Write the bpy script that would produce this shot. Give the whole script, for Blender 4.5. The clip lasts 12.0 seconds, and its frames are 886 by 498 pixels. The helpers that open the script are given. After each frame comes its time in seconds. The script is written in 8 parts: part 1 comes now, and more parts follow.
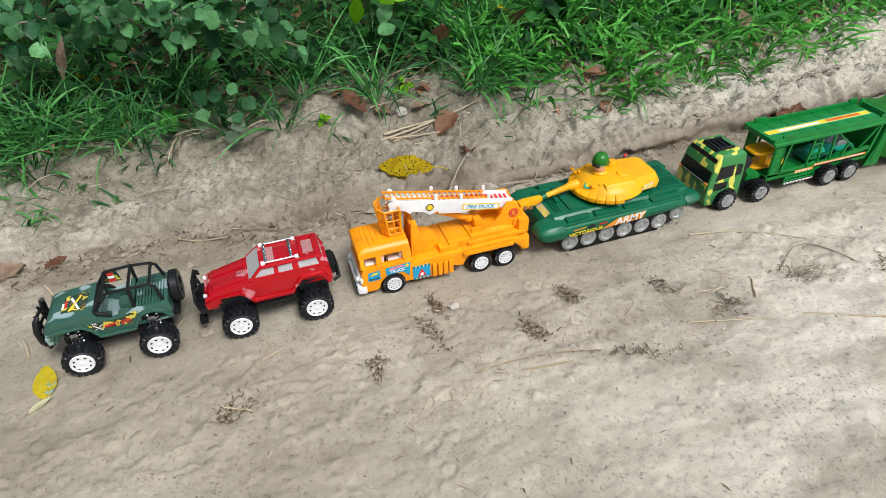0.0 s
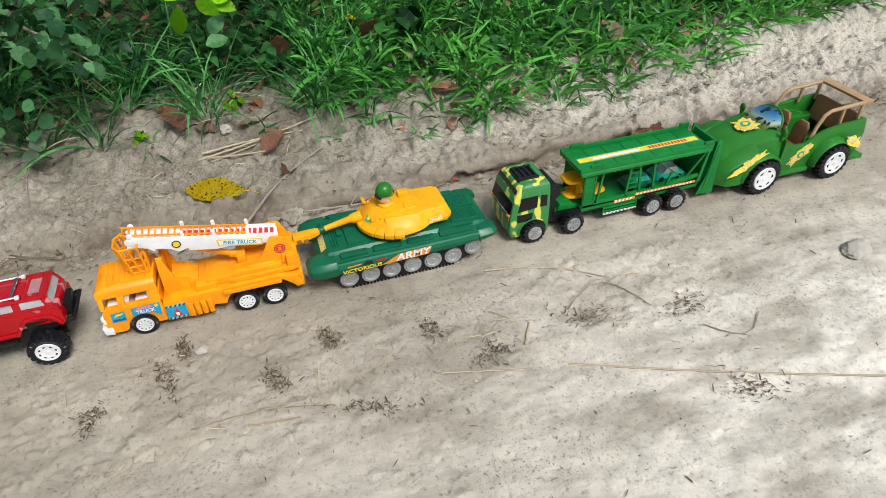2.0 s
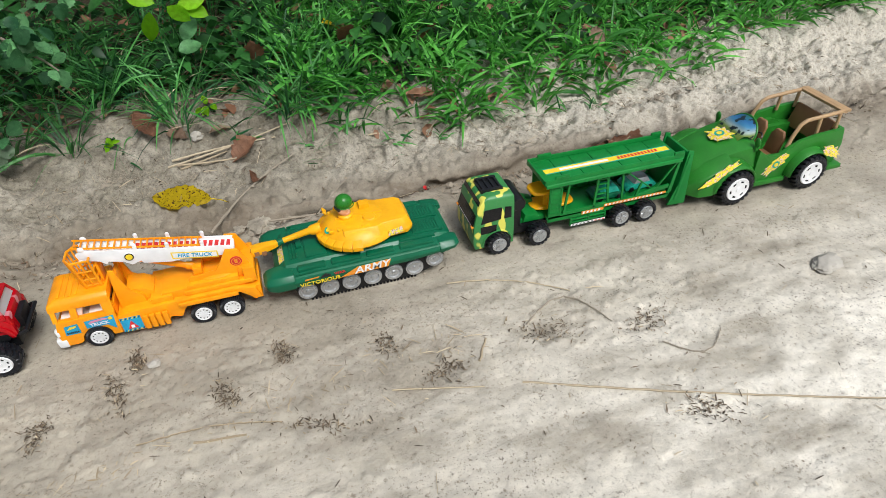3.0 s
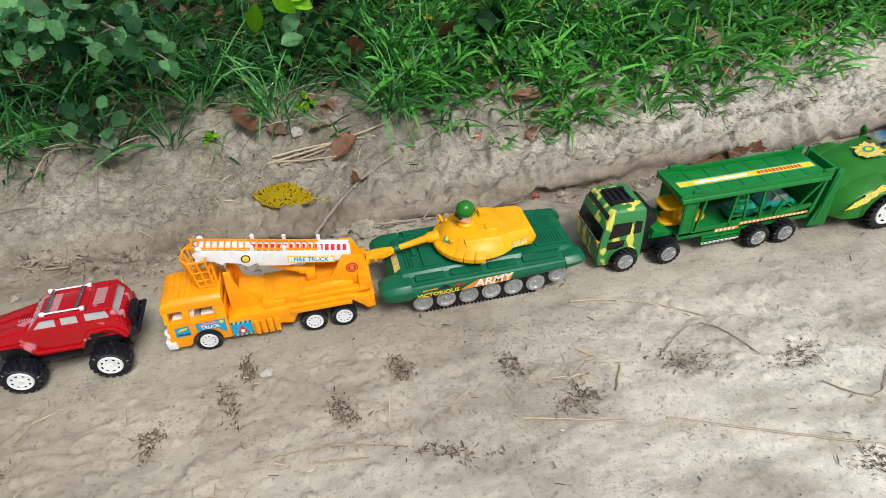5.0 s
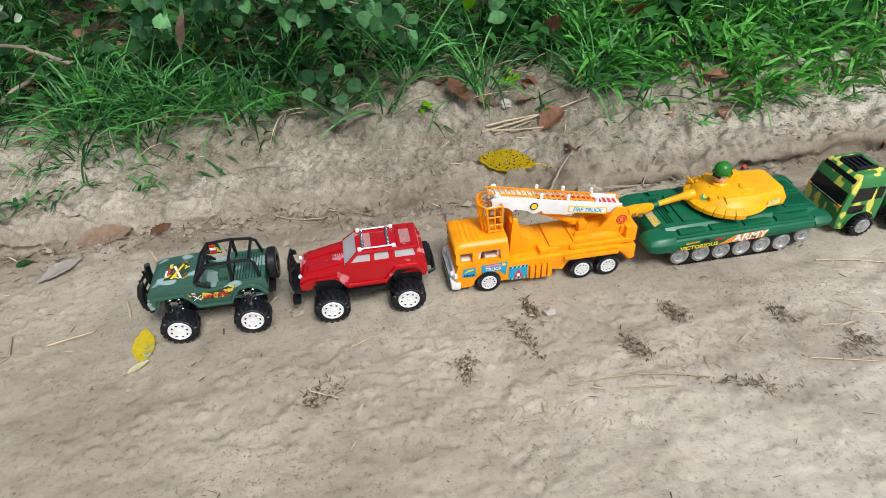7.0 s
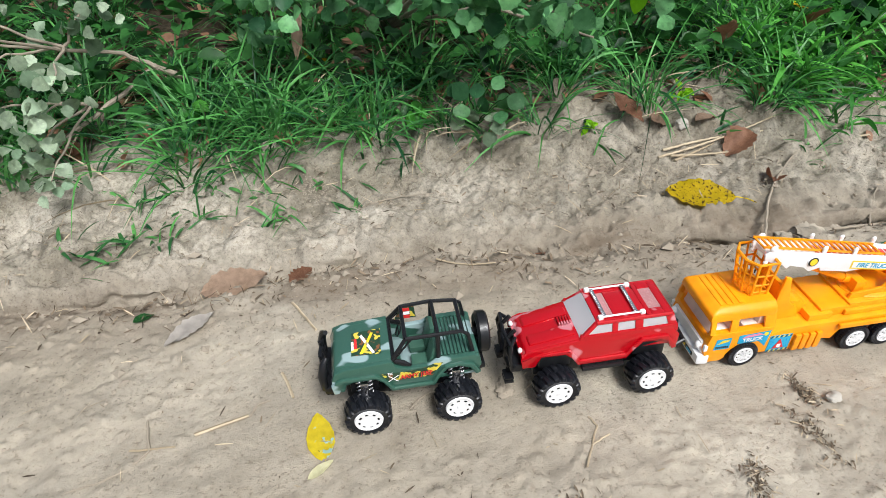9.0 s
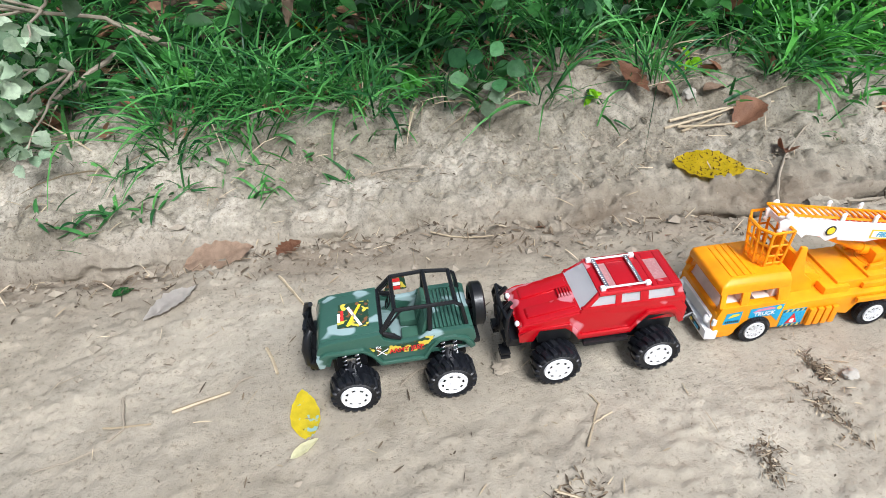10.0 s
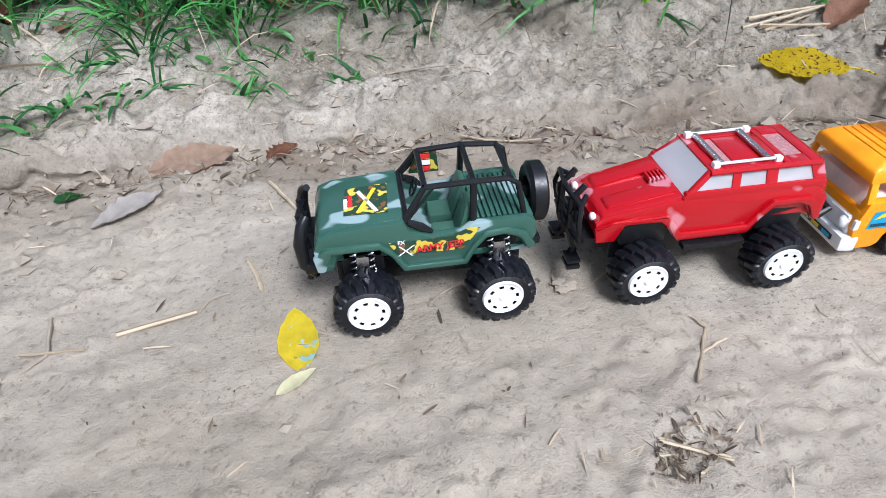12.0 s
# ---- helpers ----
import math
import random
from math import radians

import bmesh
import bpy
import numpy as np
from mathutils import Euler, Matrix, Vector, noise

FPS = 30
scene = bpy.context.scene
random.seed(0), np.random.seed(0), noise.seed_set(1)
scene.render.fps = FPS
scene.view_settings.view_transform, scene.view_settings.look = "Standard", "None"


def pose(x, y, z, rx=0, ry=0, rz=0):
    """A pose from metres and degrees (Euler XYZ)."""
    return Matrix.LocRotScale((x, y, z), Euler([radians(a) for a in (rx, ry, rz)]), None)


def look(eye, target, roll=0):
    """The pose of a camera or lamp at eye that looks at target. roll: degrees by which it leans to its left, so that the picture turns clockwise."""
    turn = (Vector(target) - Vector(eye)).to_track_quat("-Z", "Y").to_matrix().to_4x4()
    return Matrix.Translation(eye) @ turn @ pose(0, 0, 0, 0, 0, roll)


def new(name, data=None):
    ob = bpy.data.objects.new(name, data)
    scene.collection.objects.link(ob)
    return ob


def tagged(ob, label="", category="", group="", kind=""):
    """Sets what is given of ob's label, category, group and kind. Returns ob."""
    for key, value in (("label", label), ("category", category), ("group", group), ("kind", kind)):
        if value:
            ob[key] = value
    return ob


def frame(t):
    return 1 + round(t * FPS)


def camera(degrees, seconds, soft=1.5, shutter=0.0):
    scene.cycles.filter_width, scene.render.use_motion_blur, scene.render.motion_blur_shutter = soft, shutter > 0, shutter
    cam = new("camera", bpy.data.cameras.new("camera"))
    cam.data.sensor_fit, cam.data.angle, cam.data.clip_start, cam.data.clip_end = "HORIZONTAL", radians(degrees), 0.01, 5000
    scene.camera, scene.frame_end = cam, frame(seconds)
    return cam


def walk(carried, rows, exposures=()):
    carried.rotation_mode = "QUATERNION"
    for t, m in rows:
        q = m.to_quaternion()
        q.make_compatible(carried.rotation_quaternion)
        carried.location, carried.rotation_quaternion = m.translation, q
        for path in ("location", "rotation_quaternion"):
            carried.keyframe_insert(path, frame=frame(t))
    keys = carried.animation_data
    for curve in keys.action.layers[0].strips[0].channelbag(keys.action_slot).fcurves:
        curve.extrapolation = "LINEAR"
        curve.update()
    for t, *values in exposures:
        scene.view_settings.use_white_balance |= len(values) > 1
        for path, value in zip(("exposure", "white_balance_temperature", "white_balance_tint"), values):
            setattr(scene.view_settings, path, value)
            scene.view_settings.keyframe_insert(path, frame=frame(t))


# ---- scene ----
# ---------------- camera ----------------
cam = camera(71.4, 12.0, soft=0.7)
PATH = [
    (0, (-0.014, -0.027, 0.716), (0.45, 1.48, -0.513), -2.4),
    (0.5, (0.069, -0.045, 0.732), (0.517, 1.459, -0.508), -2.4),
    (1, (0.178, -0.049, 0.731), (0.623, 1.458, -0.506), -2.4),
    (1.5, (0.302, -0.052, 0.724), (0.744, 1.452, -0.518), -2.4),
    (2, (0.393, -0.052, 0.718), (0.85, 1.443, -0.529), -1.9),
    (2.5, (0.447, -0.046, 0.727), (0.889, 1.448, -0.526), -2.1),
    (2.7, (0.479, -0.051, 0.731), (0.915, 1.442, -0.526), -2.2),
    (4.3, (0.487, -0.013, 0.718), (0.826, 1.512, -0.531), -2.6),
    (4.5, (0.451, 0.009, 0.718), (0.775, 1.534, -0.534), -2.7),
    (5, (0.366, 0.052, 0.705), (0.672, 1.58, -0.549), -2.5),
    (5.5, (0.305, 0.084, 0.687), (0.576, 1.618, -0.568), -2.6),
    (6, (0.238, 0.099, 0.68), (0.477, 1.637, -0.577), -3.0),
    (6.5, (0.099, 0.068, 0.691), (0.334, 1.61, -0.561), -2.5),
    (7, (-0.045, 0.02, 0.7), (0.185, 1.57, -0.543), -2.5),
    (7.5, (-0.151, 0.042, 0.688), (0.078, 1.59, -0.557), -2.5),
    (7.7, (-0.199, 0.074, 0.679), (0.026, 1.624, -0.564), -2.4),
    (9.3, (-0.32, 0.301, 0.626), (-0.1, 1.866, -0.6), -2.2),
    (9.5, (-0.314, 0.305, 0.617), (-0.095, 1.867, -0.612), -2.3),
    (10, (-0.306, 0.299, 0.588), (-0.098, 1.843, -0.667), -2.3),
    (10.5, (-0.311, 0.311, 0.546), (-0.12, 1.828, -0.743), -2.5),
    (11, (-0.313, 0.355, 0.456), (-0.125, 1.857, -0.852), -2.3),
    (11.5, (-0.326, 0.369, 0.401), (-0.128, 1.87, -0.906), -2.1),
    (12, (-0.334, 0.387, 0.379), (-0.14, 1.928, -0.88), -2.1),
]
walk(cam, [(t, look(eye, target, roll)) for t, eye, target, roll in PATH],
     [(0.0, 0.14, 6300, 8), (2.5, 0.04, 6300, 8), (5.5, 0.05, 6350, 8), (7.5, 0.18, 6350, 9), (9.5, 0.48, 6200, 9), (10.5, 0.55, 5900, 11), (12.0, 0.50, 5650, 14)])

# ---------------- sky and sun: bright overcast ----------------
world = bpy.data.worlds.new("overcast_sky")
scene.world = world
world.use_nodes = True
wn, wl = world.node_tree.nodes, world.node_tree.links
wn.clear()
sky = wn.new("ShaderNodeTexSky")
sky.sky_type = "NISHITA"
sky.sun_disc = False
sky.sun_elevation, sky.sun_rotation = radians(58), radians(150)
sky.air_density, sky.dust_density = 1.0, 4.0
pale = wn.new("ShaderNodeHueSaturation")
pale.inputs["Saturation"].default_value = 0.5
bg = wn.new("ShaderNodeBackground")
bg.inputs["Strength"].default_value = 0.105
wout = wn.new("ShaderNodeOutputWorld")
wl.new(sky.outputs[0], pale.inputs["Color"])
wl.new(pale.outputs[0], bg.inputs["Color"])
wl.new(bg.outputs[0], wout.inputs["Surface"])

sun = new("sun", bpy.data.lights.new("sun", "SUN"))
sun.data.energy, sun.data.angle, sun.data.color = 3.0, radians(20), (1.0, 0.985, 0.965)
sun.matrix_world = look((0.9, -1.1, 2.6), (0.3, 0.7, 0))

# ---------------- materials ----------------
def nodes_of(name):
    m = bpy.data.materials.new(name)
    m.use_nodes = True
    nt = m.node_tree
    return m, nt.nodes, nt.links, nt.nodes["Principled BSDF"]


def put(N, kind, **values):
    n = N.new(kind)
    for key, v in values.items():
        n.inputs[key.replace("_", " ")].default_value = v
    return n


def noise_of(N, L, co, scale, detail=4.0, rough=0.55):
    n = put(N, "ShaderNodeTexNoise", Scale=scale, Detail=detail, Roughness=rough)
    L.new(co, n.inputs["Vector"])
    return n.outputs["Fac"]


def ramp(N, L, fac, stops, hard=False):
    r = N.new("ShaderNodeValToRGB")
    r.color_ramp.interpolation = "CONSTANT" if hard else "LINEAR"
    e = r.color_ramp.elements
    while len(e) < len(stops):
        e.new(0.5)
    for el, (p, c) in zip(e, stops):
        el.position, el.color = p, (*c, 1)
    L.new(fac, r.inputs[0])
    return r.outputs[0]


def mix(N, L, fac, a, b, mode="MIX"):
    n = N.new("ShaderNodeMix")
    n.data_type, n.blend_type = "RGBA", mode
    for sock, v in ((n.inputs[0], fac), (n.inputs[6], a), (n.inputs[7], b)):
        if isinstance(v, (int, float)):
            sock.default_value = v
        elif isinstance(v, tuple):
            sock.default_value = (*v, 1)
        else:
            L.new(v, sock)
    return n.outputs[2]


def bump(N, L, bsdf, height, strength, dist=0.001):
    b = put(N, "ShaderNodeBump", Strength=strength, Distance=dist)
    L.new(height, b.inputs["Height"])
    L.new(b.outputs[0], bsdf.inputs["Normal"])


def plastic(name, col, rough=0.35, metal=0.0, dust=0.10, coat=0.0, through_light=0.0):
    """Moulded toy plastic: slight mottling, fine dust, soft relief."""
    m, N, L, b = nodes_of(name)
    co = N.new("ShaderNodeTexCoord").outputs["Object"]
    broad = noise_of(N, L, co, 30, 3)
    fine = noise_of(N, L, co, 420, 3)
    dark = tuple(c * 0.82 for c in col)
    c1 = ramp(N, L, broad, [(0.3, dark), (0.7, tuple(min(1, c * 1.06) for c in col))])
    dusty = ramp(N, L, fine, [(0.55, (0, 0, 0)), (0.8, (dust * 0.6,) * 3)])
    c2 = mix(N, L, dusty, c1, (0.42, 0.37, 0.3))
    L.new(c2, b.inputs["Base Color"])
    r = ramp(N, L, fine, [(0.3, (rough * 0.8,) * 3), (0.8, (min(1, rough * 1.35),) * 3)])
    L.new(r, b.inputs["Roughness"])
    b.inputs["Metallic"].default_value = metal
    b.inputs["Specular IOR Level"].default_value = 0.36
    b.inputs["Coat Weight"].default_value = coat
    if through_light:
        b.inputs["Subsurface Weight"].default_value = through_light
        b.inputs["Subsurface Scale"].default_value = 0.004
    bump(N, L, b, broad, 0.12, 0.0015)
    return m


def camo(name, base, spots, scale, cut=0.56, rough=0.38, stretch=(1, 1, 1), third=None, dust=0.08, gloss=0.0, metal=0.0):
    """Sprayed two or three colour camouflage on plastic."""
    m, N, L, b = nodes_of(name)
    co = N.new("ShaderNodeTexCoord").outputs["Object"]
    mp = N.new("ShaderNodeMapping")
    mp.inputs["Scale"].default_value = stretch
    L.new(co, mp.inputs["Vector"])
    n = noise_of(N, L, mp.outputs[0], scale, 1.2, 0.4)
    soft = 0.02
    stops = [(cut - soft, base), (cut + soft, spots)]
    if third:
        stops = [(1 - cut - 0.06, third), (1 - cut - 0.02, base)] + stops
    c = ramp(N, L, n, stops)
    fine = noise_of(N, L, co, 380, 3)
    d = ramp(N, L, fine, [(0.55, (0, 0, 0)), (0.8, (dust,) * 3)])
    L.new(mix(N, L, d, c, (0.42, 0.37, 0.3)), b.inputs["Base Color"])
    b.inputs["Roughness"].default_value = rough
    b.inputs["Coat Weight"].default_value = gloss
    b.inputs["Coat Roughness"].default_value = 0.06
    b.inputs["Metallic"].default_value = metal
    bump(N, L, b, noise_of(N, L, co, 60, 2), 0.05, 0.0012)
    return m


def leafy(name, dark, light, rough=0.5, veins=0.0, clear=0.35, spots=None):
    """Leaf blade: each blade its own green, light passing through."""
    m, N, L, b = nodes_of(name)
    geo = N.new("ShaderNodeNewGeometry")
    info = N.new("ShaderNodeObjectInfo")
    add = N.new("ShaderNodeMath")
    add.operation = "ADD"
    L.new(geo.outputs["Random Per Island"], add.inputs[0])
    L.new(info.outputs["Random"], add.inputs[1])
    fr = N.new("ShaderNodeMath")
    fr.operation = "FRACT"
    L.new(add.outputs[0], fr.inputs[0])
    c = ramp(N, L, fr.outputs[0], [(0.0, dark), (0.8, light), (1.0, tuple(min(1, v * 1.2) for v in light))])
    co = N.new("ShaderNodeTexCoord").outputs["Object"]
    mott = noise_of(N, L, co, 90, 4)
    c = mix(N, L, ramp(N, L, mott, [(0.4, (0, 0, 0)), (0.75, (0.4,) * 3)]), c, tuple(v * 0.55 for v in dark))
    if spots:
        sp = noise_of(N, L, co, spots[1], 2)
        c = mix(N, L, ramp(N, L, sp, [(spots[2], (0, 0, 0)), (spots[2] + 0.03, (1, 1, 1))]), c, spots[0])
    L.new(c, b.inputs["Base Color"])
    b.inputs["Roughness"].default_value = rough
    b.inputs["Specular IOR Level"].default_value = 0.3
    tr = N.new("ShaderNodeBsdfTranslucent")
    L.new(c, tr.inputs["Color"])
    ms = N.new("ShaderNodeMixShader")
    ms.inputs[0].default_value = clear
    L.new(b.outputs[0], ms.inputs[1])
    L.new(tr.outputs[0], ms.inputs[2])
    L.new(ms.outputs[0], N["Material Output"].inputs["Surface"])
    bump(N, L, b, mott, 0.2, 0.001)
    return m


def soil():
    """Trodden grey-brown clay road, paler towards +X and low Y, and its crumbly, cracked bank."""
    m, N, L, b = nodes_of("trodden_clay")
    co = N.new("ShaderNodeTexCoord").outputs["Object"]
    mp = N.new("ShaderNodeMapping")
    mp.inputs["Scale"].default_value = (0.4, 1.0, 1.0)
    mp.inputs["Rotation"].default_value = (0, 0, radians(12))
    L.new(co, mp.inputs["Vector"])
    lng = mp.outputs[0]
    big = noise_of(N, L, co, 2.3, 4, 0.6)
    streak = noise_of(N, L, lng, 13, 5, 0.6)
    mid = noise_of(N, L, co, 24, 6, 0.65)
    fine = noise_of(N, L, co, 130, 6, 0.7)
    grit = noise_of(N, L, co, 520, 3, 0.6)
    sep = N.new("ShaderNodeSeparateXYZ")
    L.new(co, sep.inputs[0])
    c = ramp(N, L, big, [(0.34, (0.275, 0.238, 0.182)), (0.5, (0.345, 0.304, 0.240)), (0.66, (0.42, 0.378, 0.305))])
    # ramp along X: the road colour turns paler that way
    dry = N.new("ShaderNodeMapRange")
    for k, v in (("From Min", 0.0), ("From Max", 1.2), ("To Max", 0.9)):
        dry.inputs[k].default_value = v
    L.new(sep.outputs["X"], dry.inputs["Value"])
    # ramp along Y: the paler colour is strongest at low Y
    near_y = N.new("ShaderNodeMapRange")
    for k, v in (("From Min", 0.82), ("From Max", 0.42)):
        near_y.inputs[k].default_value = v
    L.new(sep.outputs["Y"], near_y.inputs["Value"])
    both = N.new("ShaderNodeMath")
    both.operation = "MULTIPLY"
    L.new(dry.outputs[0], both.inputs[0])
    L.new(near_y.outputs[0], both.inputs[1])
    pale = N.new("ShaderNodeMath")
    pale.operation = "MULTIPLY"
    # the paler patch ends again farther along and across the road
    patch = both.outputs[0]
    for axis, lo, hi in (("X", 4.5, 2.2), ("Y", -2.2, -0.6)):
        fade = N.new("ShaderNodeMapRange")
        fade.inputs["From Min"].default_value, fade.inputs["From Max"].default_value = lo, hi
        L.new(sep.outputs[axis], fade.inputs["Value"])
        part_of = N.new("ShaderNodeMath")
        part_of.operation = "MULTIPLY"
        L.new(patch, part_of.inputs[0])
        L.new(fade.outputs[0], part_of.inputs[1])
        patch = part_of.outputs[0]
    L.new(patch, pale.inputs[0])
    L.new(ramp(N, L, streak, [(0.38, (0.25,) * 3), (0.58, (1,) * 3)]), pale.inputs[1])
    c = mix(N, L, pale.outputs[0], c, (0.76, 0.715, 0.63))
    c = mix(N, L, 1.0, c, ramp(N, L, streak, [(0.30, (0.88,) * 3), (0.5, (1.0,) * 3), (0.68, (1.10, 1.095, 1.09))]), "MULTIPLY")
    c = mix(N, L, 1.0, c, ramp(N, L, mid, [(0.34, (0.87, 0.86, 0.84)), (0.47, (1.0,) * 3), (0.62, (1.10, 1.095, 1.08))]), "MULTIPLY")
    c = mix(N, L, 1.0, c, ramp(N, L, fine, [(0.35, (0.66, 0.63, 0.60)), (0.43, (1.0,) * 3), (0.62, (1.08,) * 3)]), "MULTIPLY")
    bank = N.new("ShaderNodeMapRange")
    for k, v in (("From Min", 1.0), ("From Max", 1.16)):
        bank.inputs[k].default_value = v
    L.new(sep.outputs["Y"], bank.inputs["Value"])
    crumb = noise_of(N, L, co, 11, 6, 0.65)
    cb = ramp(N, L, crumb, [(0.34, (0.098, 0.084, 0.060)), (0.48, (0.18, 0.160, 0.120)), (0.66, (0.30, 0.274, 0.225))])
    # dry crust, whitish, in long patches; more of it away from the trampled middle
    west = N.new("ShaderNodeMapRange")
    for k, v in (("From Min", 0.10), ("From Max", -0.35), ("To Min", 0.12), ("To Max", 0.8)):
        west.inputs[k].default_value = v
    L.new(sep.outputs["X"], west.inputs["Value"])
    east = N.new("ShaderNodeMapRange")
    for k, v in (("From Min", 0.5), ("From Max", 1.2), ("To Min", 0.0), ("To Max", 1.0)):
        east.inputs[k].default_value = v
    L.new(sep.outputs["X"], east.inputs["Value"])
    sides = N.new("ShaderNodeMath")
    sides.operation = "MAXIMUM"
    L.new(west.outputs[0], sides.inputs[0])
    L.new(east.outputs[0], sides.inputs[1])
    crust = N.new("ShaderNodeMath")
    crust.operation = "MULTIPLY"
    L.new(sides.outputs[0], crust.inputs[0])
    L.new(ramp(N, L, noise_of(N, L, lng, 11, 6, 0.68), [(0.44, (0,) * 3), (0.60, (0.9,) * 3)]), crust.inputs[1])
    cb = mix(N, L, crust.outputs[0], cb, (0.45, 0.41, 0.345))
    half_dry = N.new("ShaderNodeMath")
    half_dry.operation = "MULTIPLY"
    half_dry.inputs[1].default_value = 0.6
    L.new(east.outputs[0], half_dry.inputs[0])
    cb = mix(N, L, half_dry.outputs[0], cb, (0.56, 0.525, 0.45))
    cb = mix(N, L, 1.0, cb, ramp(N, L, noise_of(N, L, co, 75, 5, 0.7), [(0.34, (0.58, 0.555, 0.52)), (0.46, (0.97,) * 3), (0.64, (1.26, 1.25, 1.22))]), "MULTIPLY")
    cb = mix(N, L, 1.0, cb, ramp(N, L, noise_of(N, L, co, 260, 4, 0.7), [(0.36, (0.62, 0.60, 0.57)), (0.46, (1.0,) * 3), (0.64, (1.16,) * 3)]), "MULTIPLY")
    bm_ = N.new("ShaderNodeMath")
    bm_.operation = "MULTIPLY"
    bm_.inputs[1].default_value = 0.85
    L.new(bank.outputs[0], bm_.inputs[0])
    c = mix(N, L, bm_.outputs[0], c, cb)
    # damp, litter-stained strip along the rut
    strip = N.new("ShaderNodeMapRange")
    for k, v in (("From Min", 0.93), ("From Max", 1.05)):
        strip.inputs[k].default_value = v
    L.new(sep.outputs["Y"], strip.inputs["Value"])
    strip_end = N.new("ShaderNodeMapRange")
    for k, v in (("From Min", 1.12), ("From Max", 1.05)):
        strip_end.inputs[k].default_value = v
    L.new(sep.outputs["Y"], strip_end.inputs["Value"])
    stain = N.new("ShaderNodeMath")
    stain.operation = "MULTIPLY"
    L.new(strip.outputs[0], stain.inputs[0])
    L.new(strip_end.outputs[0], stain.inputs[1])
    stain2 = N.new("ShaderNodeMath")
    stain2.operation = "MULTIPLY"
    L.new(stain.outputs[0], stain2.inputs[0])
    L.new(ramp(N, L, noise_of(N, L, lng, 18, 5, 0.7), [(0.36, (0.2,) * 3), (0.60, (0.9,) * 3)]), stain2.inputs[1])
    c = mix(N, L, stain2.outputs[0], c, (0.155, 0.118, 0.082))
    # leaf mould under the plants, its colour darkened further for the shade in their gaps
    mould_shade = N.new("ShaderNodeMapRange")
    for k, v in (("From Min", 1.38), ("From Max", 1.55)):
        mould_shade.inputs[k].default_value = v
    L.new(sep.outputs["Y"], mould_shade.inputs["Value"])
    c = mix(N, L, mould_shade.outputs[0], c, ramp(N, L, fine, [(0.35, (0.018, 0.014, 0.009)), (0.65, (0.085, 0.062, 0.038))]))
    # dark rotted specks in patches
    speck = N.new("ShaderNodeMath")
    speck.operation = "MULTIPLY"
    L.new(ramp(N, L, noise_of(N, L, co, 210, 4, 0.7), [(0.585, (0,) * 3), (0.64, (0.8,) * 3)]), speck.inputs[0])
    L.new(ramp(N, L, noise_of(N, L, lng, 8, 3, 0.6), [(0.46, (0,) * 3), (0.62, (1,) * 3)]), speck.inputs[1])
    c = mix(N, L, speck.outputs[0], c, (0.085, 0.065, 0.045))
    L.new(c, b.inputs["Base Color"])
    L.new(ramp(N, L, mid, [(0.3, (0.55,) * 3), (0.7, (0.82,) * 3)]), b.inputs["Roughness"])
    b.inputs["Specular IOR Level"].default_value = 0.3
    h = N.new("ShaderNodeMath")
    h.operation = "MULTIPLY_ADD"
    L.new(grit, h.inputs[0])
    h.inputs[1].default_value = 0.22
    L.new(fine, h.inputs[2])
    h2 = N.new("ShaderNodeMath")
    h2.operation = "MULTIPLY_ADD"
    L.new(mid, h2.inputs[0])
    h2.inputs[1].default_value = 0.9
    L.new(h.outputs[0], h2.inputs[2])
    bump(N, L, b, h2.outputs[0], 0.7, 0.0048)
    return m


SOIL = soil()
BLACK = plastic("black_plastic", (0.007, 0.0075, 0.009), 0.34, dust=0.02)
RUBBER = plastic("black_tyre_vinyl", (0.007, 0.008, 0.011), 0.36, dust=0.0)
WHITE = plastic("white_plastic", (0.80, 0.80, 0.80), 0.35, dust=0.03)
SILVER = plastic("silver_paint", (0.55, 0.56, 0.57), 0.33, metal=0.75, dust=0.06)
CHROME = plastic("chrome_plating", (0.50, 0.50, 0.51), 0.2, metal=1.0, dust=0.04)
DARKGLASS = plastic("black_window", (0.008, 0.008, 0.009), 0.16, dust=0.02)
CREAM = plastic("pale_cream_plastic", (0.78, 0.66, 0.58), 0.5, dust=0.03)
JEEPGREEN = camo("green_grey_camouflage", (0.030, 0.092, 0.066), (0.27, 0.37, 0.37), 38, 0.595, 0.28, (0.8, 1, 1.5), dust=0.04, gloss=0.3)
JEEPIN = plastic("dull_green_plastic", (0.05, 0.13, 0.09), 0.4)
RED = camo("red_metallic_camouflage", (0.45, 0.001, 0.007), (0.62, 0.22, 0.25), 44, 0.635, 0.24, (0.8, 1, 0.8), dust=0.0, gloss=0.35, metal=0.2)
REDTRIM = plastic("red_metallic", (0.33, 0.003, 0.006), 0.24, dust=0.03)
ORANGE = plastic("orange_plastic", (0.93, 0.33, 0.003), 0.36, dust=0.03, through_light=0.12)
YELLOW = plastic("yellow_plastic", (0.85, 0.40, 0.003), 0.40, dust=0.03, through_light=0.1)
TANKGREEN = plastic("tank_green_plastic", (0.003, 0.110, 0.050), 0.36, dust=0.05)
TRUCKGREEN = plastic("bright_green_plastic", (0.006, 0.185, 0.030), 0.38, dust=0.05)
TRUCKCAMO = camo("green_yellow_camouflage", (0.035, 0.20, 0.050), (0.66, 0.62, 0.10), 52, 0.575, 0.4, (1, 1, 0.5))
BUGGREEN = plastic("leaf_green_plastic", (0.022, 0.175, 0.018), 0.36, dust=0.08)
TAN = plastic("tan_plastic", (0.42, 0.27, 0.14), 0.45, dust=0.08)
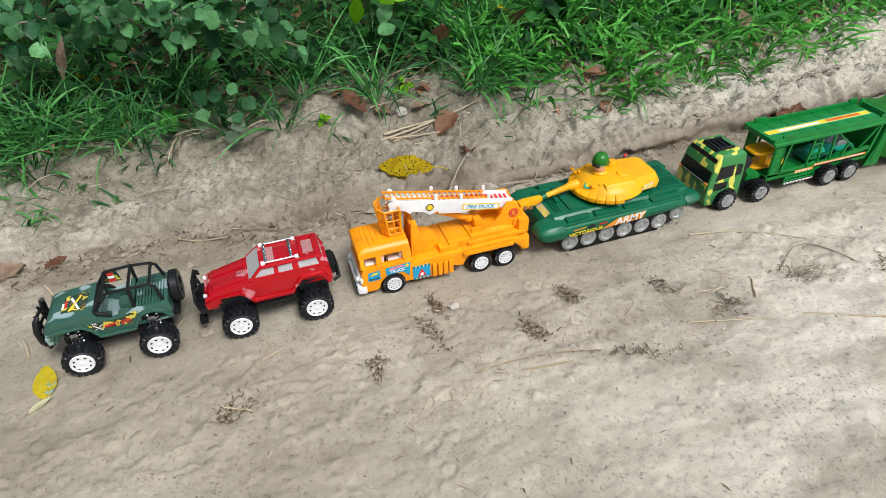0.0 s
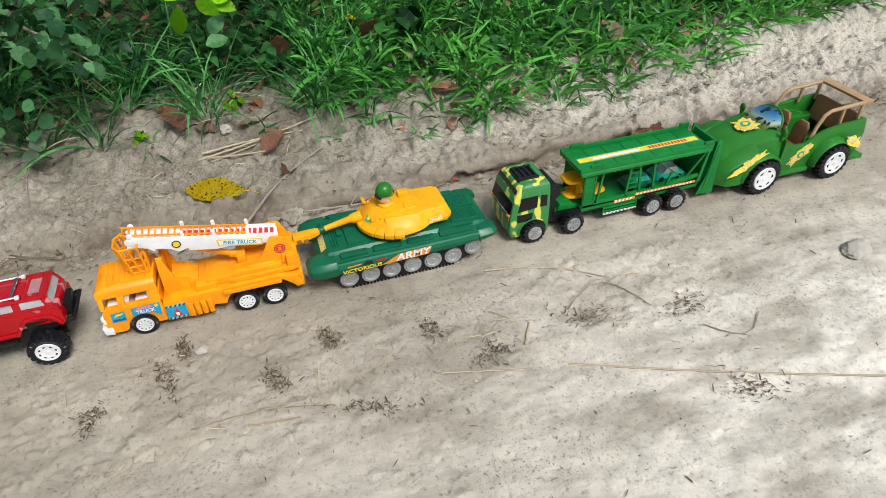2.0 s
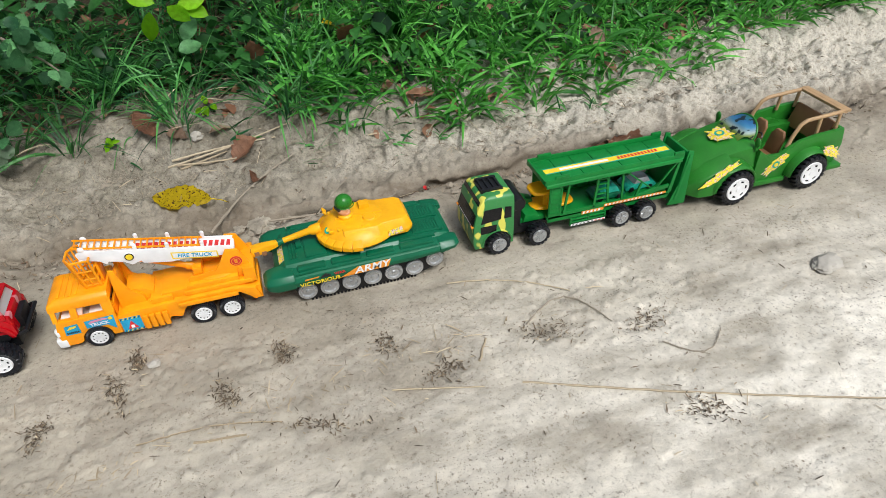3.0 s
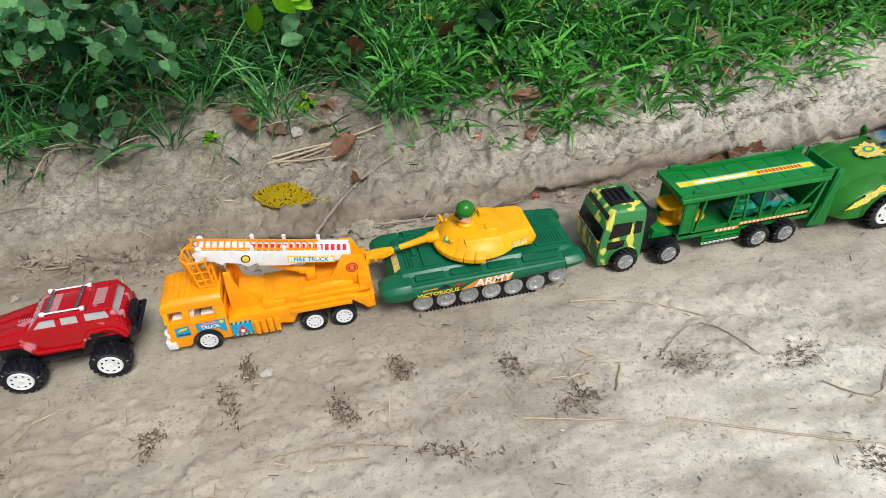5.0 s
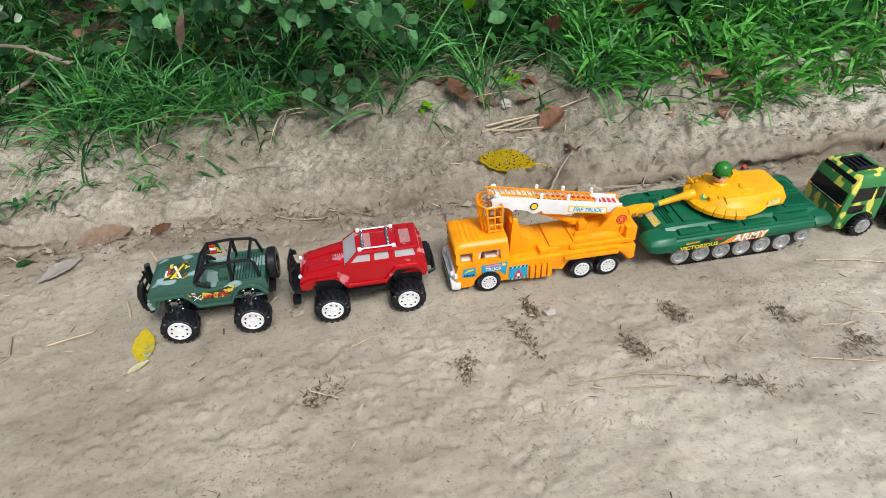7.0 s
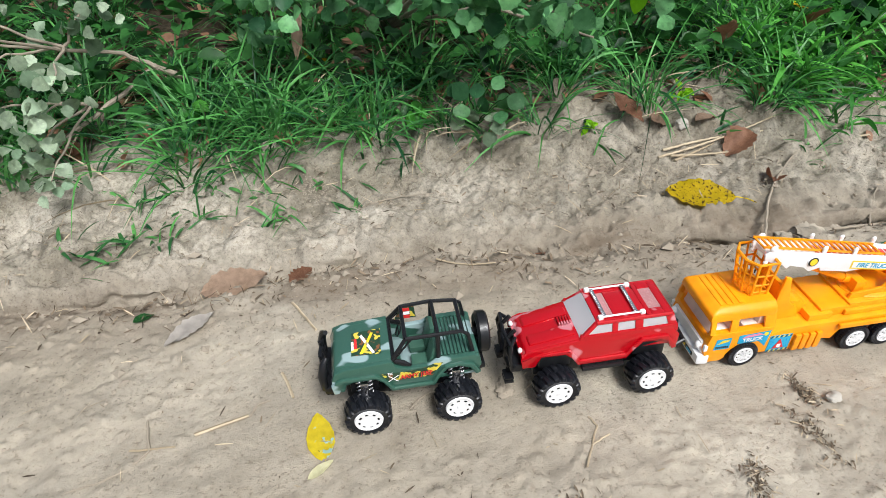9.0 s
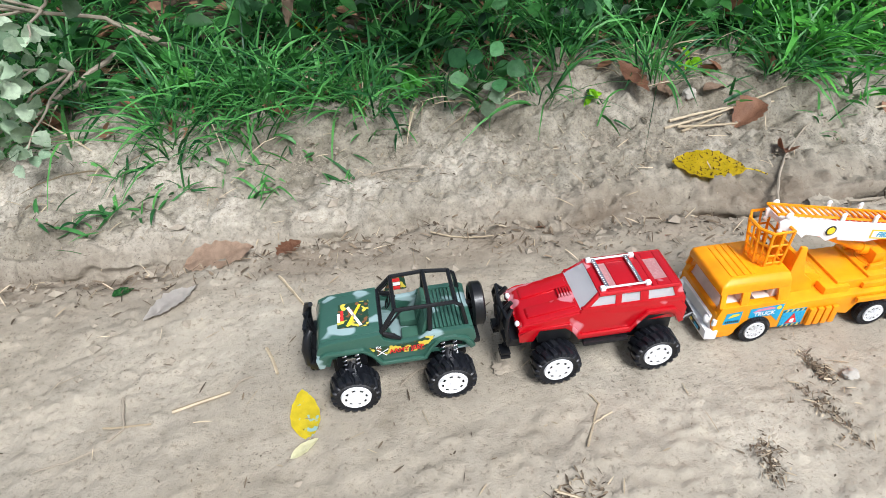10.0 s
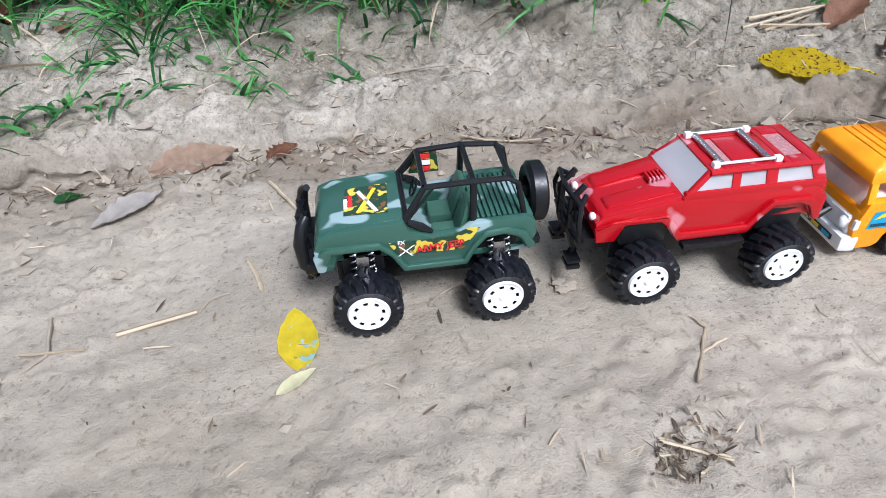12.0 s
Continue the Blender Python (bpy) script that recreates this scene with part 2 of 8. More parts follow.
BROWNP = plastic("brown_plastic", (0.26, 0.13, 0.06), 0.45, dust=0.08)
SKIN = plastic("flesh_plastic", (0.75, 0.42, 0.27), 0.5, dust=0.02)
STK_RED = plastic("sticker_red", (0.60, 0.03, 0.03), 0.3, dust=0.02)
STK_YEL = plastic("sticker_yellow", (0.85, 0.62, 0.03), 0.3, dust=0.02)
STK_BLUE = plastic("sticker_blue", (0.02, 0.32, 0.55), 0.3, dust=0.02)
STK_WHITE = plastic("sticker_white", (0.82, 0.82, 0.82), 0.3, dust=0.02)
STK_BLACK = plastic("sticker_black", (0.02, 0.02, 0.02), 0.3, dust=0.02)
STK_ORANGE = plastic("sticker_orange", (0.75, 0.27, 0.03), 0.3, dust=0.02)
STK_TEAL = plastic("sticker_teal", (0.02, 0.35, 0.25), 0.3, dust=0.02)
STK_PINK = plastic("sticker_pink", (0.75, 0.25, 0.35), 0.3, dust=0.02)
STK_CAMO = camo("sticker_camouflage", (0.015, 0.05, 0.025), (0.62, 0.50, 0.06), 130, 0.59, 0.3, third=(0.20, 0.08, 0.03))
STK_FLAME = camo("sticker_flame", (0.10, 0.12, 0.05), (0.80, 0.66, 0.05), 230, 0.50, 0.3, third=(0.70, 0.50, 0.45))


def printed_landscape():
    """A small glossy print: meadow below, white haze, blue above, dark shapes across the middle."""
    m, N, L, b = nodes_of("printed_landscape")
    co = N.new("ShaderNodeTexCoord").outputs["Object"]
    sep = N.new("ShaderNodeSeparateXYZ")
    L.new(co, sep.inputs[0])
    up = N.new("ShaderNodeMapRange")
    up.inputs["From Min"].default_value, up.inputs["From Max"].default_value = 0.108, 0.146
    L.new(sep.outputs["Z"], up.inputs["Value"])
    c = ramp(N, L, up.outputs[0], [(0.0, (0.16, 0.30, 0.04)), (0.28, (0.30, 0.42, 0.10)), (0.42, (0.55, 0.66, 0.62)), (0.60, (0.12, 0.38, 0.62)), (0.76, (0.05, 0.22, 0.50)), (0.88, (0.05, 0.22, 0.05))])
    dark = ramp(N, L, noise_of(N, L, co, 70, 3), [(0.56, (0,) * 3), (0.60, (1,) * 3)])
    c = mix(N, L, dark, c, (0.03, 0.05, 0.06))
    L.new(c, b.inputs["Base Color"])
    b.inputs["Roughness"].default_value = 0.3
    b.inputs["Specular IOR Level"].default_value = 0.25
    return m


STK_JUNGLE = printed_landscape()
GRASS_A = leafy("grass_blade_dark", (0.012, 0.078, 0.028), (0.120, 0.38, 0.090), 0.40)
GRASS_B = leafy("grass_blade_bright", (0.026, 0.145, 0.022), (0.145, 0.50, 0.075), 0.38)
# undergrowth green deepened to carry the shade below the shrubs
HERB = leafy("shaded_undergrowth_leaf", (0.005, 0.028, 0.009), (0.042, 0.175, 0.032), 0.45)
SHRUB = leafy("shrub_leaf", (0.030, 0.130, 0.055), (0.19, 0.45, 0.18), 0.45)
PALE = leafy("dusty_shrub_leaf", (0.26, 0.38, 0.25), (0.55, 0.64, 0.48), 0.6)
LIME = leafy("young_lime_leaf", (0.28, 0.60, 0.015), (0.40, 0.74, 0.03), 0.35)
YELLEAF = leafy("yellow_fallen_leaf", (0.62, 0.47, 0.012), (0.74, 0.58, 0.02), 0.45, spots=((0.10, 0.06, 0.015), 190, 0.585))
LEMON = leafy("lemon_wrapper", (0.78, 0.62, 0.03), (0.85, 0.72, 0.05), 0.35, clear=0.1, spots=((0.42, 0.62, 0.60), 110, 0.60))
LEMONPALE = leafy("pale_lemon_wrapper", (0.74, 0.70, 0.36), (0.80, 0.78, 0.58), 0.35, clear=0.1)
BROWN = leafy("dry_brown_leaf", (0.20, 0.092, 0.052), (0.36, 0.19, 0.115), 0.6, clear=0.12)
BROWNPALE = leafy("dry_pale_leaf", (0.28, 0.185, 0.125), (0.42, 0.30, 0.215), 0.75, clear=0.1)
GREYLEAF = leafy("dry_grey_leaf", (0.42, 0.38, 0.34), (0.56, 0.52, 0.47), 0.8, clear=0.05)
STRAW = leafy("dry_straw", (0.30, 0.235, 0.15), (0.52, 0.43, 0.30), 0.75, clear=0.05)
BARK = plastic("twig_bark", (0.30, 0.255, 0.195), 0.85, dust=0.3)
DEBRIS = leafy("dark_debris", (0.055, 0.040, 0.026), (0.20, 0.15, 0.10), 0.85, clear=0.0)
STONE = plastic("pale_stone", (0.42, 0.39, 0.34), 0.85, dust=0.3)
CLOD = plastic("clay_clod", (0.31, 0.265, 0.205), 0.9, dust=0.2)


# ---------------- mesh helpers ----------------
def mesh_of(name, bm, material, smooth=38):
    me = bpy.data.meshes.new(name)
    bm.normal_update()
    bm.to_mesh(me)
    bm.free()
    me.materials.append(material)
    if smooth:
        me.polygons.foreach_set("use_smooth", [True] * len(me.polygons))
        me.set_sharp_from_angle(angle=radians(smooth))
    return me


def part(name, bm, material, parent, label="", smooth=38):
    ob = new(name, mesh_of(name, bm, material, smooth))
    ob.parent = parent
    if label:
        ob["label"] = label
    return ob


def thing(name, label, category, m, group=""):
    ob = new(name)
    ob.empty_display_size = 0.02
    ob.matrix_basis = m
    return tagged(ob, label, category, group)


def raw_mesh(name, verts, faces, material, smooth=True):
    """A mesh from arrays: verts (n, 3), faces (m, 3 or 4)."""
    me = bpy.data.meshes.new(name)
    k = faces.shape[1]
    me.vertices.add(len(verts))
    me.vertices.foreach_set("co", verts.astype(np.float32).ravel())
    me.loops.add(faces.size)
    me.loops.foreach_set("vertex_index", faces.astype(np.int32).ravel())
    me.polygons.add(len(faces))
    me.polygons.foreach_set("loop_start", np.arange(0, faces.size, k, dtype=np.int32))
    me.polygons.foreach_set("use_smooth", np.full(len(faces), smooth))
    me.update(calc_edges=True)
    me.materials.append(material)
    return me


# ---------------- ground ----------------
_lat = np.random.RandomState(7).rand(256, 256)


def vnoise(x, y):
    xi, yi = np.floor(x).astype(int), np.floor(y).astype(int)
    fx, fy = x - xi, y - yi
    fx, fy = fx * fx * (3 - 2 * fx), fy * fy * (3 - 2 * fy)
    a, b = _lat[xi % 256, yi % 256], _lat[(xi + 1) % 256, yi % 256]
    c, d = _lat[xi % 256, (yi + 1) % 256], _lat[(xi + 1) % 256, (yi + 1) % 256]
    return (a + (b - a) * fx) * (1 - fy) + (c + (d - c) * fx) * fy - 0.5


def fbm(x, y, octaves=4, gain=0.5):
    s, a = 0, 1.0
    for i in range(octaves):
        s = s + a * vnoise(x * 2 ** i + 17 * i, y * 2 ** i + 31 * i)
        a *= gain
    return s


def cells(x, y, seed=0):
    """Scattered points: distance to the nearest and the second, and the nearest one's own random number."""
    xi, yi = np.floor(x).astype(int), np.floor(y).astype(int)
    f1, f2, own = np.full(x.shape, 9.0), np.full(x.shape, 9.0), np.zeros(x.shape)
    for i in (-1, 0, 1):
        for j in (-1, 0, 1):
            a, b = (xi + i + seed) % 256, (yi + j + 3 * seed) % 256
            d = np.hypot(x - xi - i - 0.1 - 0.8 * _lat[a, b], y - yi - j - 0.1 - 0.8 * _lat[b, (a + 77) % 256])
            closer = d < f1
            f2 = np.where(closer, f1, np.minimum(f2, d))
            own = np.where(closer, _lat[(a + 131) % 256, (b + 59) % 256], own)
            f1 = np.where(closer, d, f1)
    return f1, f2, own


def step(a, b, v):
    t = np.clip((v - a) / (b - a), 0, 1)
    return t * t * (3 - 2 * t)


def bowl(x, y, cx, cy, rx, ry, ang=0.0):
    c, s = math.cos(ang), math.sin(ang)
    u, v = (x - cx) * c + (y - cy) * s, -(x - cx) * s + (y - cy) * c
    return np.exp(-(u / rx) ** 2 - (v / ry) ** 2)


# hollows that feet pressed into the road: place, half-lengths, turn, depth
PRINTS = [(0.413, 0.655, 0.028, 0.014, 1.9, 0.004), (0.573, 0.618, 0.03, 0.016, 1.8, 0.004), (0.326, 0.598, 0.03, 0.014, 1.9, 0.004),
          (0.169, 0.652, 0.04, 0.012, 1.8, 0.007), (0.195, 0.707, 0.025, 0.010, 1.8, 0.006), (0.645, 0.538, 0.04, 0.02, 0.3, 0.004),
          (0.069, 0.605, 0.025, 0.012, 1.2, 0.003), (0.985, 0.533, 0.05, 0.02, 0.2, 0.006), (0.827, 0.562, 0.05, 0.02, -0.3, 0.006),
          (0.45, 0.50, 0.08, 0.012, -0.35, 0.003), (-0.14, 0.60, 0.03, 0.02, 0.4, 0.004), (0.977, 0.352, 0.04, 0.02, -0.5, 0.004)]


def edge_wave(x):
    return 0.012 * np.sin(x * 7.3 + 0.5) + 0.018 * np.sin(x * 3.1) + 0.03 * fbm(x * 5, x * 0 + 3.3, 3)


def height(x, y):
    """The road at 0, a wheel rut along its far side, then a crumbly bank that climbs into the grass."""
    yy = y + edge_wave(x)
    h = 0.006 * fbm(x * 1.7, y * 1.7, 3) + 0.0026 * fbm(x * 12, y * 12, 4) * step(0.1, 0.9, np.abs(y) + 0.3)
    h = h + 0.014 * step(1.08, 1.15, yy) + 0.016 * step(1.16, 1.27, yy) + 0.050 * step(1.25, 1.37, yy) + 0.02 * step(1.36, 1.5, yy) + 0.45 * step(1.45, 3.2, yy) + 0.9 * step(3.0, 7.0, yy)
    lip = step(1.075, 1.10, yy) * (1 - step(1.12, 1.35, yy))
    right = step(0.15, 0.40, x) * (1 - step(1.6, 2.0, x))
    h = h + lip * (0.005 + 0.010 * right)
    h = h - 0.058 * right * (0.55 + step(-0.25, 0.2, fbm(x * 6, x * 0 + 8.1, 2))) * np.exp(-((yy - 1.062) / 0.021) ** 2)
    h = h - 0.020 * (1 - right) * np.exp(-((yy - 1.068) / 0.020) ** 2)
    h = h - 0.014 * right * step(1.08, 1.12, yy) * (1 - step(1.27, 1.35, yy)) - 0.012 * bowl(x, y, 0.25, 1.12, 0.10, 0.05)
    crumbs = step(0.98, 1.10, yy) * (1 - 0.6 * step(1.5, 2.0, yy))
    rough = fbm(x * 26, y * 26, 4, 0.6)
    h = h + crumbs * (0.020 * rough + 0.016 * fbm(x * 7, y * 12, 2) + 0.014 * np.maximum(0, fbm(x * 48, y * 48, 2)))
    h = h + (1 - crumbs) * 0.0036 * fbm(x * 38, y * 45, 3, 0.65)
    # clods and broken crust on the bank, thin trodden flakes on the road
    wx, wy = 0.02 * fbm(x * 14, y * 14, 2), 0.02 * fbm(x * 14 + 40, y * 14 + 9, 2)
    f1, f2, own = cells((x + wx) * 15, (y + wy) * 24, 5)
    loose = step(-0.12, 0.18, fbm(x * 4.2 + 3, y * 6.5 + 1, 3))
    h = h + crumbs * (0.25 + 0.75 * loose) * 0.017 * own * np.sqrt(np.clip(1 - (f1 / 0.62) ** 2, 0, 1))
    f1, f2, own = cells((x + wx) * 44, (y + wy) * 58, 21)
    h = h + crumbs * (0.2 + 0.8 * step(-0.05, 0.2, fbm(x * 9 + 8, y * 11, 3))) * 0.0085 * own * np.sqrt(np.clip(1 - (f1 / 0.55) ** 2, 0, 1))
    f1, f2, own = cells((x + wx * 1.6) * 13, (y + wy * 1.6) * 24, 40)
    flaky = step(-0.05, 0.2, fbm(x * 3.3 + 11, y * 5 + 2, 3))
    h = h + (1 - crumbs) * flaky * 0.0024 * (own - 0.5) * step(0.03, 0.12, f2 - f1)
    f1, f2, own = cells((x + wx) * 48, (y + wy) * 62, 60)
    h = h + (1 - crumbs) * flaky * step(0.66, 0.7, own) * 0.0040 * np.sqrt(np.clip(1 - (f1 / 0.42) ** 2, 0, 1))
    for cx, cy, rx, ry, ang, d in PRINTS:
        b = bowl(x, y, cx, cy, rx, ry, ang)
        h = h - d * b + d * 0.9 * b * rough
    # trodden flat where the toys stand
    lane = np.exp(-((y - 0.81) / 0.105) ** 6) * step(-0.6, -0.45, x) * (1 - step(1.65, 1.8, x))
    h = h * (1 - 0.93 * lane) + 0.0012 * fbm(x * 40, y * 40, 3) * lane - 0.0006 * lane
    return h


def overhang(x, y):
    """How far the bank's lip leans out over the rut."""
    yy = y + edge_wave(x)
    right = step(0.15, 0.40, x) * (1 - step(1.6, 2.0, x))
    lip = step(1.074, 1.088, yy) * (1 - step(1.10, 1.22, yy))
    return lip * (0.030 * right * (0.45 + step(-0.3, 0.3, fbm(x * 5, x * 0 + 1.7, 3))) + 0.016 * (1 - right) * (0.4 + step(-0.2, 0.4, fbm(x * 8, x * 0 + 5.7, 2))))


def ground_z(x, y):
    return float(height(np.array([float(x)]), np.array([float(y)]))[0])


def axis_steps(lo, hi, fine, far):
    mid = np.arange(lo, hi + fine / 2, fine)
    out, d, v = [], fine, 0.0
    while v < far:
        d *= 1.35
        v += d
        out.append(v)
    out = np.array(out)
    return np.concatenate([lo - out[::-1], mid, hi + out])


gx, gy = axis_steps(-1.15, 2.3, 0.0042, 400), axis_steps(0.2, 1.60, 0.0036, 400)
X, Y = np.meshgrid(gx, gy, indexing="ij")
near = np.exp(-((np.abs(X) / 25) ** 4 + (np.abs(Y) / 25) ** 4))
Z = height(X, Y) * near + (1 - near) * 1.4 * step(3, 9, Y)
n0, n1 = X.shape
idx = np.arange(n0 * n1).reshape(n0, n1)
quads = np.stack([idx[:-1, :-1], idx[1:, :-1], idx[1:, 1:], idx[:-1, 1:]], -1).reshape(-1, 4)
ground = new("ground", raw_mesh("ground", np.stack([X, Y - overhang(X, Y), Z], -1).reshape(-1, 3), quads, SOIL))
tagged(ground, "grey-brown trodden clay road with a crumbly bank", "ground", kind="structure")


# ---------------- shape helpers ----------------
def blank():
    return bmesh.new()


def soften(bm, geom_edges, w, seg=2):
    if w > 0:
        bmesh.ops.bevel(bm, geom=geom_edges, offset=w, segments=seg, profile=0.6, affect="EDGES", clamp_overlap=True)


def solid(bm, rings, bevel=0.0, seg=2, closed=True):
    """Bridge rings of equal count into one closed form."""
    vs = [[bm.verts.new(p) for p in r] for r in rings]
    n = len(vs[0])
    fs = []
    for a, b in zip(vs, vs[1:]):
        for i in range(n):
            fs.append(bm.faces.new((a[i], a[(i + 1) % n], b[(i + 1) % n], b[i])))
    if closed:
        fs.append(bm.faces.new(vs[0][::-1]))
        fs.append(bm.faces.new(vs[-1]))
    bmesh.ops.recalc_face_normals(bm, faces=fs)
    if bevel > 0:
        es = {e for f in fs for e in f.edges if len(e.link_faces) == 2 and e.calc_face_angle(0) > 0.45}
        soften(bm, list(es), bevel, seg)
    return bm


def box(bm, x0, x1, y0, y1, z0, z1, bevel=0.0012, seg=2):
    return solid(bm, [[(x0, y0, z), (x1, y0, z), (x1, y1, z), (x0, y1, z)] for z in (z0, z1)], bevel, seg)


def prism(bm, profile, y0, y1, bevel=0.0012, inset=0.0):
    """Side outline (x, z) pushed from y0 to y1."""
    cx = sum(p[0] for p in profile) / len(profile)
    cz = sum(p[1] for p in profile) / len(profile)
    return solid(bm, [[(x, y, z) for x, z in profile] for y in (y0, y1)], bevel)


def tube(bm, pts, r, n=8, closed_path=False):
    """A round bar along points."""
    pts = [Vector(p) for p in pts]
    rings, up = [], None
    for i, p in enumerate(pts):
        a, b = pts[max(i - 1, 0)], pts[min(i + 1, len(pts) - 1)]
        d = (b - a).normalized()
        if up is None:
            up = d.orthogonal().normalized()
        up = (up - d * up.dot(d)).normalized()
        s = d.cross(up)
        rr = r[i] if isinstance(r, (list, tuple)) else r
        rings.append([p + (up * math.cos(t) + s * math.sin(t)) * rr for t in (2 * math.pi * k / n for k in range(n))])
    return solid(bm, rings)


def lathe(bm, profile, centre, axis="y", n=28):
    """Turn (radius, along) pairs round an axis."""
    rings = []
    for k in range(n):
        t = 2 * math.pi * k / n
        c, s = math.cos(t), math.sin(t)
        row = []
        for r, a in profile:
            if axis == "y":
                q = (r * c, a, r * s)
            elif axis == "x":
                q = (a, r * c, r * s)
            else:
                q = (r * c, r * s, a)
            row.append(bm.verts.new((centre[0] + q[0], centre[1] + q[1], centre[2] + q[2])))
        rings.append(row)
    fs = []
    for k in range(n):
        a, b = rings[k], rings[(k + 1) % n]
        for i in range(len(profile) - 1):
            fs.append(bm.faces.new((a[i], a[i + 1], b[i + 1], b[i])))
    bmesh.ops.remove_doubles(bm, verts=[v for r in rings for v in r], dist=1e-7)
    bmesh.ops.recalc_face_normals(bm, faces=[f for f in fs if f.is_valid])
    return bm


def ball(bm, c, rx, ry, rz, n=16, m=10, z_from=-1.0):
    rings = []
    for j in range(m + 1):
        t = -math.pi / 2 + math.pi * j / m
        if math.sin(t) < z_from - 1e-6:
            continue
        rings.append([(c[0] + rx * math.cos(t) * math.cos(u) + 1e-6, c[1] + ry * math.cos(t) * math.sin(u), c[2] + rz * math.sin(t)) for u in (2 * math.pi * k / n for k in range(n))])
    return solid(bm, rings)


def plate(bm, corners, thick=0.0005, outward=(0, -1, 0)):
    """A thin sheet on its corners, standing a little proud."""
    o = Vector(outward) * thick
    a = [Vector(c) for c in corners]
    return solid(bm, [[p for p in a], [p + o for p in a]])


def lettering(text, size, m, material, parent, name="lettering", label="", depth=0.0002, squeeze=1.0, shear=0.0):
    cu = bpy.data.curves.new(name, "FONT")
    cu.body, cu.size, cu.extrude, cu.align_x, cu.align_y, cu.shear, cu.resolution_u = text, size, depth, "CENTER", "CENTER", shear, 3
    cu.offset = size * 0.02
    tmp = new("tmp", cu)
    dg = bpy.context.evaluated_depsgraph_get()
    me = bpy.data.meshes.new_from_object(tmp.evaluated_get(dg))
    bpy.data.objects.remove(tmp)
    me.materials.clear()
    me.materials.append(material)
    ob = new(name, me)
    ob.parent = parent
    ob.matrix_basis = m @ Matrix.Diagonal((squeeze, 1, 1, 1))
    if label:
        ob["label"] = label
    return ob


SIDE = (90, 0, 0)


def wheel(parent, x, y_out, z, r, width, side, rim_mat, lugs=18, hub=0.62, slots=8, knobbly=True, spokes=False):
    """A toy wheel: moulded tyre with lugs, and a rim with slots. side -1: outer face towards -y."""
    s = side
    bm = blank()
    tube(bm, [(x, y_out - s * width * 0.2, z), (x, y_out - s * (width + 0.012), z)], r * 0.16, 10)
    w = part("wheel", bm, BLACK, parent)
    bm = blank()
    n_lug = lugs if knobbly else lugs * 2
    deep = 0.90 if knobbly else 0.955
    skew = 1.0 if knobbly else 0.0
    # across the tyre: share of the width, radius between lugs, radius on a lug, which row of lugs
    rows = [(0.10, hub * 0.96, hub * 0.96, 0), (0.0, hub, hub, 0), (-0.02, 0.76, 0.76, 0), (-0.04, 0.80, 0.82, 0), (0.02, deep, 0.97, 0), (0.08, deep, 1.0, 0), (0.26, deep, 1.0, 0.4), (0.46, deep, 1.0, 0.8),
            (0.50, deep, deep, 0.5), (0.54, deep, 1.0, 0.2), (0.74, deep, 1.0, 0.6), (0.92, deep, 1.0, 1.0), (0.98, deep, 0.97, 1.0), (1.0, 0.80, 0.80, 1.0), (1.0, hub * 0.6, hub * 0.6, 0), (0.5, hub * 0.6, hub * 0.6, 0)]
    per = 6 if knobbly else 4
    n_ang = n_lug * per
    grid = []
    for k in range(n_ang):
        ring = []
        for f, low, high, lean in rows:
            phase = ((k / per + (0.5 if f > 0.5 else 0.0)) % 1.0)
            on = phase < 0.62
            t = 2 * math.pi * (k / per + (lean - 0.5) * 0.45 * skew) / n_lug
            rr = r * (high if on else low)
            yy = -s * width * f + (s * 0.0009 if on and 0.78 < high < 0.98 and f < 0.05 else 0)
            ring.append(bm.verts.new((x + rr * math.cos(t), y_out + yy, z + rr * math.sin(t))))
        grid.append(ring)
    for k in range(n_ang):
        a, b = grid[k], grid[(k + 1) % n_ang]
        for q in range(len(rows) - 1):
            bm.faces.new((a[q], b[q], b[q + 1], a[q + 1]))
    bmesh.ops.recalc_face_normals(bm, faces=bm.faces[:])
    part("tyre", bm, RUBBER, w, "knobbly black tyre" if knobbly else "black tyre")
    bm = blank()
    R, d = r * hub, s * 0.0012
    n = slots * 5
    lathe(bm, [(0.0001, d * 1.6), (R * 0.16, d * 1.6), (R * 0.2, d * 0.6), (R * 0.40, d * 0.4), (R * 0.62, d * 1.2)], (x, y_out, z), "y", 40)
    lathe(bm, [(R * 0.76, d * 1.2), (R * 0.9, d * 1.3), (R * 0.97, d * 1.9), (R * 1.02, d * 0.3), (R * 0.95, -d * 2)], (x, y_out, z), "y", 40)
    for k in range(n):
        if k % 5 < 2:
            continue
        a, b = 2 * math.pi * k / n, 2 * math.pi * (k + 1) / n
        q = [(R * f * math.cos(t), d * 1.2, R * f * math.sin(t)) for f, t in ((0.62, a), (0.76, a), (0.76, b), (0.62, b))]
        vs = [bm.verts.new((x + p[0], y_out + p[1], z + p[2])) for p in q]
        bm.faces.new(vs)
    if spokes:
        for k in range(slots):
            t = 2 * math.pi * (k + 0.2) / slots
            m = Matrix.Translation((x, y_out + d * 1.4, z)) @ Matrix.Rotation(-t, 4, "Y")
            solid(bm, [[m @ Vector(p) for p in ((-R * 0.06, yy, R * 0.2), (R * 0.06, yy, R * 0.2), (R * 0.06, yy, R * 0.8), (-R * 0.06, yy, R * 0.8))] for yy in (0, d)])
    part("rim", bm, rim_mat, w)
    return w


def four_wheels(parent, xs, half, z, r, width, rim_mat, **kw):
    for x in xs:
        for s in (-1, 1):
            wheel(parent, x, s * half, z, r, width, s, rim_mat, **kw)


